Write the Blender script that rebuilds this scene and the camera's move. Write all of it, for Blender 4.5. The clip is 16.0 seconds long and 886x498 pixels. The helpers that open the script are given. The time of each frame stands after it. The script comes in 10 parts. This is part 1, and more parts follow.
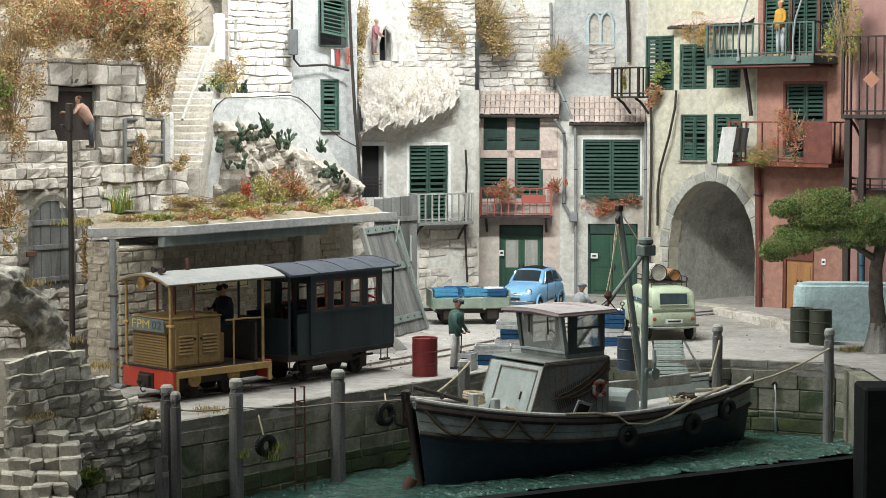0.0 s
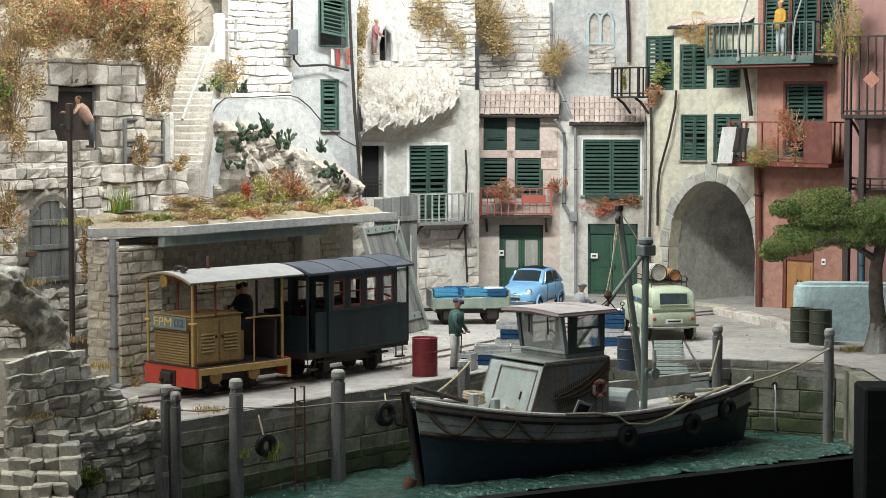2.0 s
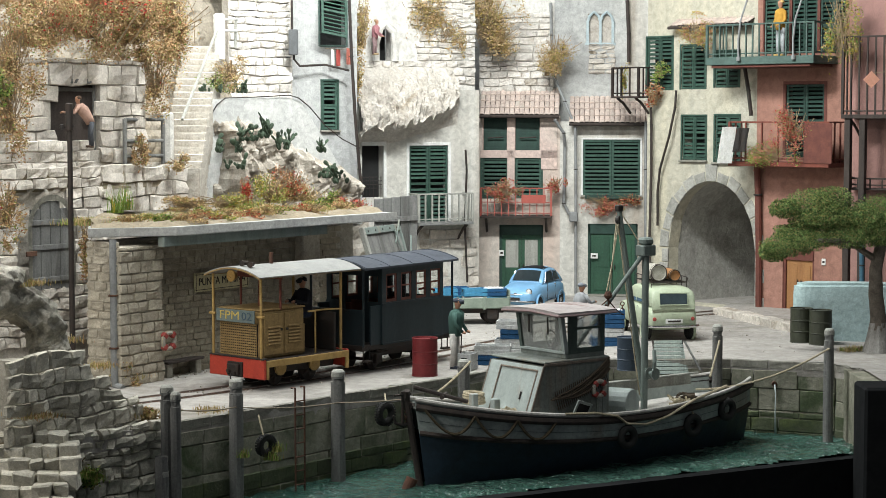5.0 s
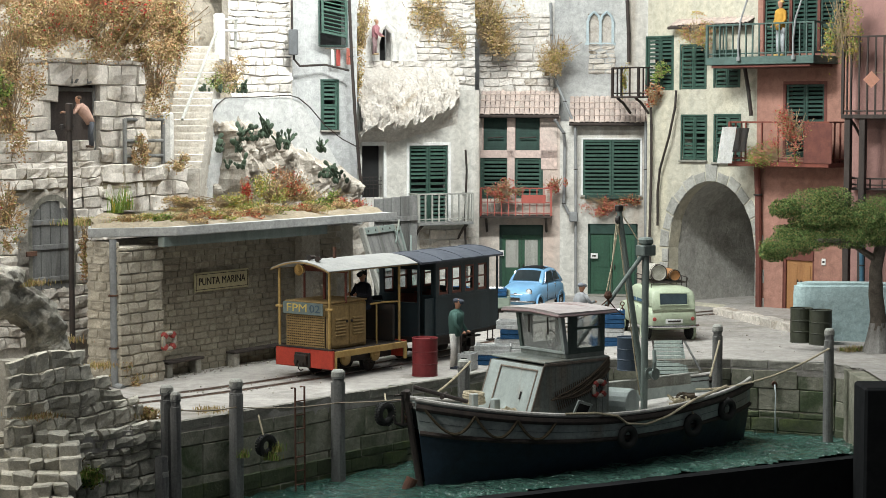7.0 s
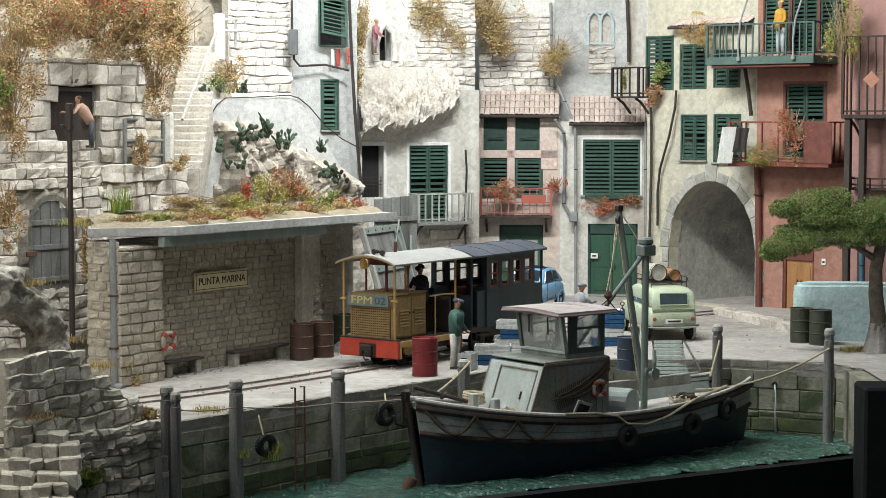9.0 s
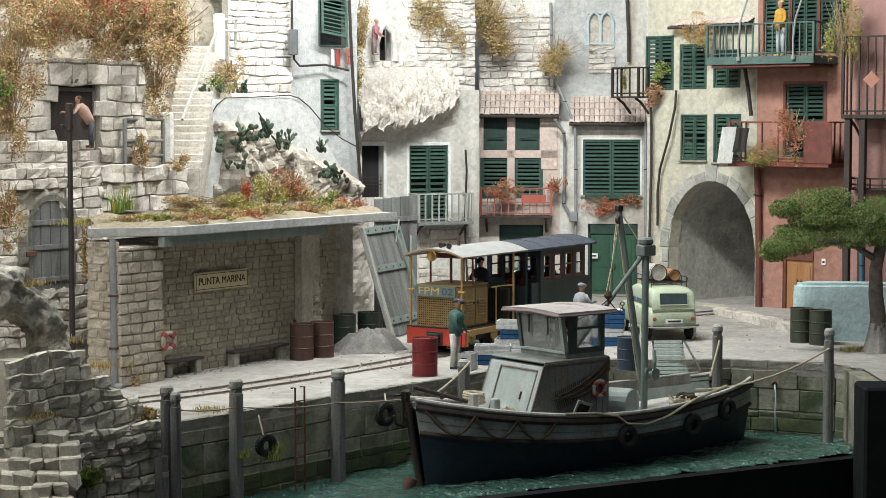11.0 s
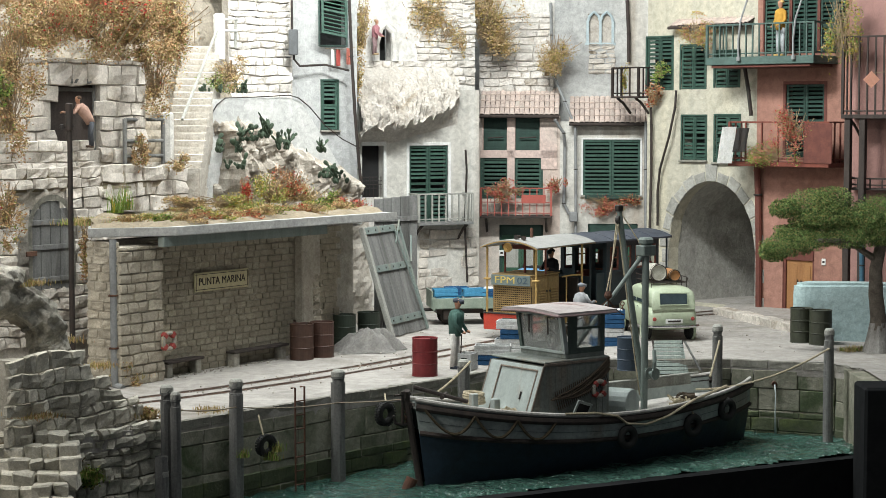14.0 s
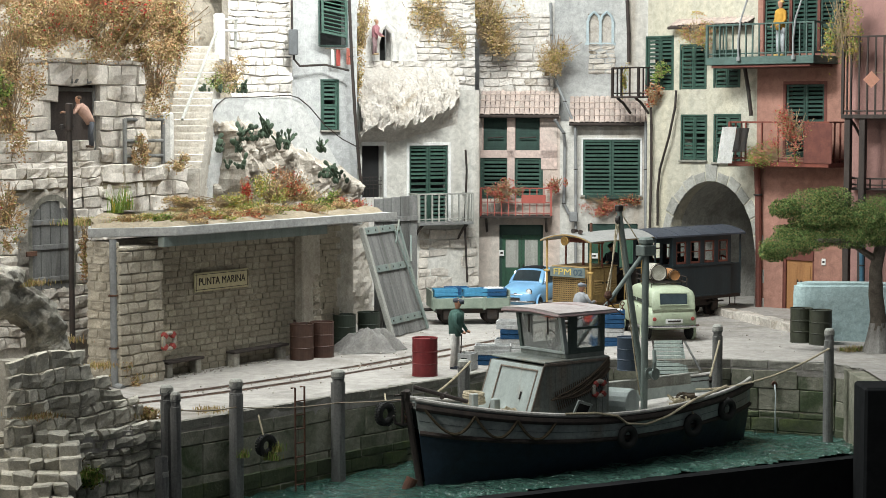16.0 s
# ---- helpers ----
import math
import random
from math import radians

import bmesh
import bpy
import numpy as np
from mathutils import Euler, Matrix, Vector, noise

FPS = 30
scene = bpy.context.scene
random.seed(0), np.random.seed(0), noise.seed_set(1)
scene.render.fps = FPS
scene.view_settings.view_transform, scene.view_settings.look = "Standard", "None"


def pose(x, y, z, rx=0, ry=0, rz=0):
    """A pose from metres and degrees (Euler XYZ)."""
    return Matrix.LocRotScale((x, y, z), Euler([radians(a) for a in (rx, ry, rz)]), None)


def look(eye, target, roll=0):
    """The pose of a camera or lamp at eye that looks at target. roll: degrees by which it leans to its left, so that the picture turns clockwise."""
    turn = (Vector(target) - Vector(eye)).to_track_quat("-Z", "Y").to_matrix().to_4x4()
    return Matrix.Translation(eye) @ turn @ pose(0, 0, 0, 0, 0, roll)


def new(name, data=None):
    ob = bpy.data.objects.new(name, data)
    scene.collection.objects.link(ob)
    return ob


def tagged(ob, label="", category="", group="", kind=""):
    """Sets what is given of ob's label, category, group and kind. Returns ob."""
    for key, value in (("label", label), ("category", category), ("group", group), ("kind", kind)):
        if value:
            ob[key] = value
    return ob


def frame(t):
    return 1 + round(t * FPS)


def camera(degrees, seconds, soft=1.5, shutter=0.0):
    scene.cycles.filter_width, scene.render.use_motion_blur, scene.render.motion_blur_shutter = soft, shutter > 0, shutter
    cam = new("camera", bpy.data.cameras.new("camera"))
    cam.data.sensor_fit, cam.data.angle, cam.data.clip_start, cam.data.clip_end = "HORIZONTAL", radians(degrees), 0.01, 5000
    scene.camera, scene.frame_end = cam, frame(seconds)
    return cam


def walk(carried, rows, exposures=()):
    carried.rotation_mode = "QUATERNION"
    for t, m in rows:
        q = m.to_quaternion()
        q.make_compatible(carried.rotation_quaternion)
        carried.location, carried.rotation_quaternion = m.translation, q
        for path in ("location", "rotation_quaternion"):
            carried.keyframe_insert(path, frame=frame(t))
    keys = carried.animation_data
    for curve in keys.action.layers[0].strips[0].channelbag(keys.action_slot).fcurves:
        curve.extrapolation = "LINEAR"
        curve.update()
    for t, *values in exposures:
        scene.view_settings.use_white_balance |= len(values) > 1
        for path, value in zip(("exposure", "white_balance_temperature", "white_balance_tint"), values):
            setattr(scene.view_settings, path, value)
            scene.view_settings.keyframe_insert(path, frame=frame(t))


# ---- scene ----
# The camera stands still on a tripod.
cam = camera(26.5, 16.0, 0.8)
EYE = look((0, 0, 6.18), (0, 40, 6.18 - 40 * math.tan(radians(4.08))))
walk(cam, [(0, EYE), (16, EYE)], [(0, 0.0, 6500, 10), (16, 0.0, 6500, 10)])

# A dim hall, and the row of exhibition lamps over the middle of the harbour.
world = bpy.data.worlds.new("hall")
scene.world = world
world.use_nodes = True
world.node_tree.nodes["Background"].inputs[0].default_value = (0.9, 0.95, 1.0, 1)
world.node_tree.nodes["Background"].inputs[1].default_value = 0.105


def lamp(name, place, target, size_x, size_y, watts, colour):
    data = bpy.data.lights.new(name, "AREA")
    data.shape, data.size, data.size_y, data.energy, data.color = "RECTANGLE", size_x, size_y, watts, colour
    ob = new(name, data)
    ob.matrix_basis = look(place, target)
    return ob


lamp("exhibition_lamp_strip", (-5.0, 47.0, 18), (-4.5, 49.5, 0), 20, 1.6, 4600, (0.95, 1.0, 0.98))
lamp("exhibition_lamp_spot", (1, 47.5, 17), (1, 62, 8), 7, 1.2, 3900, (0.97, 1.0, 0.98))
lamp("exhibition_lamp_front", (-6.5, 35.5, 15), (-4.5, 46, 1), 17, 1.0, 1650, (0.97, 1.0, 0.97))
# Unseen side lamp, added to brighten the stones at the left front.
lamp("side_fill_lamp", (-13.5, 33.0, 8.5), (-7.5, 37.5, 0.5), 4, 1.0, 760, (1.0, 0.97, 0.90))


# ---- materials ----
def mat(name, col, col2=None, scale=3.0, rough=0.8, metal=0.0, bump=0.2, fine=40.0, stain=None, amount=0.5, vary=0.0, island=0.0, spec=0.4, streak=False):
    """A weathered surface: two colours mixed by a broad noise, a stain by another, a fine grain as relief."""
    m = bpy.data.materials.new(name)
    m.use_nodes = True
    nt = m.node_tree
    N, L = nt.nodes, nt.links
    b = N["Principled BSDF"]
    b.inputs["Roughness"].default_value, b.inputs["Metallic"].default_value = rough, metal
    b.inputs["Specular IOR Level"].default_value = spec
    co = N.new("ShaderNodeTexCoord")
    vec = co.outputs["Object"]
    if streak:
        mp = N.new("ShaderNodeMapping")
        mp.inputs["Scale"].default_value = (1, 1, 0.12)
        L.new(vec, mp.inputs["Vector"])
        svec = mp.outputs[0]
    else:
        svec = vec
    if vary:
        info = N.new("ShaderNodeObjectInfo")
        add = N.new("ShaderNodeVectorMath")
        sc = N.new("ShaderNodeMath")
        sc.operation = "MULTIPLY"
        sc.inputs[1].default_value = 57.0
        L.new(info.outputs["Random"], sc.inputs[0])
        L.new(vec, add.inputs[0])
        L.new(sc.outputs[0], add.inputs[1])
        vec = add.outputs[0]
        if not streak:
            svec = vec

    def noise_node(s, detail, v, dist=0.0):
        n = N.new("ShaderNodeTexNoise")
        n.inputs["Scale"].default_value, n.inputs["Detail"].default_value = s, detail
        n.inputs["Distortion"].default_value = dist
        n.inputs["Roughness"].default_value = 0.6
        L.new(v, n.inputs["Vector"])
        return n

    def ramp(src, lo, hi):
        r = N.new("ShaderNodeMapRange")
        r.inputs["From Min"].default_value, r.inputs["From Max"].default_value = lo, hi
        L.new(src, r.inputs["Value"])
        return r.outputs[0]

    def mix(fac, a, c):
        x = N.new("ShaderNodeMix")
        x.data_type = "RGBA"
        L.new(fac, x.inputs["Factor"])
        for v, k in ((a, 6), (c, 7)):
            if isinstance(v, tuple):
                x.inputs[k].default_value = (*v, 1)
            else:
                L.new(v, x.inputs[k])
        return x.outputs[2]

    broad = noise_node(scale, 6, svec, 0.4)
    grain = noise_node(fine * 2.2, 5, vec)
    c2 = col2 or tuple(0.72 * v for v in col)
    out = mix(ramp(broad.outputs[0], 0.36, 0.66), tuple(col), tuple(c2))
    if stain:
        st = noise_node(scale * 0.37, 5, svec, 1.0)
        thr = 0.70 - 0.3 * amount
        out = mix(ramp(st.outputs[0], thr, thr + 0.16), out, tuple(stain))
    dark = N.new("ShaderNodeHueSaturation")
    g = ramp(grain.outputs[0], 0.25, 0.75)
    gm = N.new("ShaderNodeMapRange")
    gm.inputs["To Min"].default_value, gm.inputs["To Max"].default_value = 0.76, 1.14
    L.new(g, gm.inputs["Value"])
    L.new(out, dark.inputs["Color"])
    mid = noise_node(scale * 5.5, 5, vec, 0.6)
    mm = N.new("ShaderNodeMapRange")
    mm.inputs["From Min"].default_value, mm.inputs["From Max"].default_value = 0.3, 0.7
    mm.inputs["To Min"].default_value, mm.inputs["To Max"].default_value = (0.74, 1.14) if bump >= 0.25 else (0.88, 1.08)
    L.new(mid.outputs[0], mm.inputs["Value"])
    mx = N.new("ShaderNodeMath")
    mx.operation = "MULTIPLY"
    L.new(gm.outputs[0], mx.inputs[0])
    L.new(mm.outputs[0], mx.inputs[1])
    val = mx.outputs[0]
    if vary or island:
        mr = N.new("ShaderNodeMapRange")
        k = vary or island
        mr.inputs["To Min"].default_value, mr.inputs["To Max"].default_value = 1 - k, 1 + k
        if vary:
            L.new(info.outputs["Random"], mr.inputs["Value"])
        else:
            geo = N.new("ShaderNodeNewGeometry")
            L.new(geo.outputs["Random Per Island"], mr.inputs["Value"])
        mu = N.new("ShaderNodeMath")
        mu.operation = "MULTIPLY"
        L.new(val, mu.inputs[0])
        L.new(mr.outputs[0], mu.inputs[1])
        val = mu.outputs[0]
    L.new(val, dark.inputs["Value"])
    L.new(dark.outputs[0], b.inputs["Base Color"])
    rr = N.new("ShaderNodeMapRange")
    rr.inputs["To Min"].default_value, rr.inputs["To Max"].default_value = max(0.03, rough - 0.12), min(1, rough + 0.12)
    L.new(broad.outputs[0], rr.inputs["Value"])
    L.new(rr.outputs[0], b.inputs["Roughness"])
    if bump:
        soft = N.new("ShaderNodeMath")
        soft.operation = "MULTIPLY_ADD"
        soft.inputs[1].default_value = 0.8
        L.new(mid.outputs[0], soft.inputs[0])
        L.new(broad.outputs[0], soft.inputs[2])
        h = N.new("ShaderNodeMath")
        h.operation = "MULTIPLY_ADD"
        h.inputs[1].default_value = 0.38
        L.new(grain.outputs[0], h.inputs[0])
        L.new(soft.outputs[0], h.inputs[2])
        bp = N.new("ShaderNodeBump")
        bp.inputs["Strength"].default_value, bp.inputs["Distance"].default_value = min(1, bump * 1.25), 0.04
        L.new(h.outputs[0], bp.inputs["Height"])
        L.new(bp.outputs[0], b.inputs["Normal"])
    return m


CONCRETE = mat("quay_concrete", (0.42, 0.395, 0.365), (0.33, 0.31, 0.285), 0.7, 0.9, bump=0.4, fine=14, stain=(0.24, 0.215, 0.18), amount=0.5)
QUAYWALL = mat("quay_wall_block", (0.35, 0.335, 0.265), (0.20, 0.20, 0.145), 1.6, 0.85, bump=0.7, fine=18, stain=(0.07, 0.095, 0.045), amount=0.62, vary=0.15)
COPING = mat("quay_coping", (0.30, 0.29, 0.25), (0.20, 0.19, 0.16), 2.5, 0.9, bump=0.5, fine=25, vary=0.15)
ROCK = mat("limestone_rock", (0.56, 0.52, 0.46), (0.40, 0.36, 0.30), 1.3, 0.9, bump=0.7, fine=12, stain=(0.30, 0.25, 0.18), amount=0.4)
ROCKDARK = mat("shaded_weathered_rock", (0.47, 0.445, 0.385), (0.30, 0.285, 0.24), 1.6, 0.9, bump=0.7, fine=14, stain=(0.12, 0.11, 0.08), amount=0.5)
STONE = mat("wall_stone", (0.66, 0.61, 0.545), (0.50, 0.455, 0.40), 2.0, 0.9, bump=0.6, fine=18, stain=(0.27, 0.225, 0.165), amount=0.45, vary=0.14)
WHITESTONE = mat("limewashed_stone", (0.76, 0.72, 0.665), (0.60, 0.56, 0.51), 2.0, 0.9, bump=0.6, fine=18, stain=(0.44, 0.39, 0.32), amount=0.45, vary=0.16)
FORESTONE = mat("grey_wall_stone", (0.60, 0.565, 0.48), (0.43, 0.405, 0.335), 2.4, 0.9, bump=0.7, fine=18, stain=(0.24, 0.23, 0.15), amount=0.4, vary=0.2)
MORTAR = mat("mortar", (0.54, 0.50, 0.445), (0.40, 0.365, 0.32), 3.0, 0.95, bump=0.4, fine=20)
BRICK = mat("tan_block", (0.43, 0.385, 0.295), (0.31, 0.275, 0.205), 1.6, 0.9, bump=0.5, fine=25, stain=(0.21, 0.18, 0.135), amount=0.45, vary=0.2)
BRICKMORTAR = mat("block_mortar", (0.50, 0.46, 0.38), (0.38, 0.34, 0.28), 2.0, 0.95, bump=0.4, fine=20)
WHITEPLASTER = mat("white_plaster", (0.76, 0.74, 0.70), (0.62, 0.60, 0.56), 1.2, 0.9, bump=0.4, fine=15, stain=(0.42, 0.39, 0.34), amount=0.5)
GREYHOUSE = mat("dull_grey_render", (0.44, 0.445, 0.435), (0.35, 0.355, 0.35), 0.9, 0.9, bump=0.5, fine=12, stain=(0.26, 0.26, 0.255), amount=0.5, streak=True)
GREYPLASTER = mat("grey_white_plaster", (0.52, 0.52, 0.50), (0.41, 0.415, 0.405), 0.9, 0.9, bump=0.5, fine=12, stain=(0.32, 0.32, 0.31), amount=0.5)
CREAM = mat("cream_plaster", (0.56, 0.52, 0.40), (0.46, 0.44, 0.365), 0.8, 0.9, bump=0.35, fine=14, stain=(0.33, 0.315, 0.26), amount=0.6, streak=True)
BEIGE = mat("beige_plaster", (0.66, 0.645, 0.60), (0.56, 0.54, 0.49), 0.9, 0.9, bump=0.3, fine=14, stain=(0.38, 0.33, 0.27), amount=0.6, streak=True)
PINKBEIGE = mat("pinkish_beige_plaster", (0.64, 0.58, 0.515), (0.58, 0.475, 0.41), 0.7, 0.9, bump=0.35, fine=14, stain=(0.40, 0.32, 0.26), amount=0.5, streak=True)
PINK = mat("pale_pink_plaster", (0.64, 0.50, 0.44), (0.57, 0.455, 0.41), 1.3, 0.9, bump=0.25, fine=16, stain=(0.60, 0.55, 0.48), amount=0.4)
RED = mat("salmon_plaster", (0.37, 0.195, 0.15), (0.295, 0.15, 0.112), 0.8, 0.9, bump=0.3, fine=14, stain=(0.33, 0.225, 0.185), amount=0.5, streak=True)
PALEPINK = mat("bright_pink_plaster", (0.36, 0.20, 0.175), (0.29, 0.165, 0.145), 1.0, 0.9, bump=0.2, fine=14)
GREEN = mat("green_shutter_paint", (0.042, 0.095, 0.07), (0.028, 0.066, 0.05), 3, 0.6, bump=0.3, fine=50, stain=(0.085, 0.135, 0.11), amount=0.35, vary=0.15)
GREENDARK = mat("dark_green_paint", (0.022, 0.060, 0.045), (0.016, 0.04, 0.032), 4, 0.6, bump=0.15, fine=50)
# Near-black: where rooms and holes go, their shade is put into the colour.
PAINTED_DARK = mat("painted_dark", (0.02, 0.02, 0.02), (0.015, 0.015, 0.015), 1, 0.95, bump=0)
WHITEPAINT = mat("white_paint", (0.78, 0.78, 0.76), (0.66, 0.66, 0.63), 3, 0.6, bump=0.1, fine=40)
PALEWOOD = mat("pale_grey_wood", (0.42, 0.42, 0.38), (0.30, 0.30, 0.27), 5, 0.85, bump=0.4, fine=60, streak=True)
GREYWOOD = mat("weathered_grey_wood", (0.22, 0.22, 0.21), (0.14, 0.14, 0.135), 4, 0.9, bump=0.5, fine=50, stain=(0.10, 0.10, 0.09), amount=0.3, vary=0.18, streak=True)
DARKWOOD = mat("dark_brown_wood", (0.06, 0.045, 0.038), (0.035, 0.028, 0.025), 5, 0.8, bump=0.4, fine=50, streak=True)
ORANGEWOOD = mat("varnished_orange_wood", (0.36, 0.18, 0.07), (0.27, 0.125, 0.05), 4, 0.6, bump=0.2, fine=40, streak=True)
REDBROWN = mat("red_brown_paint", (0.155, 0.05, 0.035), (0.11, 0.036, 0.027), 4, 0.7, bump=0.2, fine=40)
ROOFSLAB = mat("cement_roof_slab", (0.47, 0.47, 0.45), (0.37, 0.37, 0.355), 1.6, 0.85, bump=0.3, fine=20, stain=(0.26, 0.25, 0.22), amount=0.35)
TILE = mat("faded_clay_tile", (0.66, 0.535, 0.47), (0.56, 0.47, 0.42), 2, 0.9, bump=0.35, fine=30, stain=(0.60, 0.54, 0.47), amount=0.4, vary=0.14)
GREYGREEN = mat("faded_grey_green_paint", (0.21, 0.25, 0.23), (0.155, 0.19, 0.175), 4, 0.7, bump=0.2, fine=50, stain=(0.28, 0.25, 0.20), amount=0.3, streak=True)
IRON = mat("dark_iron", (0.03, 0.028, 0.026), (0.05, 0.035, 0.028), 5, 0.6, metal=0.3, bump=0.2, fine=50)
RUST = mat("rusty_iron", (0.13, 0.06, 0.035), (0.08, 0.04, 0.028), 4, 0.85, bump=0.3, fine=40, stain=(0.05, 0.035, 0.03), amount=0.4)
RAILSTEEL = mat("rail_steel", (0.35, 0.32, 0.29), (0.22, 0.18, 0.15), 6, 0.4, metal=0.8, bump=0.1)
PIPE = mat("grey_pipe", (0.30, 0.31, 0.31), (0.22, 0.225, 0.225), 3, 0.6, metal=0.2, bump=0.1)
DARKGREY = mat("dark_grey_metal", (0.10, 0.105, 0.11), (0.075, 0.078, 0.08), 4, 0.65, bump=0.2)
BLACK = mat("black_fascia", (0.016, 0.017, 0.018), (0.011, 0.012, 0.013), 2, 0.9, bump=0, spec=0.1)
RUBBER = mat("old_rubber", (0.018, 0.018, 0.018), (0.03, 0.03, 0.028), 6, 0.8, bump=0.4, fine=30)
ROPE = mat("hemp_rope", (0.34, 0.27, 0.17), (0.24, 0.19, 0.12), 20, 0.95, bump=0.4, fine=120)
DIRT = mat("dry_soil", (0.30, 0.25, 0.18), (0.22, 0.18, 0.12), 2, 0.95, bump=0.6, fine=15)


# ---- small builders ----
def part(name, bm, material, parent=None, label="", smooth=False):
    me = bpy.data.meshes.new(name)
    bm.to_mesh(me)
    bm.free()
    mats = material if isinstance(material, (list, tuple)) else [material]
    for m in mats:
        me.materials.append(m)
    if smooth:
        me.shade_smooth()
    ob = new(name, me)
    if parent is not None:
        ob.parent = parent
    if label:
        ob["label"] = label
    return ob


def thing(name, m, label, category, group="", kind=""):
    ob = new(name)
    ob.empty_display_size = 0.2
    ob.matrix_basis = m
    return tagged(ob, label, category, group, kind)


def B():
    return bmesh.new()


def box(bm, x0, x1, y0, y1, z0, z1, bevel=0.0, m=None):
    r = bmesh.ops.create_cube(bm, size=1)
    vs = r["verts"]
    for v in vs:
        v.co = Vector(((x0 + x1) / 2 + v.co.x * (x1 - x0), (y0 + y1) / 2 + v.co.y * (y1 - y0), (z0 + z1) / 2 + v.co.z * (z1 - z0)))
    if bevel:
        es = list({e for v in vs for e in v.link_edges})
        r = bmesh.ops.bevel(bm, geom=es, offset=bevel, segments=1, affect="EDGES", profile=0.5)
        vs = list({v for f in r["faces"] for v in f.verts} | {v for v in vs if v.is_valid})
    if m is not None:
        bmesh.ops.transform(bm, matrix=m, verts=vs)
    return vs


def rod(bm, p, q, r=0.02, r2=None, n=8, caps=True):
    p, q = Vector(p), Vector(q)
    d = q - p
    if d.length < 1e-5:
        return []
    m = Matrix.Translation((p + q) / 2) @ d.to_track_quat("Z", "Y").to_matrix().to_4x4()
    return bmesh.ops.create_cone(bm, cap_ends=caps, segments=n, radius1=r, radius2=r if r2 is None else r2, depth=d.length, matrix=m)["verts"]


def tube(bm, pts, r=0.02, n=6):
    """A tube along a line of points, with closed ends; its rings keep from twisting."""
    pts = [Vector(p) for p in pts]
    rings = []
    q = last = None
    for i, p in enumerate(pts):
        d = (pts[min(i + 1, len(pts) - 1)] - pts[max(i - 1, 0)]).normalized()
        q = d.to_track_quat("Z", "Y") if q is None else last.rotation_difference(d) @ q
        last = d
        rr = r[i] if isinstance(r, (list, tuple)) else r
        rings.append([bm.verts.new(p + q @ Vector((rr * math.cos(2 * math.pi * k / n), rr * math.sin(2 * math.pi * k / n), 0))) for k in range(n)])
    for a, b in zip(rings, rings[1:]):
        for k in range(n):
            bm.faces.new((a[k], a[(k + 1) % n], b[(k + 1) % n], b[k]))
    bm.faces.new(rings[0][::-1])
    bm.faces.new(rings[-1])


def lathe(bm, prof, n=20, m=None):
    """A body turned from (radius, height) pairs round z."""
    rings = []
    for r, z in prof:
        rings.append([bm.verts.new((r * math.cos(2 * math.pi * k / n), r * math.sin(2 * math.pi * k / n), z)) for k in range(n)])
    for a, b in zip(rings, rings[1:]):
        for k in range(n):
            bm.faces.new((a[k], a[(k + 1) % n], b[(k + 1) % n], b[k]))
    bm.faces.new(rings[0][::-1])
    bm.faces.new(rings[-1])
    if m is not None:
        bmesh.ops.transform(bm, matrix=m, verts=[v for g in rings for v in g])


def prism(bm, outline, y0, y1):
    """An outline in x and z, drawn out along y."""
    a = [bm.verts.new((x, y0, z)) for x, z in outline]
    b = [bm.verts.new((x, y1, z)) for x, z in outline]
    n = len(a)
    bm.faces.new(a)
    bm.faces.new(b[::-1])
    for i in range(n):
        bm.faces.new((a[i], b[i], b[(i + 1) % n], a[(i + 1) % n]))
    bmesh.ops.recalc_face_normals(bm, faces=bm.faces)


def slab(bm, outline, z0, z1):
    """An outline in x and y, drawn out along z."""
    a = [bm.verts.new((x, y, z0)) for x, y in outline]
    b = [bm.verts.new((x, y, z1)) for x, y in outline]
    n = len(a)
    bm.faces.new(a[::-1])
    bm.faces.new(b)
    for i in range(n):
        bm.faces.new((a[i], a[(i + 1) % n], b[(i + 1) % n], b[i]))
    bmesh.ops.recalc_face_normals(bm, faces=bm.faces)


def fbm(p, s, octaves=4):
    return noise.fractal(Vector(p) * s, 1.0, 2.0, octaves)


# Every wall's left end on the ground, its direction and its length.
WALLS = {
    "mid": (1.197, 64.500, 0.996, -0.086, 5.798),
    "rock": (-2.680, 60.500, 0.889, 0.458, 4.363),
    "arch": (6.762, 62.400, 0.673, -0.740, 4.597),
    "red": (9.820, 59.000, 0.723, -0.690, 3.476),
    "wood": (11.996, 55.500, 0.797, -0.605, 1.654),
    "stn": (-7.639, 42.600, 0.568, 0.823, 8.385),
    "grey": (-4.624, 57.000, 0.893, 0.450, 2.223),
    "cliff": (-10.662, 44.300, 0.575, 0.818, 14.906),
    "stone": (-6.164, 55.800, 0.795, 0.606, 1.979),
    "par": (-7.233, 52.300, 0.850, 0.526, 6.083),
    "fore": (-8.069, 34.600, 0.539, 0.842, 3.681),
    "hut": (-10.143, 46.800, 0.700, 0.714, 3.360),
}


def on(wall, u, z, out=0.0, ry=0.0, rz=0.0):
    """The pose on a wall: u along it, z up, out towards the water. There x runs along the wall and y into it."""
    x, y, c, s, _ = WALLS[wall]
    return pose(x + u * c + out * s, y + u * s - out * c, z, 0, ry, math.degrees(math.atan2(s, c)) + rz)


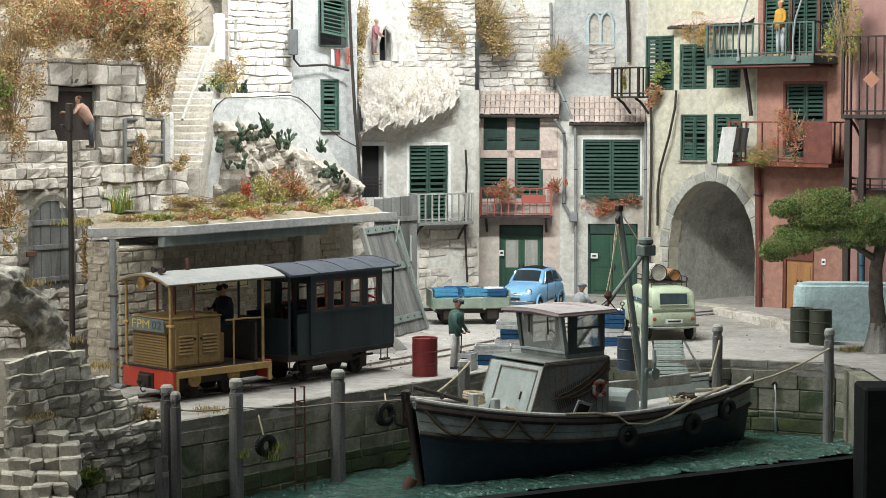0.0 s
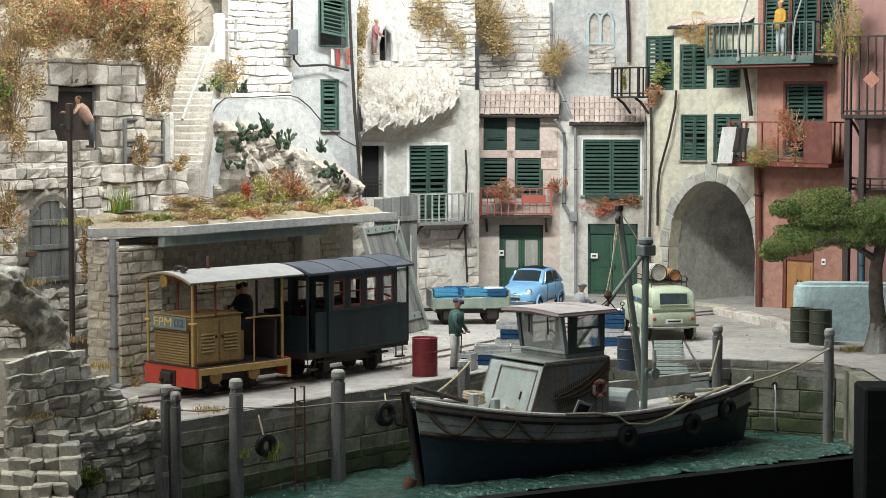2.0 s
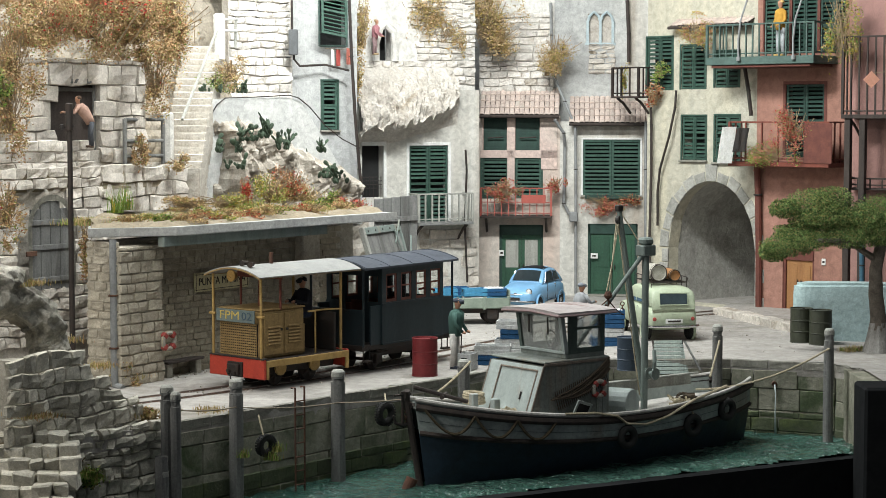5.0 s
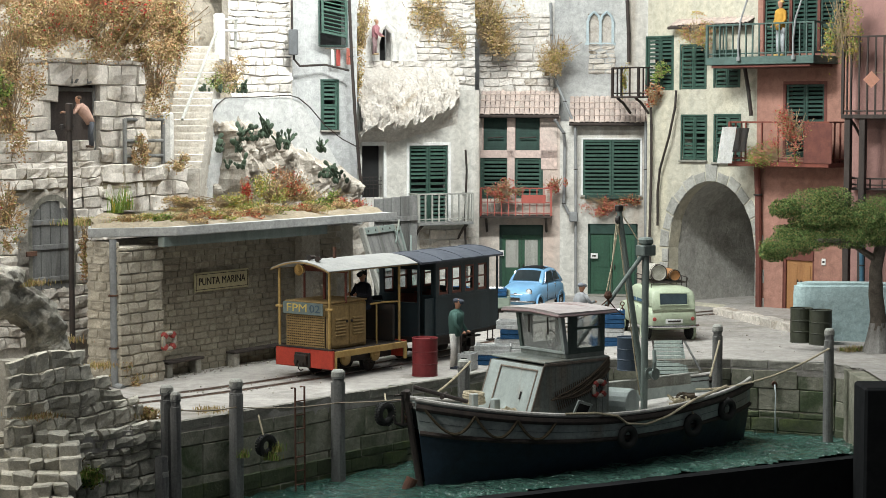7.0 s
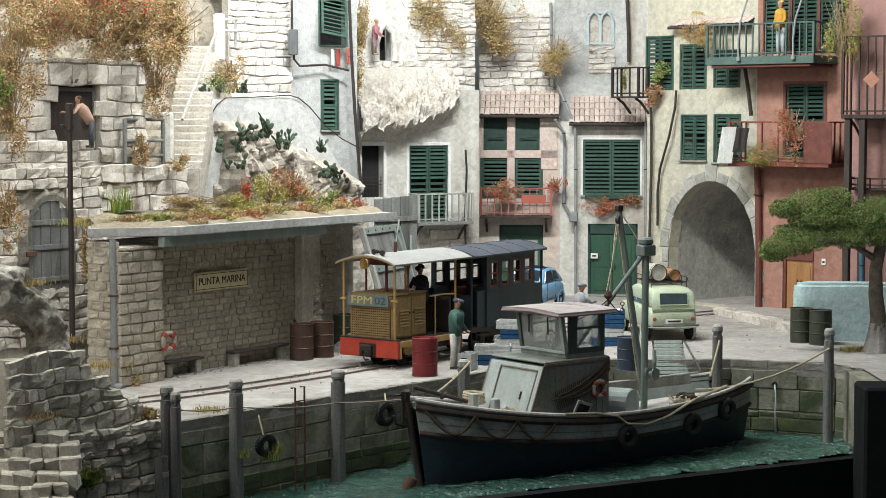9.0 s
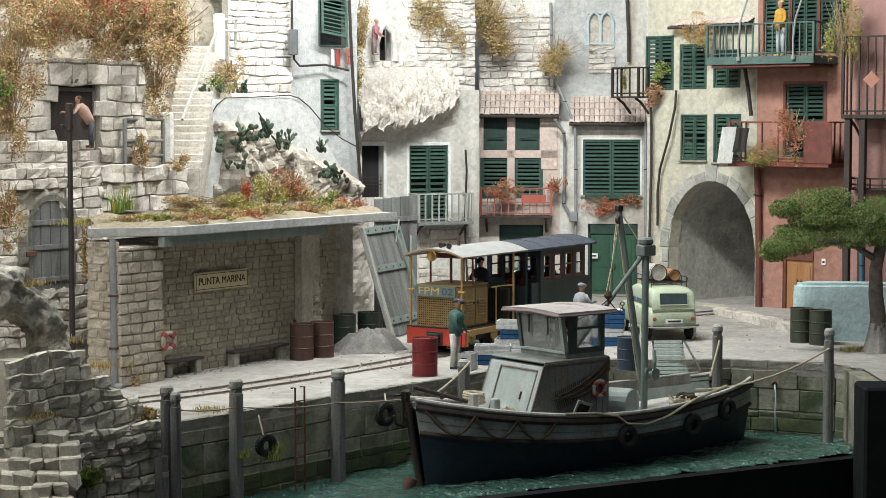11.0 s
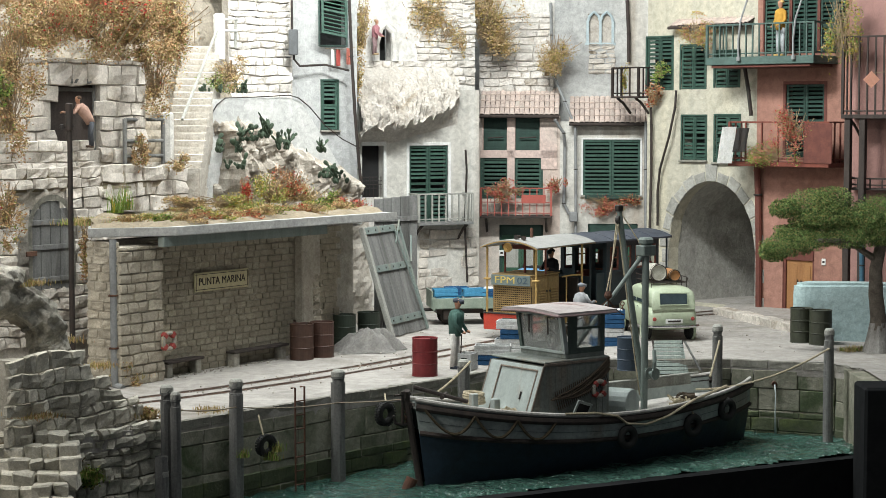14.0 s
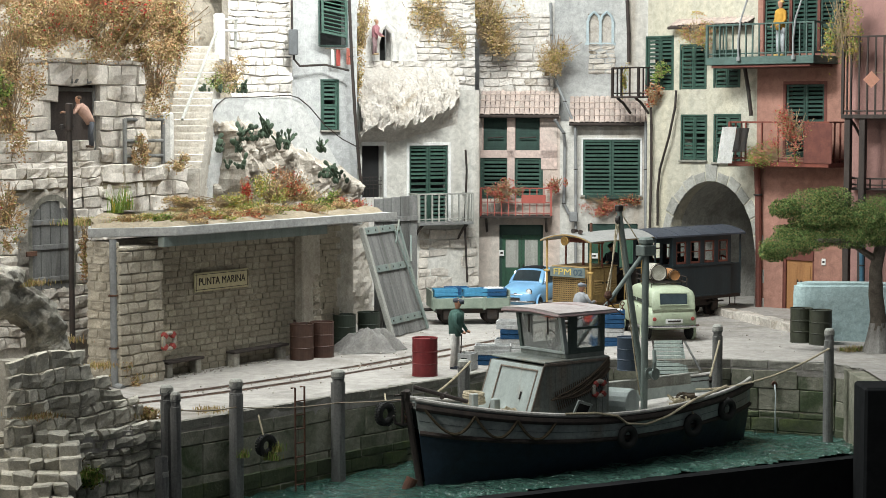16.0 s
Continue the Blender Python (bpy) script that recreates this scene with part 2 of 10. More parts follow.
def wall_mesh(u0, u1, z0, z1, holes, depth=0.35, wob=0.02, step=0.25, arch=None, seed=0):
    """An uneven wall with openings through it: front, back and the reveals."""
    def cuts(lo, hi, extra):
        c = sorted({lo, hi, *[e for e in extra if lo < e < hi]})
        out = []
        for a, b in zip(c, c[1:]):
            n = max(1, round((b - a) / step))
            out += [a + (b - a) * i / n for i in range(n)]
        return out + [hi]
    us = cuts(u0, u1, [h[0] for h in holes] + [h[1] for h in holes])
    zs = cuts(z0, z1, [h[2] for h in holes] + [h[3] for h in holes])
    bm = B()
    F, K = {}, {}

    def front(i, j):
        if (i, j) not in F:
            w = wob * fbm((us[i] + seed * 7.3, 3.1, zs[j]), 0.9) if 0 < i < len(us) - 1 else 0
            F[i, j] = bm.verts.new((us[i], w, zs[j]))
        return F[i, j]

    def back(i, j):
        if (i, j) not in K:
            K[i, j] = bm.verts.new((us[i], depth, zs[j]))
        return K[i, j]
    solid = {}
    for i in range(len(us) - 1):
        for j in range(len(zs) - 1):
            cu, cz = (us[i] + us[i + 1]) / 2, (zs[j] + zs[j + 1]) / 2
            solid[i, j] = not any(h[0] < cu < h[1] and h[2] < cz < h[3] for h in holes)
    for (i, j), s in solid.items():
        if not s:
            continue
        bm.faces.new((front(i, j), front(i + 1, j), front(i + 1, j + 1), front(i, j + 1)))
        bm.faces.new((back(i, j), back(i, j + 1), back(i + 1, j + 1), back(i + 1, j)))
        for (di, dj, a, b) in ((-1, 0, (i, j), (i, j + 1)), (1, 0, (i + 1, j + 1), (i + 1, j)), (0, -1, (i + 1, j), (i, j)), (0, 1, (i, j + 1), (i + 1, j + 1))):
            if not solid.get((i + di, j + dj), False):
                bm.faces.new((front(*b), front(*a), back(*a), back(*b)))
    if arch:
        a0, a1, spring, top = arch
        n = 24
        pts = [(a0 + (a1 - a0) * k / n) for k in range(n + 1)]
        hz = [spring + (top - spring) * math.sqrt(max(0, 1 - ((p - (a0 + a1) / 2) / ((a1 - a0) / 2)) ** 2)) for p in pts]
        f0 = [bm.verts.new((p, 0, h)) for p, h in zip(pts, hz)]
        f1 = [bm.verts.new((p, 0, top + 0.02)) for p in pts]
        g0 = [bm.verts.new((p, depth, h)) for p, h in zip(pts, hz)]
        for k in range(n):
            bm.faces.new((f0[k], f0[k + 1], f1[k + 1], f1[k]))
            bm.faces.new((f0[k + 1], f0[k], g0[k], g0[k + 1]))
    return bm

# ---- ground, water and quays ----
def grid_sheet(name, x0, x1, y0, y1, step, keep, height, material, label, category):
    bm = B()
    V = {}

    def vert(i, j):
        if (i, j) not in V:
            x, y = x0 + i * step, y0 + j * step
            V[i, j] = bm.verts.new((x, y, height(x, y)))
        return V[i, j]
    for i in range(round((x1 - x0) / step)):
        for j in range(round((y1 - y0) / step)):
            if keep(x0 + (i + .5) * step, y0 + (j + .5) * step):
                bm.faces.new((vert(i, j), vert(i + 1, j), vert(i + 1, j + 1), vert(i, j + 1)))
    ob = part(name, bm, material, None, smooth=True)
    return tagged(ob, label, category, "", "structure")


QUAY = [(-9.2, 33.3), (-5.39, 37.56), (-2.3, 41.23), (-0.7, 42.98), (2.9, 47.3), (7.3, 47.35), (9.75, 46.4), (10.2, 45.6)]
WATER_Z = -1.8


def quay_edge():
    """The quay's paving: one sheet with its edge along the basin."""
    bm = B()
    outline = QUAY + [(16, 45.6), (40, 45.6), (40, 90), (-40, 90), (-40, 33.3)]
    slab(bm, outline, -0.35, -0.02)
    ob = part("ground", bm, CONCRETE)
    tagged(ob, "pale dusty concrete quay beside the water", "ground", "", "structure")
    # broken, slightly uneven skin of the paving
    def inside(x, y):
        for (ax, ay), (bx, by) in zip(QUAY, QUAY[1:]):
            if ax <= x <= bx and y < ay + (by - ay) * (x - ax) / (bx - ax) + 0.12:
                return False
        return -9 < x < 12.5
    grid_sheet("pavement", -9, 12.5, 36, 66, 0.25, inside, lambda x, y: 0.0 + 0.012 * fbm((x, y, 0), 0.7), CONCRETE, "worn pale concrete paving of the quay with dust", "pavement")


quay_edge()


def water():
    bm = B()
    step = 0.075
    nx, ny = 280, 220
    vs = []
    for j in range(ny):
        row = []
        for i in range(nx):
            x, y = -9 + i * step, 33 + j * step
            h = 0.08 * fbm((x * 0.9, y * 1.5, 0), 1.0, 3) - 0.07 * abs(fbm((x * 0.8, y * 1.5, 5), 1.8, 2))
            row.append(bm.verts.new((x, y, WATER_Z + h)))
        vs.append(row)

    def front(x):
        return 38.75 + 0.545 * x

    for j in range(ny - 1):
        for i in range(nx - 1):
            x, y = -9 + i * step, 33 + j * step
            if y > front(x) - 0.1 and x < 9.9:
                bm.faces.new((vs[j][i], vs[j][i + 1], vs[j + 1][i + 1], vs[j + 1][i]))
    bmesh.ops.delete(bm, geom=[v for v in bm.verts if not v.link_faces], context="VERTS")
    m = mat("sea_water", (0.055, 0.135, 0.105), (0.026, 0.072, 0.057), 0.7, 0.13, bump=0, stain=(0.10, 0.20, 0.16), amount=0.35, spec=0.7)
    nt = m.node_tree
    b = nt.nodes["Principled BSDF"]
    for l in list(b.inputs["Roughness"].links):
        nt.links.remove(l)
    b.inputs["Roughness"].default_value = 0.07
    n = nt.nodes.new("ShaderNodeTexNoise")
    n.inputs["Scale"].default_value, n.inputs["Detail"].default_value = 4.5, 4
    bp = nt.nodes.new("ShaderNodeBump")
    bp.inputs["Strength"].default_value, bp.inputs["Distance"].default_value = 1.0, 0.42
    co = nt.nodes.new("ShaderNodeTexCoord")
    nt.links.new(co.outputs["Object"], n.inputs["Vector"])
    nt.links.new(n.outputs[0], bp.inputs["Height"])
    nt.links.new(bp.outputs[0], b.inputs["Normal"])
    ob = part("water", bm, m, smooth=True)
    tagged(ob, "rippled green harbour water with glints", "water", "", "structure")


water()


def fascia():
    """The black front edge of the layout and the black box beside it."""
    bm = B()
    a, b = (-12.0, 38.75 - 0.545 * 12), (9.9, 38.75 + 0.545 * 9.9)
    v = [(a[0], a[1] - 0.45), (b[0], b[1] - 0.45), b, a]
    slab(bm, v, -6, WATER_Z - 0.03)
    ob = part("layout_fascia", bm, BLACK)
    tagged(ob, "black painted front edge of the layout", "trim", "", "structure")
    bm = B()
    box(bm, 9.55, 16, 42.2, 43.4, -6, 0.02, 0.06)
    ob = part("black_panel", bm, BLACK)
    tagged(ob, "matt black panel beside the water", "panel", "", "structure")
    bm = B()
    box(bm, 9.9, 16, 43.45, 46.2, -3, -0.06, 0.02)
    ob = part("quay_return_wall", bm, QUAYWALL)
    tagged(ob, "dark stained concrete end of the quay", "wall", "", "structure")
    bm = B()
    box(bm, -40, 40, 20, 100, -6.6, -6.2)
    tagged(part("hall_floor", bm, BLACK), "dark floor of the hall under the layout", "floor", "", "structure")


fascia()


def stone_block(seed, rough=0.17):
    """A hewn block of unit size with chipped edges, warped out of true."""
    r = random.Random(seed)
    bm = B()
    box(bm, -0.5, 0.5, -0.5, 0.5, -0.5, 0.5, 0.085)
    off = Vector((r.uniform(0, 90), r.uniform(0, 90), r.uniform(0, 90)))
    for v in bm.verts:
        v.co += noise.noise_vector(v.co * 1.25 + off) * rough * 1.15 + Vector((r.uniform(-1, 1), r.uniform(-1, 1), r.uniform(-1, 1))) * rough * 0.16
    return bm


def courses(parent, name, material, u0, u1, z0, z1, course, length, depth, rnd, keep=None, gap=0.01, jit=0.25, proud=0.04, at=None, tilt=1.0):
    """Courses of close-fitting stones as pieces on a wall's face, each with its own worn face; at(u, z) gives each one's place."""
    r = random.Random(rnd)
    bend = (0.6 + 1.5 * max(0.0, jit - 0.27)) * tilt * jit

    def warp(u, z):
        q = Vector((u / length * 0.75, z / course * 0.6, rnd * 3.7))
        return u + bend * 0.8 * length * noise.noise(q), z + bend * 1.3 * course * noise.noise(q + Vector((31, 0, 5)))
    z = z0
    row = 0
    while z < z1 - 0.3 * course:
        h = course * r.uniform(1 - jit, 1 + jit)
        h = min(h, z1 - z)
        u = u0 - length * 0.5 * (row % 2) * r.uniform(0.6, 1)
        while u < u1:
            w = length * r.uniform(1 - 1.4 * jit, 1 + 1.4 * jit)
            a, b = max(u, u0), min(u + w, u1)
            u += w
            if b - a < 0.3 * length:
                continue
            cu, cz = (a + b) / 2, z + h / 2
            if keep and not keep(cu, cz):
                continue
            front = -0.2 * depth - r.uniform(0, proud)
            tu, tz = tilt * r.uniform(-.07, .07), tilt * r.uniform(-.06, .06)
            ru, rz = min(0.3, 0.022 / (b - a)), min(0.3, 0.022 / h)
            verts = []
            for j, t in enumerate((0, rz, 0.5, 1 - rz, 1)):
                for i, k in enumerate((0, ru, 0.5, 1 - ru, 1)):
                    pu, pz = a + (b - a) * k, z + h * t
                    wu, wz = warp(pu, pz)
                    rim = i in (0, 4) or j in (0, 4)
                    if rim:
                        wu += gap * (0.5 - k)
                        wz += gap * (0.5 - t)
                        y = front + (0.035 if tilt < 0.5 else 0.075)
                    else:
                        c = tilt * 0.012 if i != 2 and j != 2 else 0.0
                        y = front + c + tu * (pu - cu) + tz * (pz - cz) + tilt * 0.08 * noise.noise(Vector((pu / length * 2.3, pz / course * 1.7, rnd + 0.5)))
                        if i != 2 and j != 2:
                            wu += (0.5 - k) * tilt * r.uniform(0, 0.05)
                            wz += (0.5 - t) * tilt * r.uniform(0, 0.05)
                    verts.append((wu - cu, y, wz - cz))
            me = bpy.data.meshes.new(name)
            me.from_pydata(verts, [], [(5 * j + i, 5 * j + i + 1, 5 * j + i + 6, 5 * j + i + 5) for j in range(4) for i in range(4)])
            me.materials.append(material)
            o = new(name, me)
            o.parent = parent
            o.matrix_basis = at(cu, cz) if at else pose(cu, 0, cz)
        z += h
        row += 1


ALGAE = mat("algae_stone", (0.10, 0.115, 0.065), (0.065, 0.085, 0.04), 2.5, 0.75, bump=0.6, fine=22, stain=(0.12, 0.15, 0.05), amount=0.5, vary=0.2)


def quay_walls():
    for k, ((ax, ay), (bx, by)) in enumerate(zip(QUAY, QUAY[1:])):
        L = math.hypot(bx - ax, by - ay)
        ang = math.degrees(math.atan2(by - ay, bx - ax))
        bm = B()
        box(bm, 0, L, 0.10, 0.7, -3.0, -0.36)
        ob = part("quay_wall", bm, QUAYWALL)
        ob.matrix_basis = pose(ax, ay, 0, 0, 0, ang)
        tagged(ob, "damp dark stone quay wall with green algae", "quay wall", "", "structure")
        if k == 0:
            courses(ob, "rubble_stone", FORESTONE, 0, L, -2.3, 0.1, 0.25, 0.36, 0.3, 47, gap=0.006, jit=0.32, proud=0.08, at=lambda u, z: pose(u, 0.06, z))
            continue
        courses(ob, "stone", QUAYWALL, 0, L, -2.2, -0.22, 0.55, 0.95, 0.3, 40 + k, gap=0.004, jit=0.2, proud=0.02, at=lambda u, z: pose(u, 0.06, z), tilt=0.2)
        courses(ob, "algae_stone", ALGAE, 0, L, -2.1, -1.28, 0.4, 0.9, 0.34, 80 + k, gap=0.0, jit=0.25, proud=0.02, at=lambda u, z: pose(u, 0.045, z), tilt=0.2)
        courses(ob, "coping_stone", COPING, 0, L, -0.2, 0.03, 0.22, 0.9, 0.5, 60 + k, gap=0.006, jit=0.06, proud=0.03, at=lambda u, z: pose(u, 0.1, z), tilt=0.2)


# ---- houses ----
def wall(name, key, u0, u1, z0, z1, holes, material, label, depth=0.35, arch=None, wob=0.012, out=0.0, seed=0):
    ob = part(name, wall_mesh(u0, u1, z0, z1, holes, depth, wob, arch=arch, seed=seed), material)
    ob.matrix_basis = on(key, 0, 0, out)
    return tagged(ob, label, "wall", "", "structure")


def shade_backing(key, u0, u1, z0, z1, out=-0.36):
    """A near-black panel behind an opening, with the room's shade put into its colour."""
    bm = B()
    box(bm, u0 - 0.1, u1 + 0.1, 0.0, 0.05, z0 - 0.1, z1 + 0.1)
    ob = part("room_back", bm, PAINTED_DARK)
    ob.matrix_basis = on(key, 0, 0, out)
    tagged(ob, "near-black panel painted with the shade of a room behind an opening", "wall", "", "structure")


MIDHOLES = {"door_a": (0.74, 2.24, 0.02, 2.42), "win_a": (0.19, 0.99, 4.97, 6.09), "win_b": (1.28, 2.11, 4.97, 6.09),
            "win_c": (0.14, 1.05, 3.31, 4.70), "win_d": (1.28, 2.17, 3.32, 4.70),
            "win_e": (3.59, 5.53, 3.44, 5.34), "door_b": (3.77, 5.46, 0.01, 2.47),
            "gothic": (3.72, 4.58, 8.65, 9.64)}
ROCKHOLES = {"door_c": (1.78, 3.20, 2.67, 5.18), "opening": (0.08, 0.84, 3.51, 5.19)}
ARCHHOLES = {"arch": (0.96, 4.55, 0.06, 4.06), "w1": (1.44, 2.45, 7.00, 8.40), "w2": (2.85, 3.82, 7.04, 8.18),
             "w3": (1.51, 2.50, 4.72, 6.13), "w4": (2.88, 3.88, 4.67, 6.15), "w5": (-0.03, 1.07, 6.98, 8.70)}
REDHOLES = {"top": (0.20, 3.21, 8.06, 9.74), "door": (1.07, 2.44, 4.87, 7.11), "low": (1.02, 2.16, 0.04, 2.04)}


def houses():
    ends = lambda k: WALLS[k][4]
    wall("wall_rock_house", "rock", 0, ends("rock"), -0.02, 7.0, list(ROCKHOLES.values()), BEIGE, "rough beige plaster wall under a rock overhang", seed=1, wob=0.04)
    wall("wall_pink_house", "mid", -0.00, 2.81, -0.02, 6.15, [MIDHOLES[k] for k in ("door_a", "win_a", "win_b", "win_c", "win_d")], PINKBEIGE, "beige plaster front of a narrow house", seed=2)
    wall("wall_white_house", "mid", 2.81, 5.84, -0.02, 5.96, [MIDHOLES[k] for k in ("win_e", "door_b")], BEIGE, "stained beige plaster house front", seed=3, out=-0.003)
    wall("wall_upper_white", "mid", -0.00, 2.58, 6.15, 12, [], WHITEPLASTER, "bright white upper wall with stonework", seed=4, out=-0.65, wob=0.05)
    wall("wall_upper_grey", "mid", 2.58, 5.11, 5.82, 12, [MIDHOLES["gothic"]], GREYPLASTER, "rough grey-white upper house wall", seed=5, out=-0.75, wob=0.05)
    wall("wall_corner_house", "mid", 5.11, 6.79, 5.82, 12, [], BEIGE, "pale beige upper wall", seed=6, out=-0.5)
    a = ARCHHOLES["arch"]
    wall("wall_cream_house", "arch", 0, ends("arch"), -0.02, 12, list(ARCHHOLES.values()), CREAM, "cream plaster house front over an archway", depth=0.5, seed=7,
         arch=(a[0], a[1], a[3] - (a[1] - a[0]) * 0.62, a[3]))
    wall("wall_red_house", "red", 0, ends("red"), -0.02, 12, list(REDHOLES.values()), RED, "salmon red plaster house front", seed=8)
    wall("wall_wood_house", "wood", 0, 4, -0.02, 12, [], PALEPINK, "pink plaster wall of a corner house", seed=9)
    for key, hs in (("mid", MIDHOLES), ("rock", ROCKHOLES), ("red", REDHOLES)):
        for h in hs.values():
            shade_backing(key, *h, -0.36 if h is not MIDHOLES["gothic"] else -1.2)
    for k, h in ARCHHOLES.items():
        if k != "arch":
            shade_backing("arch", *h, -0.52)
    # the tunnel behind the archway, turning to the side
    bm = B()
    n, steps = 20, 14
    hw, sp, tp = (a[1] - a[0]) / 2, a[3] - (a[1] - a[0]) * 0.62, a[3]
    sec = [(-hw, -0.05), (-hw, sp)] + [(-hw * math.cos(math.pi * k / n), sp + (tp - sp) * math.sin(math.pi * k / n)) for k in range(1, n)] + [(hw, sp), (hw, -0.05)]
    rings = []
    x, y, ang = (a[0] + a[1]) / 2, 0.5, 0.0
    for k in range(steps):
        rings.append([bm.verts.new((x + sx * math.cos(ang), y + sx * math.sin(ang), sz + 0.02 * fbm((sx, k, sz), 1.3))) for sx, sz in sec])
        x, y = x - math.sin(ang) * 0.6, y + math.cos(ang) * 0.6
        ang -= 0.05
    for p, q in zip(rings, rings[1:]):
        for k in range(len(sec) - 1):
            bm.faces.new((p[k], p[k + 1], q[k + 1], q[k]))
    bm.faces.new(rings[-1])
    ob = part("tunnel", bm, mat("rough_tunnel_plaster", (0.46, 0.45, 0.41), (0.35, 0.34, 0.31), 1.1, 0.95, bump=0.9, fine=9, stain=(0.27, 0.26, 0.23), amount=0.5), smooth=True)
    ob.matrix_basis = on("arch", 0, 0)
    tagged(ob, "grey plastered tunnel behind the archway", "tunnel", "", "structure")
    bm = B()
    box(bm, -45, 45, 72, 72.3, -1, 16)
    tagged(part("wall_back", bm, GREYPLASTER), "plain wall behind the houses", "wall", "", "structure")


houses()


# ---- station shed ----
def station():
    L = WALLS["stn"][4]
    st = thing("station_shed", on("stn", 0, 0), "low stone station shed with a flat cement roof", "station")
    w = B()
    box(w, 0.0, L + 0.3, 0.12, 0.6, -0.02, 3.3)
    body = part("wall", w, BRICKMORTAR, st)
    p = B()
    box(p, 0.0, 1.45, -0.35, 0.13, -0.02, 3.2, 0.03)
    part("pier", p, BRICKMORTAR, st, "rounded stone end pier")
    r = B()
    slab(r, [(-0.27, 0.3), (1.3, -0.95), (9.55, -1.15), (9.9, 2.5), (2.1, 2.6)], 3.40, 3.60)
    part("roof", r, ROOFSLAB, st, "thick grey cement roof slab")
    b = B()
    slab(b, [(1.05, -0.80), (6.9, -0.95), (6.9, -0.75), (1.05, -0.60)], 3.16, 3.395)
    part("roof_beam", b, GREYGREEN, st, "grey-green painted timber beam under the roof")
    return st, body


STATION, STATION_WALL = station()


# ---- cliff ----
def rock_sheet(name, key, u0, u1, z0, z1, setback, material, amp, label, step=0.16, seed=0, freq=0.6, out=0.0, parent=None, ragged=0.0, steep=1.0):
    """A rock face: a sheet broken into facets by layered noise."""
    bm = B()
    nu, nz = max(2, round((u1 - u0) / step)), max(2, round((z1 - z0) / step))
    rows = []
    for j in range(nz + 1):
        row = []
        for i in range(nu + 1):
            u, z = u0 + (u1 - u0) * i / nu, z0 + (z1 - z0) * j / nz
            p = Vector((u * steep + seed * 11.7, z * 1.25 / steep ** 1.5, seed * 3.3))
            cell = noise.voronoi(p * freq * 1.6)[0]
            d = amp * (0.55 * fbm(p, freq, 5) - 0.8 * (cell[1] - cell[0]) * 0.6 + 0.35 * fbm(p, freq * 4, 3) * 0.5)
            if ragged:
                z += ragged * max(0, 1 - 2.5 * j / nz) * (fbm((u * 2.5, seed, 0), 1.0, 4) - 0.2)
            row.append(bm.verts.new((u + 0.04 * fbm(p + Vector((9, 0, 0)), 2), setback(u, z) + d, z)))
        rows.append(row)
    for j in range(nz):
        for i in range(nu):
            bm.faces.new((rows[j][i], rows[j][i + 1], rows[j + 1][i + 1], rows[j + 1][i]))
    ob = part(name, bm, material, parent)
    ob.matrix_basis = on(key, 0, 0, out)
    return tagged(ob, label, "rock", "", "structure")


OCHREROCK = mat("ochre_stained_rock", (0.38, 0.335, 0.27), (0.26, 0.225, 0.175), 1.3, 0.9, bump=0.8, fine=12, stain=(0.20, 0.155, 0.10), amount=0.45)


def cliffs():
    L = WALLS["cliff"][4]
    rock_sheet("cliff_lower", "cliff", -4, L, -0.5, 4.9, lambda u, z: 0.10 * z + (1.1 if u > 3.6 and z > 3.5 else 0), ROCK, 0.30, "weathered limestone cliff face", seed=1, step=0.13)
    rock_sheet("cliff_upper", "cliff", -4, L, 4.4, 13, lambda u, z: 1.9 + 0.35 * (z - 5) + (0.5 if z > 6.6 else 0), OCHREROCK, 0.45, "upper limestone cliff with dry plants", seed=2, step=0.15)
    bm = B()
    box(bm, -4, 6.12, 0.3, 3.2, 4.3, 4.75)
    o = part("terrace", bm, DIRT)
    o.matrix_basis = on("cliff", 0, 0)
    tagged(o, "dry earth terrace above the station", "ground", "", "structure")


cliffs()

# ---- the railway ----
# Metres along the line, and its heading in degrees.
HEADING = [(0, -48), (11.4, -46.5), (15.5, -40.2), (18.5, -36.2), (22, -33), (24.4, -32), (27, -33), (29.5, -38.5), (31, -47), (33, -53), (36, -51), (46, -50)]


def lay_track():
    s = np.arange(0, 46, 0.02)
    h = np.radians(np.interp(s, [k[0] for k in HEADING], [k[1] for k in HEADING]))
    h = np.convolve(np.pad(h, 30, mode="edge"), np.ones(60) / 60, mode="same")[30:-30]
    x, y = np.cumsum(-np.sin(h)) * 0.02, np.cumsum(np.cos(h)) * 0.02
    i = int(11.44 / 0.02)
    return s, x - x[i] - 6.48, y - y[i] + 40.49


TRACK_S, TRACK_X, TRACK_Y = lay_track()


def track_point(s):
    return Vector((float(np.interp(s, TRACK_S, TRACK_X)), float(np.interp(s, TRACK_S, TRACK_Y)), 0))


def track_pose(s, length):
    """The pose of a vehicle whose front stands at s, with its wheels on the line."""
    a, b = track_point(s + 0.25 * length), track_point(s + 0.75 * length)
    d = (b - a).normalized()
    o = (a + b) / 2 - d * (0.5 * length)
    return pose(o.x, o.y, 0.01, 0, 0, -math.degrees(math.atan2(d.x, d.y)))


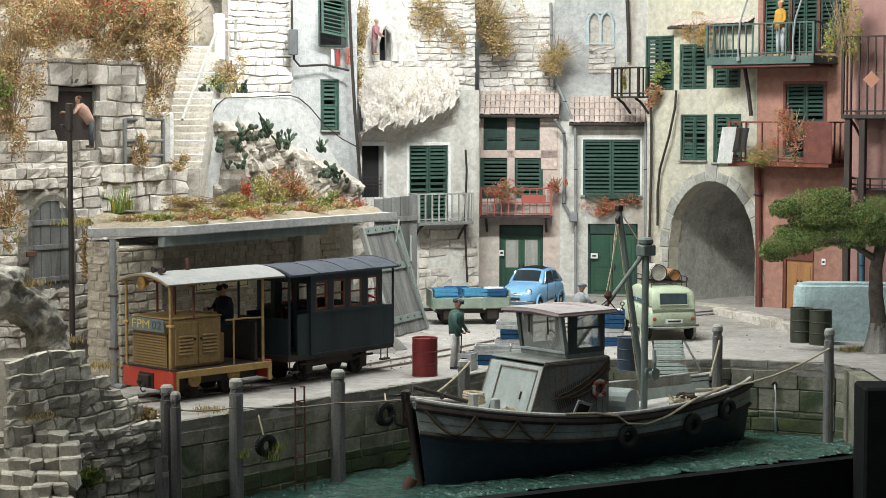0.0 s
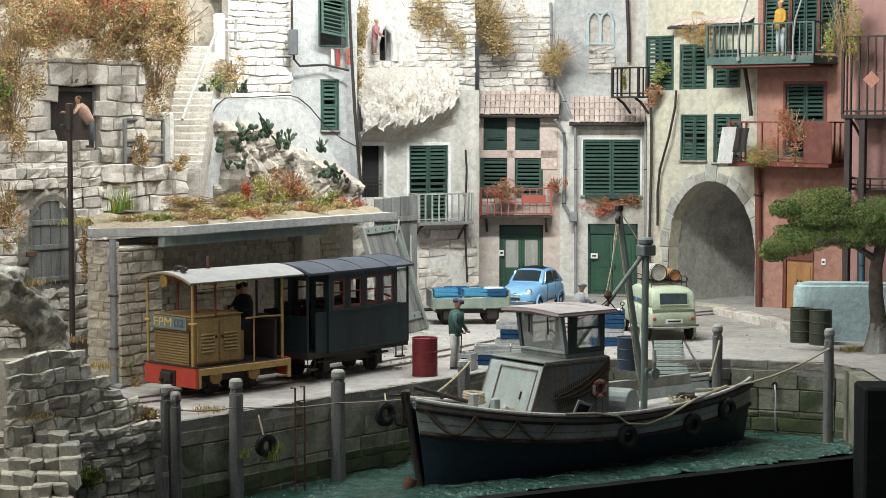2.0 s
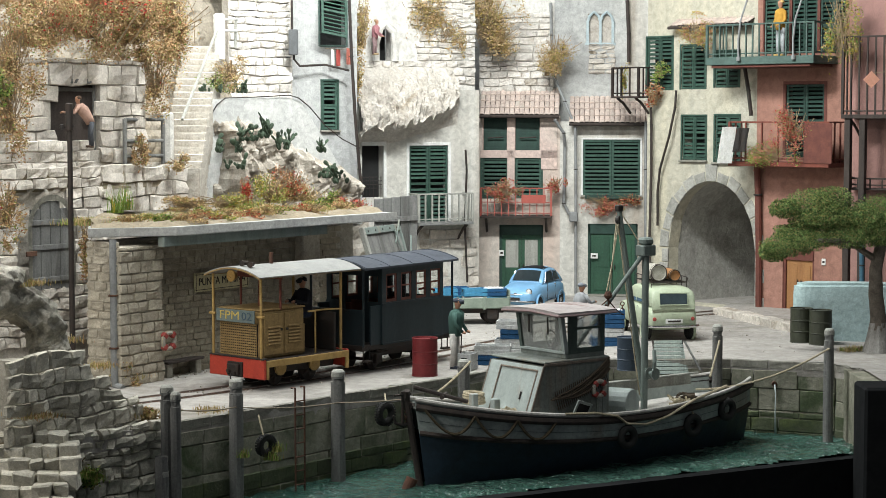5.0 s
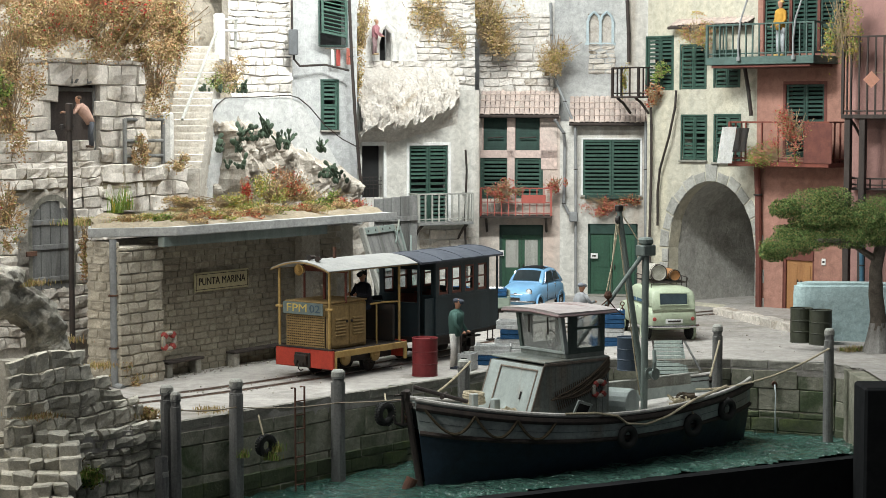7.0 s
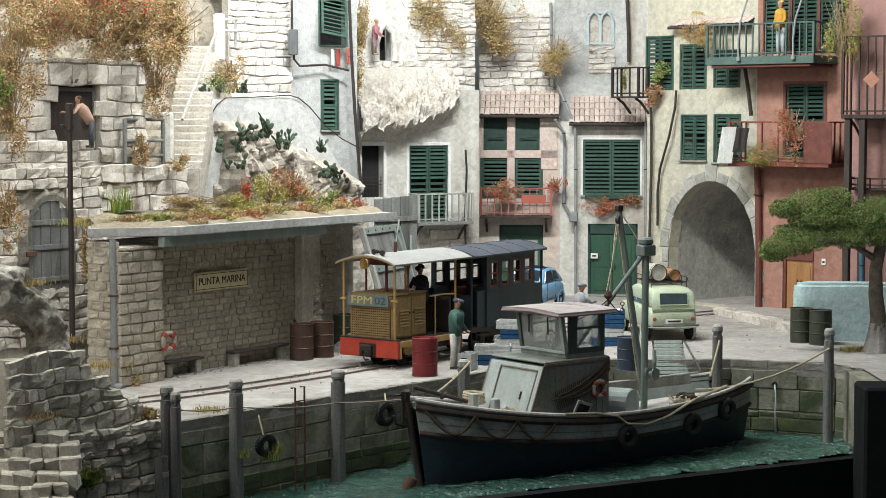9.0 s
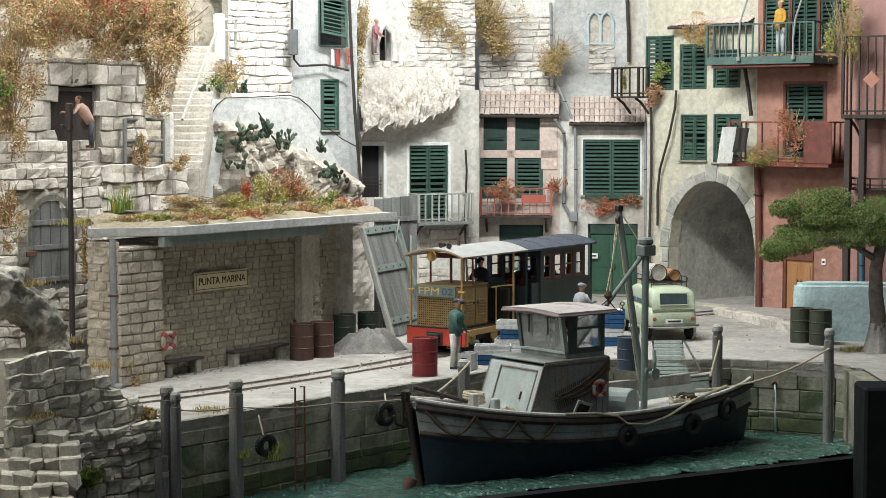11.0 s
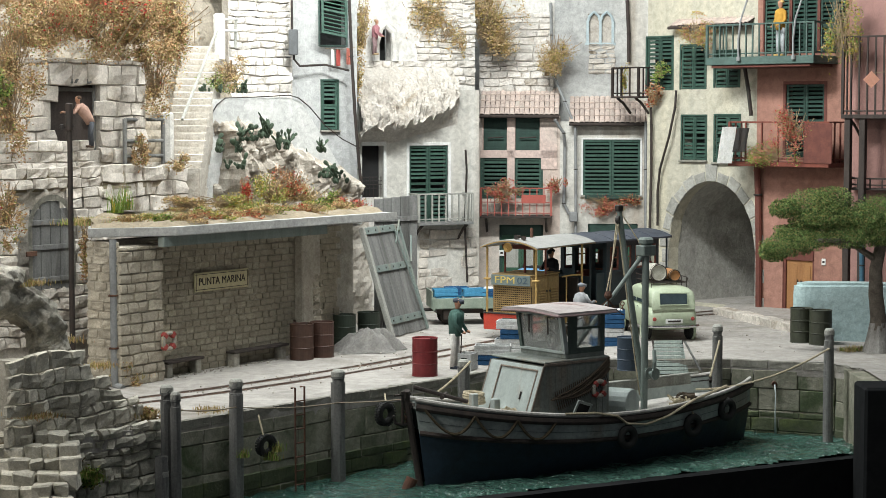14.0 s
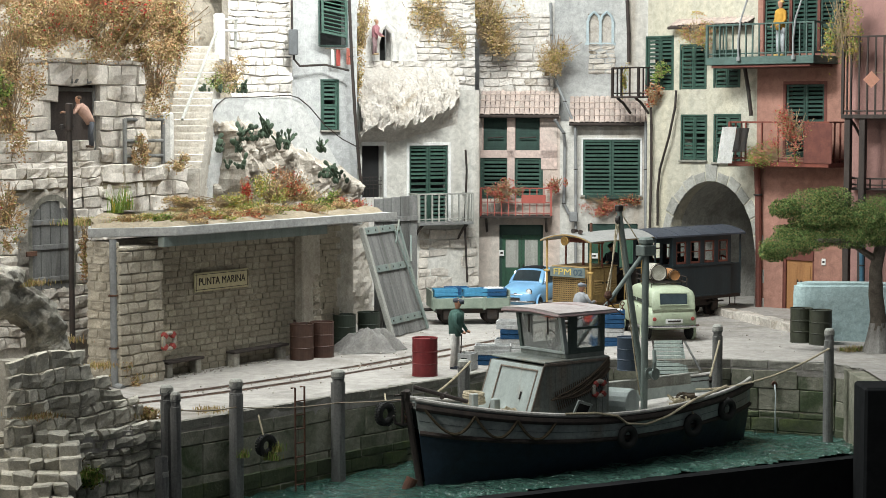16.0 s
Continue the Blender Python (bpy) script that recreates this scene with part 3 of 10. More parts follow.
def track():
    tr = thing("railway_track", pose(0, 0, 0), "narrow-gauge track with worn rails set in the quay", "railway track", "", "structure")
    for side in (-0.33, 0.33):
        bm = B()
        pts = []
        for k in range(0, 230):
            s = 2.5 + k * 0.15
            p, q = track_point(s), track_point(s + 0.05)
            d = (q - p).normalized()
            pts.append((p + Vector((d.y, -d.x, 0)) * side, Vector((d.y, -d.x, 0))))
        rings = [[bm.verts.new(p + n * a + Vector((0, 0, h))) for a, h in ((-0.035, -0.03), (-0.03, 0.035), (0.03, 0.035), (0.035, -0.03))] for p, n in pts]
        for a, b in zip(rings, rings[1:]):
            for k in range(4):
                bm.faces.new((a[k], a[(k + 1) % 4], b[(k + 1) % 4], b[k]))
        part("rail", bm, RAILSTEEL, tr)
        bm = B()
        for sgn in (-1, 1):
            rings = [[bm.verts.new(p + n * (sgn * 0.07 + a) + Vector((0, 0, 0.016))) for a in (-0.028, 0.028)] for p, n in pts]
            for a, b in zip(rings, rings[1:]):
                bm.faces.new((a[0], a[1], b[1], b[0]))
        part("flangeway", bm, RUST, tr)


track()

TAN = mat("ochre_loco_paint", (0.33, 0.22, 0.09), (0.25, 0.165, 0.065), 2.2, 0.65, bump=0.25, fine=40, stain=(0.15, 0.09, 0.04), amount=0.25, streak=True)
YELLOW = mat("yellow_loco_paint", (0.44, 0.29, 0.10), (0.34, 0.215, 0.07), 4, 0.6, bump=0.2, stain=(0.16, 0.10, 0.05), amount=0.4)
LOCORED = mat("red_buffer_beam", (0.48, 0.055, 0.03), (0.38, 0.04, 0.025), 3, 0.6, bump=0.1, stain=(0.10, 0.03, 0.02), amount=0.2)
LOCOROOF = mat("light_grey_roof", (0.32, 0.32, 0.305), (0.26, 0.26, 0.25), 1.5, 0.7, bump=0.1, stain=(0.36, 0.33, 0.29), amount=0.25)
COACHGREEN = mat("blackish_green_coach", (0.018, 0.032, 0.038), (0.013, 0.022, 0.026), 2, 0.5, bump=0.2, fine=30, stain=(0.032, 0.036, 0.034), amount=0.35, streak=True)
COACHROOF = mat("dark_blue_grey_roof", (0.065, 0.075, 0.095), (0.045, 0.052, 0.068), 2, 0.65, bump=0.15)
REDFRAME = mat("brick_red_window_frame", (0.20, 0.055, 0.035), (0.14, 0.04, 0.028), 4, 0.6, bump=0.1)
SASH = mat("dull_red_sash", (0.17, 0.055, 0.035), (0.11, 0.036, 0.026), 4, 0.6, bump=0.1)
BRASS = mat("brass", (0.65, 0.42, 0.16), (0.5, 0.3, 0.1), 8, 0.3, metal=0.9, bump=0.05)
CHROME = mat("chrome", (0.7, 0.7, 0.72), (0.6, 0.6, 0.62), 8, 0.2, metal=1.0, bump=0.0)


def glass(name, tint=(0.9, 0.95, 0.95)):
    m = bpy.data.materials.new(name)
    m.use_nodes = True
    nt = m.node_tree
    b = nt.nodes["Principled BSDF"]
    b.inputs["Base Color"].default_value = (*tint, 1)
    b.inputs["Roughness"].default_value = 0.05
    b.inputs["Transmission Weight"].default_value = 1.0
    b.inputs["IOR"].default_value = 1.1
    return m


GLASS = glass("window_glass")


DUSTY = glass("dusty_boat_glass", (0.72, 0.74, 0.72))
DUSTY.node_tree.nodes["Principled BSDF"].inputs["Transmission Weight"].default_value = 0.8
DUSTY.node_tree.nodes["Principled BSDF"].inputs["Roughness"].default_value = 0.12


def pane(name, bm, parent, material=None):
    ob = part(name, bm, material or GLASS, parent)
    ob.visible_shadow = False
    return ob


def text(name, body, size, material, parent, m, extrude=0.004, width=None):
    cu = bpy.data.curves.new(name, "FONT")
    cu.body, cu.size, cu.extrude, cu.align_x, cu.align_y = body, size, extrude, "CENTER", "CENTER"
    ob = new(name, cu)
    dg = bpy.context.evaluated_depsgraph_get()
    dg.update()
    me = bpy.data.meshes.new_from_object(ob.evaluated_get(dg))
    bpy.data.objects.remove(ob)
    if width and me.vertices:
        xs = [v.co.x for v in me.vertices]
        k = width / (max(xs) - min(xs))
        for v in me.vertices:
            v.co.x *= k
    me.materials.clear()
    me.materials.append(material)
    o = new(name, me)
    o.parent = parent
    o.matrix_basis = m
    return o


def arched_roof(bm, hw, y0, y1, edge, crown, thick=0.05, n=14):
    top, low = [], []
    for k in range(n + 1):
        t = -1 + 2 * k / n
        z = crown - (crown - edge) * abs(t) ** 2.0
        top.append((hw * t, z))
        low.append((hw * t, z - thick))
    prism(bm, top + low[::-1], y0, y1)


def wheelset(parent, y, r=0.24, half=0.36):
    ax = B()
    rod(ax, (-half, 0, 0), (half, 0, 0), 0.04)
    w = part("wheelset", ax, IRON, parent)
    w.matrix_basis = pose(0, y, r + 0.005)
    for sx in (-1, 1):
        bm = B()
        lathe(bm, [(0.03, -0.03), (r * 0.55, -0.02), (r * 0.8, -0.035), (r, -0.04), (r, 0.03), (r * 1.1, 0.035), (r * 1.1, 0.05), (0.03, 0.05)], 24, pose(sx * half, 0, 0, 0, -90 * sx, 0))
        for k in range(5):
            a = 2 * math.pi * k / 5
            rod(bm, (sx * (half + 0.03), r * 0.2 * math.cos(a), r * 0.2 * math.sin(a)), (sx * (half + 0.03), r * 0.75 * math.cos(a), r * 0.75 * math.sin(a)), 0.025, n=6)
        part("wheel", bm, IRON, w)
    return w


def locomotive():
    lo = thing("locomotive", pose(0, 0, 0), "small ochre diesel locomotive with a grey canopy roof and red beam", "locomotive")
    bm = B()
    box(bm, -0.85, 0.85, 0.22, 2.9, 0.60, 0.68, 0.01)
    part("deck", bm, IRON, lo)
    bm = B()
    box(bm, -0.5, 0.5, 0.3, 2.8, 0.3, 0.6, 0.02)
    part("underframe", bm, IRON, lo)
    bm = B()
    box(bm, -0.89, 0.89, 0.13, 0.22, 0.25, 0.70, 0.015)
    beam = part("buffer_beam", bm, LOCORED, lo, "red front buffer beam")
    bm = B()
    box(bm, -0.89, 0.89, 0.11, 0.26, 0.695, 0.73, 0.008)
    part("footplate_edge", bm, IRON, beam)
    bm = B()
    box(bm, -0.20, 0.16, 0.00, 0.13, 0.30, 0.56, 0.02)
    box(bm, -0.26, 0.22, 0.09, 0.135, 0.26, 0.60, 0.01)
    rod(bm, (-0.1, -0.06, 0.40), (-0.1, 0.05, 0.40), 0.05)
    rod(bm, (0.08, -0.05, 0.36), (0.08, 0.05, 0.36), 0.04)
    tube(bm, [(0.0, -0.03, 0.34), (0.02, -0.08, 0.25), (0.06, -0.06, 0.2), (0.1, 0.0, 0.22)], 0.018)
    part("coupler", bm, IRON, beam, "black coupling block with hook")
    bm = B()
    box(bm, -0.89, 0.89, 2.82, 2.9, 0.30, 0.70, 0.01)
    part("rear_beam", bm, LOCORED, lo)
    for sx in (-1, 1):
        bm = B()
        x0, x1 = (0.84, 0.90) if sx > 0 else (-0.90, -0.84)
        box(bm, x0, x1, 0.225, 2.9, 0.52, 0.67, 0.01)
        box(bm, x0, x1, 0.225, 0.30, 0.25, 0.53, 0.01)
        box(bm, x0, x1, 2.80, 2.9, 0.25, 0.53, 0.01)
        part("side_sill", bm, YELLOW, lo, "yellow side frame")
        for y in (0.95, 2.05):
            bm = B()
            lathe(bm, [(0.05, 0), (0.17, 0), (0.17, 0.05), (0.05, 0.06)], 16, pose(sx * 0.56, y, 0.42, 0, 90 * sx, 0))
            box(bm, min(sx * 0.5, sx * 0.64), max(sx * 0.5, sx * 0.64), y - 0.1, y + 0.1, 0.40, 0.58, 0.02)
            part("axlebox", bm, YELLOW, lo, "yellow axle box")
    # bonnet with grille, louvred doors
    bm = B()
    box(bm, -0.66, 0.66, 0.24, 1.66, 0.68, 1.77, 0.04)
    hood = part("bonnet", bm, TAN, lo, "ochre engine bonnet")
    bm = B()
    box(bm, -0.67, 0.67, 0.22, 1.68, 1.765, 1.80, 0.015)
    part("bonnet_lid", bm, TAN, hood)
    bm = B()
    box(bm, -0.60, 0.60, 0.222, 0.236, 0.74, 1.47)
    part("radiator", bm, IRON, hood)
    bm = B()
    for i in range(19):
        x = -0.58 + 1.16 * i / 18
        box(bm, x - 0.006, x + 0.006, 0.195, 0.213, 0.73, 1.48)
    for j in range(13):
        z = 0.75 + 0.71 * j / 12
        box(bm, -0.60, 0.60, 0.190, 0.210, z - 0.016, z + 0.016)
    part("grille", bm, TAN, hood, "ochre wire grille")
    for sx in (-1, 1):
        for y0 in (0.36, 1.00):
            bm = B()
            xx = sx * 0.665
            box(bm, min(xx, xx + sx * 0.02), max(xx, xx + sx * 0.02), y0, y0 + 0.58, 0.76, 1.70, 0.008)
            d = part("bonnet_door", bm, TAN, hood)
            for j in range(6):
                z = 1.02 + 0.075 * j
                lv = B()
                box(lv, -0.012, 0.012, -0.19, 0.19, -0.03, 0.018, 0.004, pose(xx + sx * 0.03, y0 + 0.29, z, 0, -28 * sx, 0))
                part("louvre", lv, TAN, d)
            hd = B()
            rod(hd, (xx + sx * 0.02, y0 + 0.52 if y0 < 0.5 else y0 + 0.06, 1.32), (xx + sx * 0.05, y0 + 0.52 if y0 < 0.5 else y0 + 0.06, 1.32), 0.03)
            part("handle", hd, IRON, d)
    # number board
    bm = B()
    box(bm, -0.62, 0.62, 0.10, 0.13, 1.50, 1.78, 0.006)
    board = part("number_board", bm, mat("board_grey_green", (0.16, 0.20, 0.19), (0.12, 0.15, 0.145), 5, 0.6), lo, "grey-green board with painted letters")
    text("letters", "FPM", 0.27, mat("yellow_lettering", (0.62, 0.47, 0.12), (0.5, 0.38, 0.1), 9, 0.6), board, pose(-0.18, 0.094, 1.64, 90, 0, 0), width=0.62)
    text("numerals", "02", 0.25, mat("dark_numerals", (0.05, 0.09, 0.13), (0.04, 0.07, 0.1), 9, 0.6), board, pose(0.38, 0.094, 1.64, 90, 0, 0), width=0.32)
    # canopy
    for x in (-0.78, 0.78):
        for y in (0.16, 2.74):
            bm = B()
            rod(bm, (x, y, 0.66), (x, y, 2.56), 0.032, n=10)
            po = part("post", bm, YELLOW, lo, "yellow canopy post")
            if y < 1:
                bm = B()
                box(bm, x - 0.10, x + 0.10, y - 0.05, y + 0.05, 1.63, 1.68, 0.01)
                part("bracket", bm, YELLOW, po)
    for x in (-0.72, 0.72):
        bm = B()
        rod(bm, (x * 0.9, 0.9, 1.75), (x * 0.9, 0.9, 2.6), 0.028, n=8)
        part("cab_post", bm, REDFRAME, lo)
        bm = B()
        tube(bm, [(x, 1.72, 1.66), (x * 1.02, 2.2, 1.67), (x * 1.06, 2.74, 1.65)], 0.022)
        rod(bm, (x, 1.95, 0.68), (x, 1.95, 1.66), 0.02)
        part("handrail", bm, YELLOW, lo)
    bm = B()
    box(bm, -0.72, 0.72, 0.86, 0.90, 2.45, 2.58)
    box(bm, -0.03, 0.03, 0.86, 0.90, 1.79, 2.46)
    part("windscreen_frame", bm, REDFRAME, lo)
    bm = B()
    box(bm, -0.5, 0.4, 1.72, 1.95, 0.68, 1.35, 0.02)
    part("driver_seat", bm, TAN, lo)
    bm = B()
    box(bm, -0.75, 0.75, 2.55, 2.62, 0.68, 1.58, 0.02)
    part("cab_back", bm, IRON, lo)
    bm = B()
    arched_roof(bm, 0.91, 0.0, 3.3, 2.56, 2.76, 0.035)
    ro = part("roof", bm, LOCOROOF, lo, "pale grey curved canopy roof", smooth=False)
    bm = B()
    arched_roof(bm, 0.905, -0.012, 0.02, 2.54, 2.74, 0.035)
    arched_roof(bm, 0.905, 3.28, 3.312, 2.54, 2.74, 0.035)
    for sx in (-1, 1):
        box(bm, sx * 0.895 - 0.02, sx * 0.895 + 0.015, 0, 3.3, 2.52, 2.545)
    part("roof_trim", bm, TAN, ro, "ochre roof edge")
    bm = B()
    lathe(bm, [(0.02, 0), (0.05, 0.02), (0.055, 0.12), (0.07, 0.2), (0.03, 0.2)], 14, pose(0.1, 0.42, 2.83, 90, 0, 0))
    lathe(bm, [(0.02, 0), (0.05, 0.02), (0.055, 0.12), (0.07, 0.2), (0.03, 0.2)], 14, pose(0.26, 0.42, 2.81, 90, 0, 25))
    rod(bm, (0.18, 0.42, 2.7), (0.18, 0.42, 2.84), 0.025)
    part("horn", bm, IRON, ro, "black twin horn")
    bm = B()
    rod(bm, (0.0, 1.25, 2.7), (0.0, 1.25, 3.02), 0.045, n=10)
    part("exhaust", bm, RUST, ro)
    bm = B()
    lathe(bm, [(0.02, -0.10), (0.09, -0.08), (0.13, 0.02), (0.135, 0.06), (0.12, 0.065), (0.02, 0.05)], 20, pose(-0.05, 0.08, 2.55, 90, 0, 0))
    part("headlamp", bm, BRASS, lo, "round brass headlamp")
    wheels = [wheelset(lo, 0.95), wheelset(lo, 2.05)]
    return lo, wheels


LOCO, LOCO_WHEELS = locomotive()


def coach():
    co = thing("railway_coach", pose(0, 0, 0), "blackish-green four-wheel passenger coach with red window frames", "railway coach")
    hw = 0.86
    bm = B()
    box(bm, -0.8, 0.8, 0.05, 3.75, 0.56, 0.70, 0.01)
    part("underframe", bm, IRON, co)
    # sides
    wins = [(0.90 + 0.60 * k, 1.33 + 0.60 * k) for k in range(4)]
    for sx in (-1, 1):
        bm = wall_mesh(0.75, 3.25, 0.66, 2.56, [(a, b, 1.68, 2.36) for a, b in wins], 0.05, 0.0)
        for v in bm.verts:
            v.co = Vector((sx * (hw - v.co.y), v.co.x, v.co.z))
        bmesh.ops.recalc_face_normals(bm, faces=bm.faces)
        s = part("side", bm, COACHGREEN, co)
        bm = B()
        box(bm, sx * hw - 0.012 + sx * 0.008, sx * hw + 0.012 + sx * 0.008, 0.74, 3.26, 1.60, 1.66, 0.004)
        box(bm, sx * hw - 0.012 + sx * 0.008, sx * hw + 0.012 + sx * 0.008, 0.74, 3.26, 0.66, 0.70, 0.004)
        part("beading", bm, COACHGREEN, s)
        for a, b in wins:
            bm = B()
            x0, x1 = sx * (hw - 0.045), sx * (hw - 0.012)
            x0, x1 = min(x0, x1), max(x0, x1)
            box(bm, x0, x1, a, a + 0.05, 1.68, 2.36)
            box(bm, x0, x1, b - 0.05, b, 1.68, 2.36)
            box(bm, x0, x1, a, b, 1.68, 1.74)
            box(bm, x0, x1, a, b, 2.31, 2.36)
            box(bm, x0, x1, a, b, 2.02, 2.06)
            w = part("window_frame", bm, SASH, s, "dull dark red sash frame")
            bm = B()
            box(bm, sx * (hw - 0.03) - 0.003, sx * (hw - 0.03) + 0.003, a + 0.04, b - 0.04, 1.72, 2.33)
            pane("pane", bm, w)
    for y, hole in ((0.75, True), (3.2, True)):
        bm = wall_mesh(-0.82, 0.82, 0.66, 2.60, [(-0.30, 0.30, 0.7, 2.3), (-0.72, -0.42, 1.68, 2.3), (0.42, 0.72, 1.68, 2.3)], 0.05, 0.0)
        o = part("end_wall", bm, COACHGREEN, co)
        o.matrix_basis = pose(0, y, 0)
    for k in range(4):
        for sx in (-1, 1):
            bm = B()
            y, x0, x1 = 1.0 + 0.58 * k, min(sx * 0.3, sx * 0.78), max(sx * 0.3, sx * 0.78)
            box(bm, x0, x1, y, y + 0.35, 0.7, 1.1, 0.02)
            box(bm, x0, x1, y, y + 0.06, 1.1, 1.6, 0.02)
            part("bench", bm, REDFRAME, co)
    # platforms
    for y0, y1, ye in ((0.06, 0.75, 0.08), (3.25, 3.74, 3.72)):
        for sx in (-1, 1):
            bm = B()
            rod(bm, (sx * 0.8, ye, 0.66), (sx * 0.8, ye, 2.58), 0.03)
            part("post", bm, COACHGREEN, co)
            bm = B()
            box(bm, sx * 0.80 - 0.02, sx * 0.80 + 0.02, y0 + 0.28 if y0 < 1 else y0, y1 if y0 < 1 else y1, 0.68, 1.62, 0.008)
            part("platform_panel", bm, COACHGREEN, co)
            bm = B()
            box(bm, sx * 0.82 - 0.06, sx * 0.82 + 0.06, y0, y0 + 0.28, 0.30, 0.34, 0.005)
            rod(bm, (sx * 0.8, y0 + 0.02, 0.3), (sx * 0.8, y0 + 0.02, 0.6), 0.015)
            rod(bm, (sx * 0.8, y0 + 0.26, 0.3), (sx * 0.8, y0 + 0.26, 0.6), 0.015)
            part("step", bm, IRON, co)
        bm = B()
        box(bm, -0.8, 0.8, ye - 0.02, ye + 0.02, 0.68, 1.60 if y0 > 1 else 1.55, 0.008)
        part("platform_end", bm, COACHGREEN, co)
    bm = B()
    tube(bm, [(-0.25, 3.73, 1.72), (0.0, 3.74, 1.78), (0.25, 3.73, 1.72)], 0.03)
    rod(bm, (0.0, 3.72, 1.0), (0, 3.72, 1.76), 0.02)
    part("brake_wheel", bm, LOCORED, co, "red brake handwheel")
    bm = B()
    arched_roof(bm, 0.93, 0.0, 3.82, 2.55, 2.74, 0.05)
    ro = part("roof", bm, COACHROOF, co, "dark blue-grey curved roof with seams")
    for y in (0.02, 0.95, 1.9, 2.85, 3.77):
        bm = B()
        arched_roof(bm, 0.932, y, y + 0.035, 2.565, 2.753, 0.03)
        part("roof_seam", bm, COACHROOF, ro)
    bm = B()
    for y in (0.35, 2.9):
        box(bm, -0.12, 0.12, y - 0.4, y - 0.1, 0.35, 0.5, 0.02)
    for sx in (-1, 1):
        box(bm, sx * 0.5 - 0.03, sx * 0.5 + 0.03, 0.75, 3.05, 0.34, 0.56, 0.01)
        for y in (0.95, 2.85):
            box(bm, sx * 0.55 - 0.07, sx * 0.55 + 0.07, y - 0.12, y + 0.12, 0.18, 0.52, 0.02)
            box(bm, sx * 0.6 - 0.03, sx * 0.6 + 0.03, y - 0.35, y + 0.35, 0.42, 0.47, 0.01)
    part("running_gear", bm, IRON, co)
    wheels = [wheelset(co, 0.95), wheelset(co, 2.85)]
    return co, wheels


COACH, COACH_WHEELS = coach()


def cloth(name, c):
    return mat(name, c, tuple(0.75 * v for v in c), 8, 0.9, bump=0.2, fine=60)


SKIN = mat("painted_flesh", (0.42, 0.22, 0.14), (0.36, 0.18, 0.11), 8, 0.7, bump=0.1)


def figurine(name, m, label, top, legs, hair, h=1.7, lean=0.0, arms="down", sit=False, headgear=True):
    """A painted model figure, one plain mesh."""
    bm = B()
    mats = [cloth(name + "_top", top), cloth(name + "_legs", legs), SKIN, cloth(name + "_hat", hair)]

    def limb(pts, rs, mi, n=10):
        a = len(bm.faces)
        tube(bm, pts, rs, n)
        bm.faces.ensure_lookup_table()
        for f in bm.faces[a:]:
            f.material_index = mi
            f.smooth = True
    k = h / 1.7
    hip = 0.55 if sit else 0.88
    for sx in (-1, 1):
        if sit:
            limb([(sx * .09 * k, 0, hip * k), (sx * .1 * k, -.35 * k, (hip - .03) * k), (sx * .1 * k, -.4 * k, 0.05)], [.09 * k, .075 * k, .05 * k], 1)
        else:
            limb([(sx * .09 * k, .01, hip * k), (sx * .10 * k, -.01, .45 * k), (sx * .11 * k, 0.02, .06 * k)], [.095 * k, .075 * k, .065 * k], 1)
            limb([(sx * .11 * k, .07 * k, .035), (sx * .12 * k, -.16 * k, .035)], [.045 * k, .04 * k], 3)
    sh = hip + 0.55
    lx = lean
    limb([(0, 0, (hip - .06) * k), (0, lx * .2, (hip + .12) * k), (0, lx * .6, (hip + .38) * k), (0, lx, (sh - .02) * k), (0, lx, (sh + .06) * k)], [.15 * k, .17 * k, .20 * k, .18 * k, .065 * k], 0, 14)
    for sx in (-1, 1):
        if arms == "down":
            e, w = (sx * .22 * k, lx - .02, (sh - .30) * k), (sx * .15 * k, lx - .2, (sh - .50) * k)
        else:
            e, w = (sx * .24 * k, lx - .12, (sh - .26) * k), (sx * .12 * k, lx - .38, (sh - .22) * k)
        limb([(sx * .16 * k, lx, (sh - .02) * k), e, w], [.06 * k, .05 * k, .04 * k], 0)
        limb([w, (w[0] * 0.9, w[1] - .08 * k, w[2] - .02)], [.035 * k, .03 * k], 2)
    hd = (sh + .19) * k
    limb([(0, lx, (sh + .02) * k), (0, lx - .01, hd - .09 * k), (0, lx - .02, hd - .03 * k), (0, lx - .02, hd + .05 * k), (0, lx - .01, hd + .11 * k)], [.05 * k, .055 * k, .085 * k, .09 * k, .05 * k], 2, 12)
    limb([(0, lx + .01, hd + .03 * k), (0, lx + .01, hd + .09 * k), (0, lx, hd + .13 * k)], [.102 * k, .10 * k, .04 * k], 3, 12)
    if headgear:
        limb([(0, lx - .06 * k, hd + .05 * k), (0, lx - .17 * k, hd + .035 * k)], [.07 * k, .05 * k], 3)
    ob = part(name, bm, mats)
    ob.matrix_basis = m
    return tagged(ob, label, "figurine")


DRIVER = figurine("driver_figurine", pose(0, 0, 0), "dark-clothed painted figurine seated at the locomotive controls", (0.02, 0.022, 0.03), (0.02, 0.03, 0.06), (0.015, 0.015, 0.015), 1.7, -0.1, "forward", True)

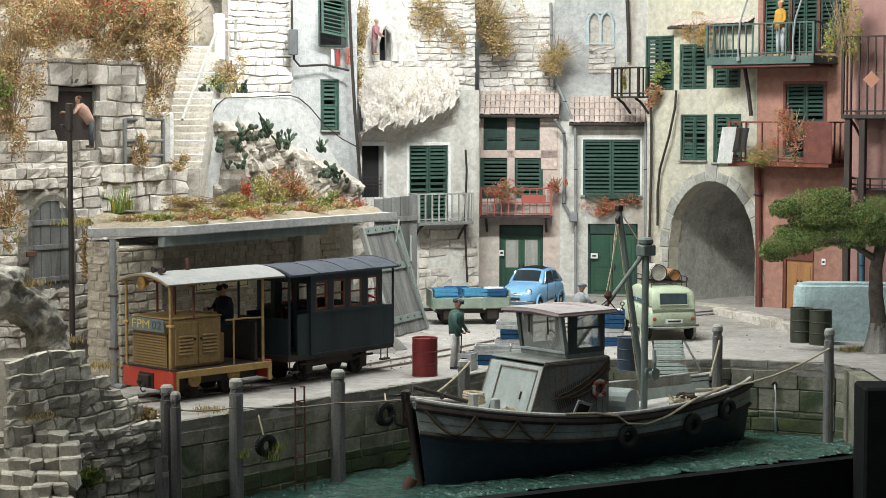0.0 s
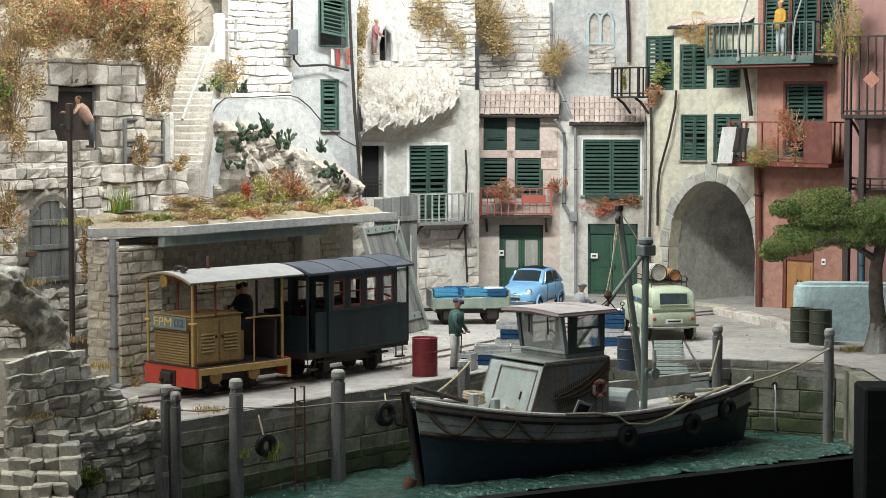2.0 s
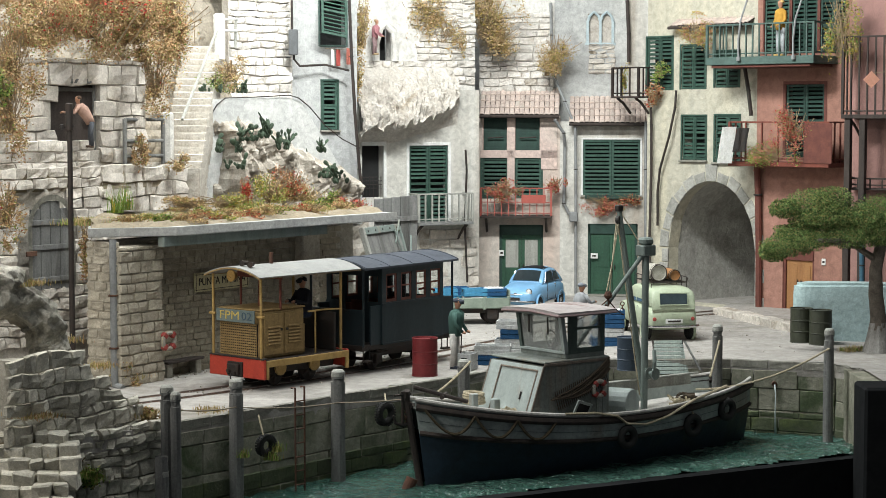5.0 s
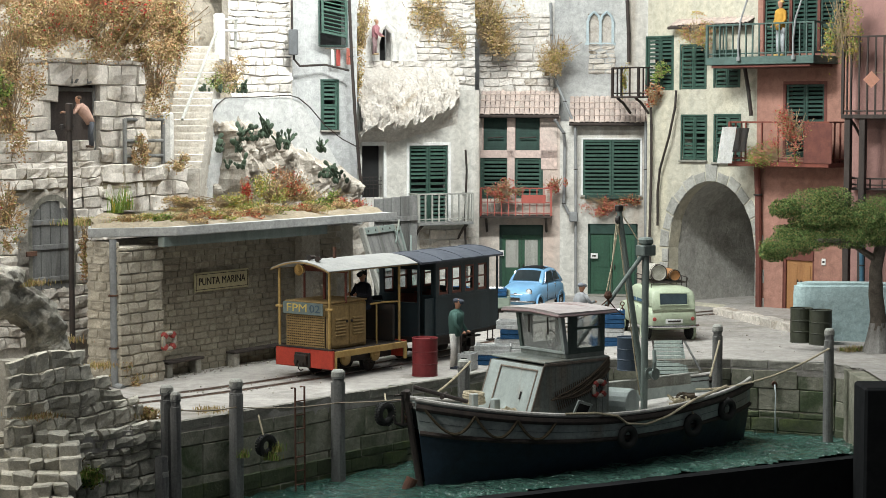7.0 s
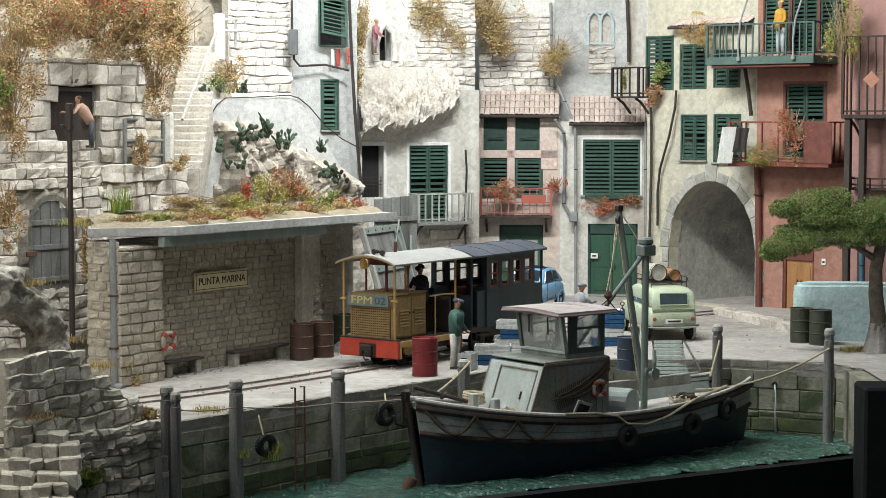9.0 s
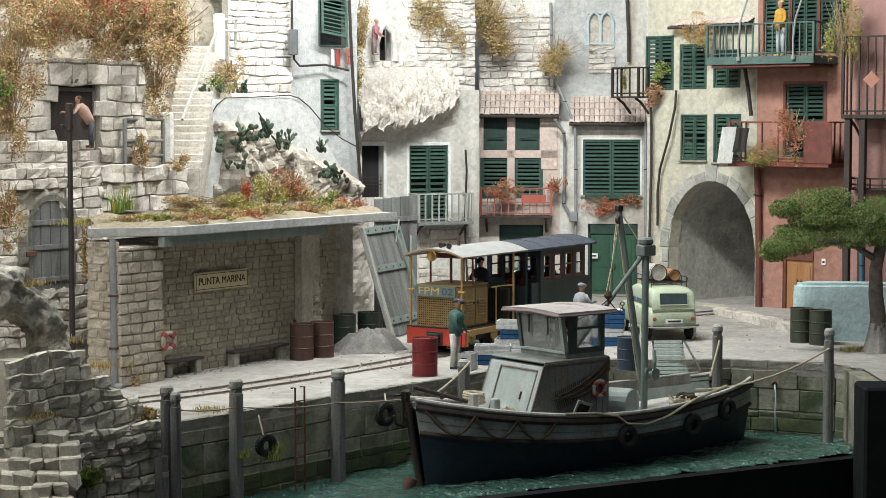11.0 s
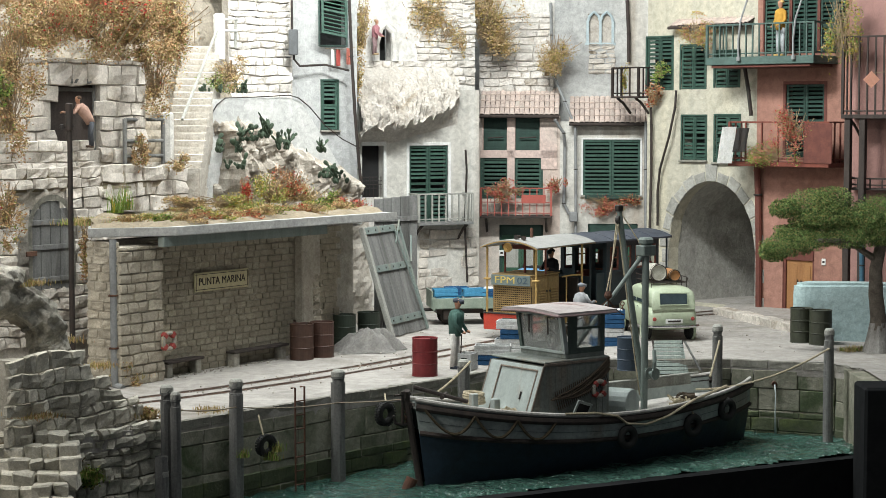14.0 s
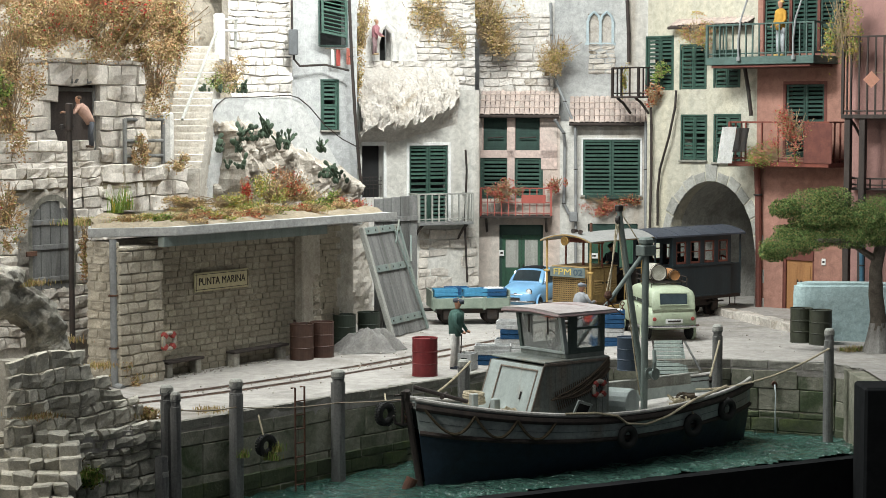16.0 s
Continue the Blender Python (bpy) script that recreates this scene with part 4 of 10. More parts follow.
# ---- the fishing boat ----
HULLBLUE = mat("pale_blue_hull_band", (0.37, 0.41, 0.395), (0.27, 0.305, 0.295), 1.8, 0.65, bump=0.3, stain=(0.25, 0.22, 0.18), amount=0.45, streak=True)
HULLDARK = mat("dark_blue_hull", (0.018, 0.036, 0.058), (0.014, 0.022, 0.032), 1.5, 0.55, bump=0.25, stain=(0.035, 0.045, 0.035), amount=0.45)
BOATGREY = mat("faded_blue_grey_boat_paint", (0.42, 0.47, 0.45), (0.31, 0.35, 0.335), 2.5, 0.65, bump=0.2, stain=(0.30, 0.23, 0.17), amount=0.25, streak=True)
BOATDARK = mat("dull_green_grey_boat_paint", (0.24, 0.265, 0.245), (0.165, 0.185, 0.165), 2.5, 0.7, bump=0.3, stain=(0.20, 0.155, 0.11), amount=0.4, streak=True)
BOATROOF = mat("worn_pinkish_roof", (0.46, 0.42, 0.41), (0.36, 0.315, 0.305), 2.0, 0.8, bump=0.4, stain=(0.20, 0.10, 0.085), amount=0.5)
DECK = mat("bleached_deck", (0.58, 0.56, 0.52), (0.42, 0.40, 0.37), 3, 0.85, bump=0.3, stain=(0.22, 0.18, 0.14), amount=0.35)
NET = mat("brown_net", (0.12, 0.09, 0.06), (0.08, 0.06, 0.045), 9, 0.95, bump=0.6, fine=70)
LIFERED = mat("lifebelt_red", (0.36, 0.06, 0.05), (0.28, 0.05, 0.04), 6, 0.7)
CREAMROPE = mat("cream_rope", (0.55, 0.48, 0.34), (0.42, 0.36, 0.25), 20, 0.95, bump=0.4, fine=120)
SWAG = mat("tarred_rope", (0.105, 0.08, 0.045), (0.065, 0.05, 0.03), 18, 0.95, bump=0.5, fine=90)
WHEELHOUSE = mat("dark_green_wheelhouse_paint", (0.095, 0.13, 0.115), (0.065, 0.09, 0.078), 2.5, 0.7, bump=0.3, stain=(0.13, 0.115, 0.085), amount=0.35, streak=True)
AGEDWHITE = mat("aged_white_paint", (0.46, 0.43, 0.37), (0.34, 0.31, 0.26), 5, 0.8, bump=0.3)
BOAT_LEN = 10.1


def half_beam(a):
    t = max(0.0, 1 - ((a - 5.3) / 5.32) ** 2)
    return 1.52 * t ** 0.62


def sheer(a):
    return -0.60 + (0.62 * ((5.6 - a) / 5.6) ** 2 if a < 5.6 else 0.26 * ((a - 5.6) / 4.5) ** 1.6)


def hull_point(a, v, side, inset=0.0):
    """a along the keel, v from the keel (0) to the gunwale (1)."""
    top, low = sheer(a), -2.35
    z = low + (top - low) * v
    b = half_beam(a) * (0.25 + 0.75 * min(1, v / 0.75) ** 0.6 + 0.03 * max(0, v - .75))
    rake = 0.42 * (1 - v) * max(0, 1 - a / 3.0)
    return Vector((a + rake, side * max(0.0, b - inset), z))


def torus(bm, R, r, m=None, n=22, k=9):
    pts = []
    for i in range(n):
        t = 2 * math.pi * i / n
        pts.append([bm.verts.new(((R + r * math.cos(2 * math.pi * j / k)) * math.cos(t), (R + r * math.cos(2 * math.pi * j / k)) * math.sin(t), r * math.sin(2 * math.pi * j / k))) for j in range(k)])
    for i in range(n):
        for j in range(k):
            bm.faces.new((pts[i][j], pts[(i + 1) % n][j], pts[(i + 1) % n][(j + 1) % k], pts[i][(j + 1) % k]))
    if m is not None:
        bmesh.ops.transform(bm, matrix=m, verts=[v for q in pts for v in q])


def sag(p, q, drop, n=14):
    p, q = Vector(p), Vector(q)
    return [p.lerp(q, i / n) - Vector((0, 0, drop * 4 * (i / n) * (1 - i / n))) for i in range(n + 1)]


def tyre(name, m, label, R=0.26, r=0.10, category="tyre"):
    bm = B()
    torus(bm, R, r, None, 26, 10)
    for f in bm.faces:
        f.smooth = True
    th = thing(name, m, label, category)
    t = part("tyre_body", bm, RUBBER, th)
    bm = B()
    for i in range(26):
        a = 2 * math.pi * i / 26
        for sgn in (-1, 1):
            box(bm, R + r * 0.72, R + r * 1.06, -0.018, 0.018, sgn * 0.05 - 0.03, sgn * 0.05 + 0.03, 0, pose(0, 0, 0, 0, 0, math.degrees(a) + sgn * 3))
    part("tread", bm, RUBBER, th)
    return th


def boat():
    bo = thing("fishing_boat", pose(-0.70, 40.3, 0, 0, 0, 38.1), "old wooden fishing boat, pale blue over dark blue, moored", "boat")
    n, m = 44, 12
    for nm, v0, v1, mt, lab in (("hull_bottom", 0.0, 0.70, HULLDARK, "dark blue lower hull"), ("hull_topside", 0.70, 1.0, HULLBLUE, "pale blue upper hull")):
        bm = B()
        for side in (-1, 1):
            g = [[bm.verts.new(hull_point(0.02 + (BOAT_LEN - 0.02) * i / n, v0 + (v1 - v0) * j / m, side)) for j in range(m + 1)] for i in range(n + 1)]
            for i in range(n):
                for j in range(m):
                    f = (g[i][j], g[i + 1][j], g[i + 1][j + 1], g[i][j + 1])
                    bm.faces.new(f if side < 0 else f[::-1])
        bmesh.ops.remove_doubles(bm, verts=bm.verts, dist=0.004)
        part(nm, bm, mt, bo, lab, smooth=True)
    # inner bulwark
    bm = B()
    for side in (-1, 1):
        g = [[bm.verts.new(hull_point(0.25 + (BOAT_LEN - 0.5) * i / n, v, side, 0.07)) for v in (0.72, 1.0)] for i in range(n + 1)]
        for i in range(n):
            bm.faces.new((g[i][0], g[i + 1][0], g[i + 1][1], g[i][1]))
    part("bulwark", bm, BOATGREY, bo)
    # gunwale rail and rubbing strakes
    for side in (-1, 1):
        for nm, v, r, mt, up in (("gunwale", 1.0, 0.05, DECK, 0.045), ("rubbing_strake", 0.95, 0.085, DARKWOOD, 0.0), ("lower_strake", 0.705, 0.055, DARKWOOD, 0.0), ("plank_seam", 0.82, 0.004, HULLDARK, 0.0)):
            bm = B()
            tube(bm, [hull_point(0.03 + (BOAT_LEN - 0.06) * i / n, v, side) + Vector((0, side * 0.015, up)) for i in range(n + 1)], r, 8)
            part(nm, bm, mt, bo)
    bm = B()
    tube(bm, [hull_point(0.0, v, 1) + Vector((-0.05, 0, 0)) for v in (0.0, 0.3, 0.6, 0.9, 1.0)] + [Vector((-0.10, 0, 0.25))], 0.075, 8)
    part("stem_post", bm, DARKWOOD, bo, "dark stem post")
    # decks
    bm = B()
    top = []
    for i in range(n + 1):
        a = 0.25 + (BOAT_LEN - 0.5) * i / n
        b = max(0.0, half_beam(a) - 0.06)
        top.append((a, b, sheer(a) - (0.16 if a < 3.2 else 0.38)))
    for (a0, b0, z0), (a1, b1, z1) in zip(top, top[1:]):
        bm.faces.new([bm.verts.new(c) for c in ((a0, -b0, z0), (a1, -b1, z1), (a1, b1, z1), (a0, b0, z0))])
    bmesh.ops.remove_doubles(bm, verts=bm.verts, dist=0.001)
    part("deck", bm, DECK, bo, "bleached wooden deck")
    # cabin trunk with sloping front
    bm = B()
    prism(bm, [(2.55, -0.75), (4.98, -0.75), (4.98, 0.66), (3.05, 0.60)], -0.92, 0.92)
    cab = part("cabin", bm, BOATDARK, bo, "grey-green cabin trunk with a sloping front")
    for k in range(10):
        bm = B()
        x = 3.16 + 0.18 * k
        box(bm, x, x + 0.165, -0.935, -0.921, -0.7, 0.56)
        part("plank", bm, BOATDARK, cab)
    sl = math.degrees(math.atan2(0.5, 1.35))
    fm = pose(2.55, 0, -0.75, 0, sl, 0)
    bm = B()
    box(bm, -0.035, 0.0, -0.92, 0.92, 0, 0.22, 0.01, fm)
    box(bm, -0.035, 0.0, -0.92, 0.92, 1.30, 1.42, 0.01, fm)
    box(bm, -0.035, 0.0, -0.92, -0.76, 0.2, 1.32, 0.01, fm)
    box(bm, -0.035, 0.0, 0.52, 0.92, 0.2, 1.32, 0.01, fm)
    part("front_frame", bm, BOATGREY, cab)
    bm = B()
    box(bm, -0.02, 0.0, -0.75, 0.51, 0.22, 1.30, 0.0, fm)
    d = part("hatch_door", bm, BOATGREY, cab, "pale blue-grey panelled door")
    worn = mat("bare_worn_boat_wood", (0.25, 0.205, 0.165), (0.16, 0.13, 0.105), 6, 0.85, bump=0.4, fine=50, streak=True)
    for y0, y1, q0, q1 in ((-0.77, -0.73, 0.20, 1.32), (0.49, 0.53, 0.20, 1.32), (-0.77, 0.53, 1.30, 1.34), (-0.77, 0.53, 0.19, 0.23)):
        bm = B()
        box(bm, -0.05, -0.02, y0, y1, q0, q1, 0.008, fm)
        part("door_trim", bm, worn, d, "bare worn wood trim")
    for y in (-0.93, 0.90):
        bm = B()
        box(bm, -0.05, 0.01, y, y + 0.035, 0.0, 1.43, 0.01, fm)
        part("corner_trim", bm, worn, cab)
    bm = B()
    box(bm, 3.02, 4.98, -0.945, -0.915, 0.60, 0.665, 0.01)
    part("top_trim", bm, worn, cab)
    bm = B()
    box(bm, -0.05, -0.02, -0.42, -0.38, 0.62, 0.80, 0.008, fm)
    part("handle", bm, IRON, d)
    bm = B()
    box(bm, 3.03, 4.99, -0.935, 0.935, 0.655, 0.70, 0.015)
    part("cabin_top", bm, BOATDARK, bo)
    # wheelhouse
    wx0, wx1, hw, z0, z1 = 3.78, 4.98, 0.78, 0.70, 1.74
    wh = part("wheelhouse_sill", (lambda b: (box(b, wx0, wx1, -hw, hw, z0, z0 + 0.10, 0.01), b)[1])(B()), BOATDARK, bo)
    for x, y in ((wx0, -hw), (wx0, hw), (wx1 - 0.14, -hw), (wx1 - 0.14, hw)):
        bm = B()
        w = 0.10 if y else 0.05
        lean = 0.16 if x < 4 else 0.0
        yy = y - (w if y > 0 else 0) if y else -w / 2
        vs = box(bm, x, x + (0.12 if x < 4 else 0.26) * (1 if x < 4 else .55), yy, yy + w, z0 + 0.1, z1, 0.008)
        for v in bm.verts:
            v.co.x -= lean * (v.co.z - z0)
        part("wheelhouse_post", bm, BOATGREY if x < 4 and y < 0 else WHEELHOUSE, bo)
    for side in (-1, 1):
        bm = B()
        yy = side * hw - (0.03 if side > 0 else 0.0)
        box(bm, wx0 + 0.08, wx0 + 0.35, yy, yy + 0.03, z0 + 0.1, z1)
        box(bm, wx0 + 0.3, wx1 - 0.1, yy, yy + 0.03, z0 + 0.1, z0 + 0.22)
        box(bm, wx0 + 0.3, wx1 - 0.1, yy, yy + 0.03, z0 + 0.64, z0 + 0.69)
        box(bm, wx0 + 0.3, wx1 - 0.1, yy, yy + 0.03, z1 - 0.08, z1)
        part("wheelhouse_side", bm, WHEELHOUSE, bo)
        bm = B()
        box(bm, wx0 + 0.33, wx1 - 0.12, yy + 0.012, yy + 0.018, z0 + 0.2, z1 - 0.06)
        pane("side_pane", bm, bo, DUSTY)
    bm = B()
    vs = box(bm, wx0 + 0.05, wx0 + 0.056, -hw + 0.08, hw - 0.08, z0 + 0.1, z1)
    for v in bm.verts:
        v.co.x -= 0.16 * (v.co.z - z0)
    pane("windscreen", bm, bo, DUSTY)
    bm = B()
    box(bm, wx0 - 0.16, wx0 - 0.06, -hw, hw, z1 - 0.10, z1, 0.01)
    part("windscreen_head", bm, BOATGREY, bo)
    bm = B()
    box(bm, wx0 - 0.03, wx0 + 0.08, -hw, hw, z0 + 0.10, z0 + 0.16, 0.01)
    part("windscreen_sill", bm, BOATGREY, bo)
    bm = B()
    for y in (-0.35, 0.3):
        rod(bm, (wx0 - 0.16, y, z1 - 0.12), (wx0 - 0.10, y + 0.06, z1 - 0.52), 0.018)
    part("wiper", bm, IRON, bo)
    bm = B()
    torus(bm, 0.2, 0.02, pose(4.15, 0.1, 1.05, 0, 80, 0))
    rod(bm, (4.2, 0.1, 0.8), (4.2, 0.1, 1.08), 0.05)
    part("steering_wheel", bm, DARKWOOD, bo)
    bm = B()
    for k in range(8):
        t = -1 + 2 * k / 8
        u = -1 + 2 * (k + 1) / 8
        f = lambda s: 1.84 - 0.05 * s * s
        vs = box(bm, wx0 - 0.38, wx1 + 0.16, 0.98 * t, 0.98 * u, 1.72, 1.78)
        for v in vs:
            v.co.z += f(v.co.y / 0.98) - 1.80
    bmesh.ops.remove_doubles(bm, verts=bm.verts, dist=0.003)
    ro = part("wheelhouse_roof", bm, BOATROOF, bo, "worn pinkish-grey wheelhouse roof")
    bm = B()
    tube(bm, [(wx0 - 0.39, -0.99, 1.70), (wx1 + 0.17, -0.99, 1.70)], 0.03)
    tube(bm, [(wx0 - 0.39, -0.99, 1.70), (wx0 - 0.39, 0, 1.75), (wx0 - 0.39, 0.99, 1.70)], 0.03)
    part("roof_trim", bm, mat("worn_roof_edge", (0.26, 0.19, 0.185), (0.2, 0.14, 0.14), 4, 0.8), ro)
    # net, chain and lifebelt on the cabin side
    bm = B()
    for k, (dr, z) in enumerate(((0.30, 0.5), (0.36, 0.44), (0.42, 0.38), (0.46, 0.3), (0.22, 0.55))):
        tube(bm, sag((3.2 + 0.05 * k, -0.98, -0.15 + 0.02 * k), (4.95, -0.97, z + 0.12), dr * 0.55), 0.035 if k % 2 else 0.025, 6)
    for k in range(26):
        t = k / 25
        x = 3.3 + 1.5 * t
        tube(bm, sag((x, -0.97, 0.02 + 0.45 * t), (x + 0.12, -0.975, -0.42 + 0.5 * t), 0.02, 4), 0.012, 4)
    part("net", bm, NET, bo, "brown fishing net slung along the cabin")
    bm = B()
    torus(bm, 0.17, 0.055, pose(4.62, -0.99, -0.02, 90, 0, 0))
    lb = part("lifebelt", bm, AGEDWHITE, bo, "white lifebelt with red bands", smooth=True)
    for a in (45, 135, 225, 315):
        bm = B()
        box(bm, 0.105, 0.235, -0.05, 0.05, -0.065, 0.065, 0.02, pose(4.62, -0.99, -0.02, 90, 0, 0) @ pose(0, 0, 0, 0, 0, a))
        part("band", bm, LIFERED, lb)
    bm = B()
    hm = pose(3.75, -1.12, -0.82, 14, 18, 0)
    box(bm, -0.22, 0.22, -0.02, 0.02, 0, 0.06, 0, hm)
    box(bm, -0.22, 0.22, -0.02, 0.02, 0.58, 0.64, 0, hm)
    box(bm, -0.22, -0.17, -0.02, 0.02, 0.05, 0.6, 0, hm)
    box(bm, 0.17, 0.22, -0.02, 0.02, 0.05, 0.6, 0, hm)
    part("loose_frame", bm, BOATGREY, bo)
    bm = B()
    box(bm, -0.18, 0.18, -0.008, 0.008, 0.05, 0.59, 0, hm)
    part("dark_panel", bm, PAINTED_DARK, bo)
    # foredeck gear
    for x, y, h in ((1.55, -0.25, 0.34), (1.95, -0.5, 0.28), (2.1, -0.35, 0.26)):
        bm = B()
        box(bm, x - 0.08, x + 0.08, y - 0.08, y + 0.08, sheer(x) - 0.2, sheer(x) + h, 0.02)
        part("bollard", bm, BOATGREY, bo)
    bm = B()
    rod(bm, (0.7, -0.2, 0.05), (1.25, 0.35, 0.02), 0.05)
    rod(bm, (0.2, 0.15, 0.28), (1.3, -0.35, -0.08), 0.045)
    part("spar", bm, DARKWOOD, bo)
    bm = B()
    for k in range(5):
        tube(bm, [(2.2 + 0.22 * math.cos(t * 0.7 + k) * (1 - 0.06 * k), 0.55 + 0.28 * math.sin(t * 0.7 + k), -0.28 + 0.05 * k) for t in range(10)], 0.035, 6)
    part("rope_coil", bm, CREAMROPE, bo)
    for k, (x, y, n_) in enumerate(((2.1, -0.75, 7), (5.5, 0.7, 8), (7.9, -0.3, 7), (8.6, 0.2, 5))):
        bm = B()
        rr = random.Random(k)
        for q in range(n_):
            a = rr.uniform(0, 6)
            tube(bm, [(x + 0.3 * math.cos(a + t * 0.8) * rr.uniform(.5, 1.1), y + 0.22 * math.sin(a + t * 0.8) * rr.uniform(.5, 1.1), sheer(x) - 0.34 + (0.2 if x < 3 else 0) + 0.05 * q * rr.uniform(.3, 1)) for t in range(8)], 0.03, 5)
        part("net_heap", bm, NET if k % 2 else CREAMROPE, bo, "heap of net and rope on deck")
    # aft: drum winch, boards
    bm = B()
    lathe(bm, [(0.05, -0.5), (0.36, -0.5), (0.38, -0.46), (0.38, 0.46), (0.36, 0.5), (0.05, 0.5)], 20, pose(5.75, -0.25, -0.55, 90, 0, 20))
    part("net_drum", bm, BOATGREY, bo, "pale rounded net drum", smooth=False)
    bm = B()
    torus(bm, 0.26, 0.09, pose(5.25, -0.95, -0.78, 6, -5, 0))
    part("deck_tyre", bm, RUBBER, bo, smooth=True)
    bm = B()
    box(bm, 6.2, 9.2, 0.95, 1.02, -0.5, -0.22, 0.01, pose(0, 0, 0, 0, 0, -2))
    part("side_board", bm, PALEWOOD, bo)
    bm = B()
    box(bm, 5.6, 9.4, -0.03, 0.03, 0, 0.05, 0.01, pose(0, 0.55, -0.25, 0, 0, 0))
    part("plank_seat", bm, PALEWOOD, bo)
    # derrick
    bm = B()
    rod(bm, (6.9, -0.1, -0.9), (6.92, -0.1, 3.05), 0.085, n=12)
    mast = part("mast", bm, GREYGREEN, bo, "faded grey-green derrick mast")
    bm = B()
    box(bm, 6.72, 7.12, -0.25, 0.05, 2.85, 3.10, 0.02)
    box(bm, 6.76, 7.10, -0.22, 0.04, 3.10, 3.28, 0.05)
    part("mast_head", bm, GREYGREEN, mast)
    bm = B()
    rod(bm, (6.85, -0.1, 2.9), (4.7, 0.6, 0.1), 0.055, n=10)
    part("strut", bm, GREYGREEN, bo)
    bm = B()
    rod(bm, (7.15, 0.15, -0.6), (6.42, 0.3, 3.95), 0.075, 0.06, n=10)
    boom = part("boom", bm, GREYGREEN, bo, "grey-green loading boom")
    bm = B()
    lathe(bm, [(0.03, -0.04), (0.1, -0.04), (0.1, 0.04), (0.03, 0.04)], 14, pose(6.37, 0.28, 3.7, 90, 0, 30))
    box(bm, 6.34, 6.5, 0.22, 0.38, 3.9, 4.05, 0.02)
    part("block", bm, IRON, boom)
    bm = B()
    tube(bm, sag((6.37, 0.25, 3.7), (5.85, 0.1, 2.05), 0.1), 0.018, 5)
    tube(bm, sag((6.35, 0.3, 3.7), (5.95, 0.1, 2.05), -0.05), 0.018, 5)
    tube(bm, [(6.42, 0.3, 3.95), (6.85, -0.1, 3.0)], 0.016, 5)
    tube(bm, sag((6.37, 0.3, 3.75), (6.95, 0.1, -0.5), 0.06), 0.018, 5)
    part("rigging", bm, CREAMROPE, bo, "pale rope tackle")
    bm = B()
    lathe(bm, [(0.02, -0.1), (0.08, -0.06), (0.1, 0.0), (0.07, 0.08), (0.02, 0.1)], 10, pose(5.9, 0.1, 1.95))
    tube(bm, [(5.9, 0.1, 1.85), (5.92, 0.1, 1.72), (5.86, 0.1, 1.66), (5.82, 0.1, 1.74)], 0.02)
    tube(bm, sag((5.9, 0.1, 1.85), (4.7, 0.5, 1.3), 0.12), 0.015, 5)
    tube(bm, sag((5.9, 0.1, 1.85), (6.5, 0.2, 1.45), 0.05), 0.015, 5)
    part("hook_block", bm, RUST, bo)
    bm = B()
    tube(bm, [(6.95, -0.35, 0.0), (6.9, -0.45, 0.35), (6.98, -0.35, 0.6)], 0.05)
    lathe(bm, [(0.04, -0.12), (0.14, -0.12), (0.14, -0.09), (0.06, -0.08), (0.06, 0.08), (0.14, 0.09), (0.14, 0.12), (0.04, 0.12)], 14, pose(6.95, -0.32, 0.05, 90, 0, 0))
    part("winch", bm, GREYGREEN, mast)
    # rope fender garland and hanging rope
    bm = B()
    for k in range(3):
        a0, a1 = 0.15 + 0.95 * k, 1.1 + 0.95 * k
        pts = []
        for i in range(13):
            t = i / 12
            a = a0 + (a1 - a0) * t
            p = hull_point(a, 0.95 - 0.21 * (1 - (2 * t - 1) ** 2), -1)
            pts.append(p + Vector((-0.05, -0.06, 0)))
        tube(bm, pts, 0.034, 6)
    part("rope_fender", bm, SWAG, bo, "brown rope fender garland")
    bm = B()
    tube(bm, [hull_point(3.2, 1.0, -1) + Vector((0, -0.06, 0.08)), hull_point(4.0, 1.0, -1) + Vector((0, -0.06, 0.1)), hull_point(4.6, 0.98, -1) + Vector((0, -0.1, 0.05)), hull_point(4.9, 0.90, -1) + Vector((0, -0.1, 0)), hull_point(5.5, 0.86, -1) + Vector((0, -0.1, 0)), hull_point(6.2, 0.92, -1) + Vector((0, -0.1, 0)), hull_point(7.2, 1.0, -1) + Vector((0, -0.08, 0.1)), hull_point(8.8, 1.0, -1) + Vector((0, 0.1, 0.12))], 0.03, 6)
    part("mooring_rope", bm, CREAMROPE, bo)
    for a, v in ((4.95, 0.72), (7.15, 0.72), (8.55, 0.80)):
        p = hull_point(a, v, -1)
        bm = B()
        torus(bm, 0.20, 0.085, pose(p.x, p.y - 0.10, p.z, 90, 0, 0))
        f = part("fender_tyre", bm, RUBBER, bo, smooth=True)
        bm = B()
        q = hull_point(a, 1.0, -1)
        tube(bm, [(q.x, q.y, q.z + 0.05), (p.x, p.y - 0.12, p.z + 0.2)], 0.018, 5)
        part("lashing", bm, CREAMROPE, f)
    return bo


boat()


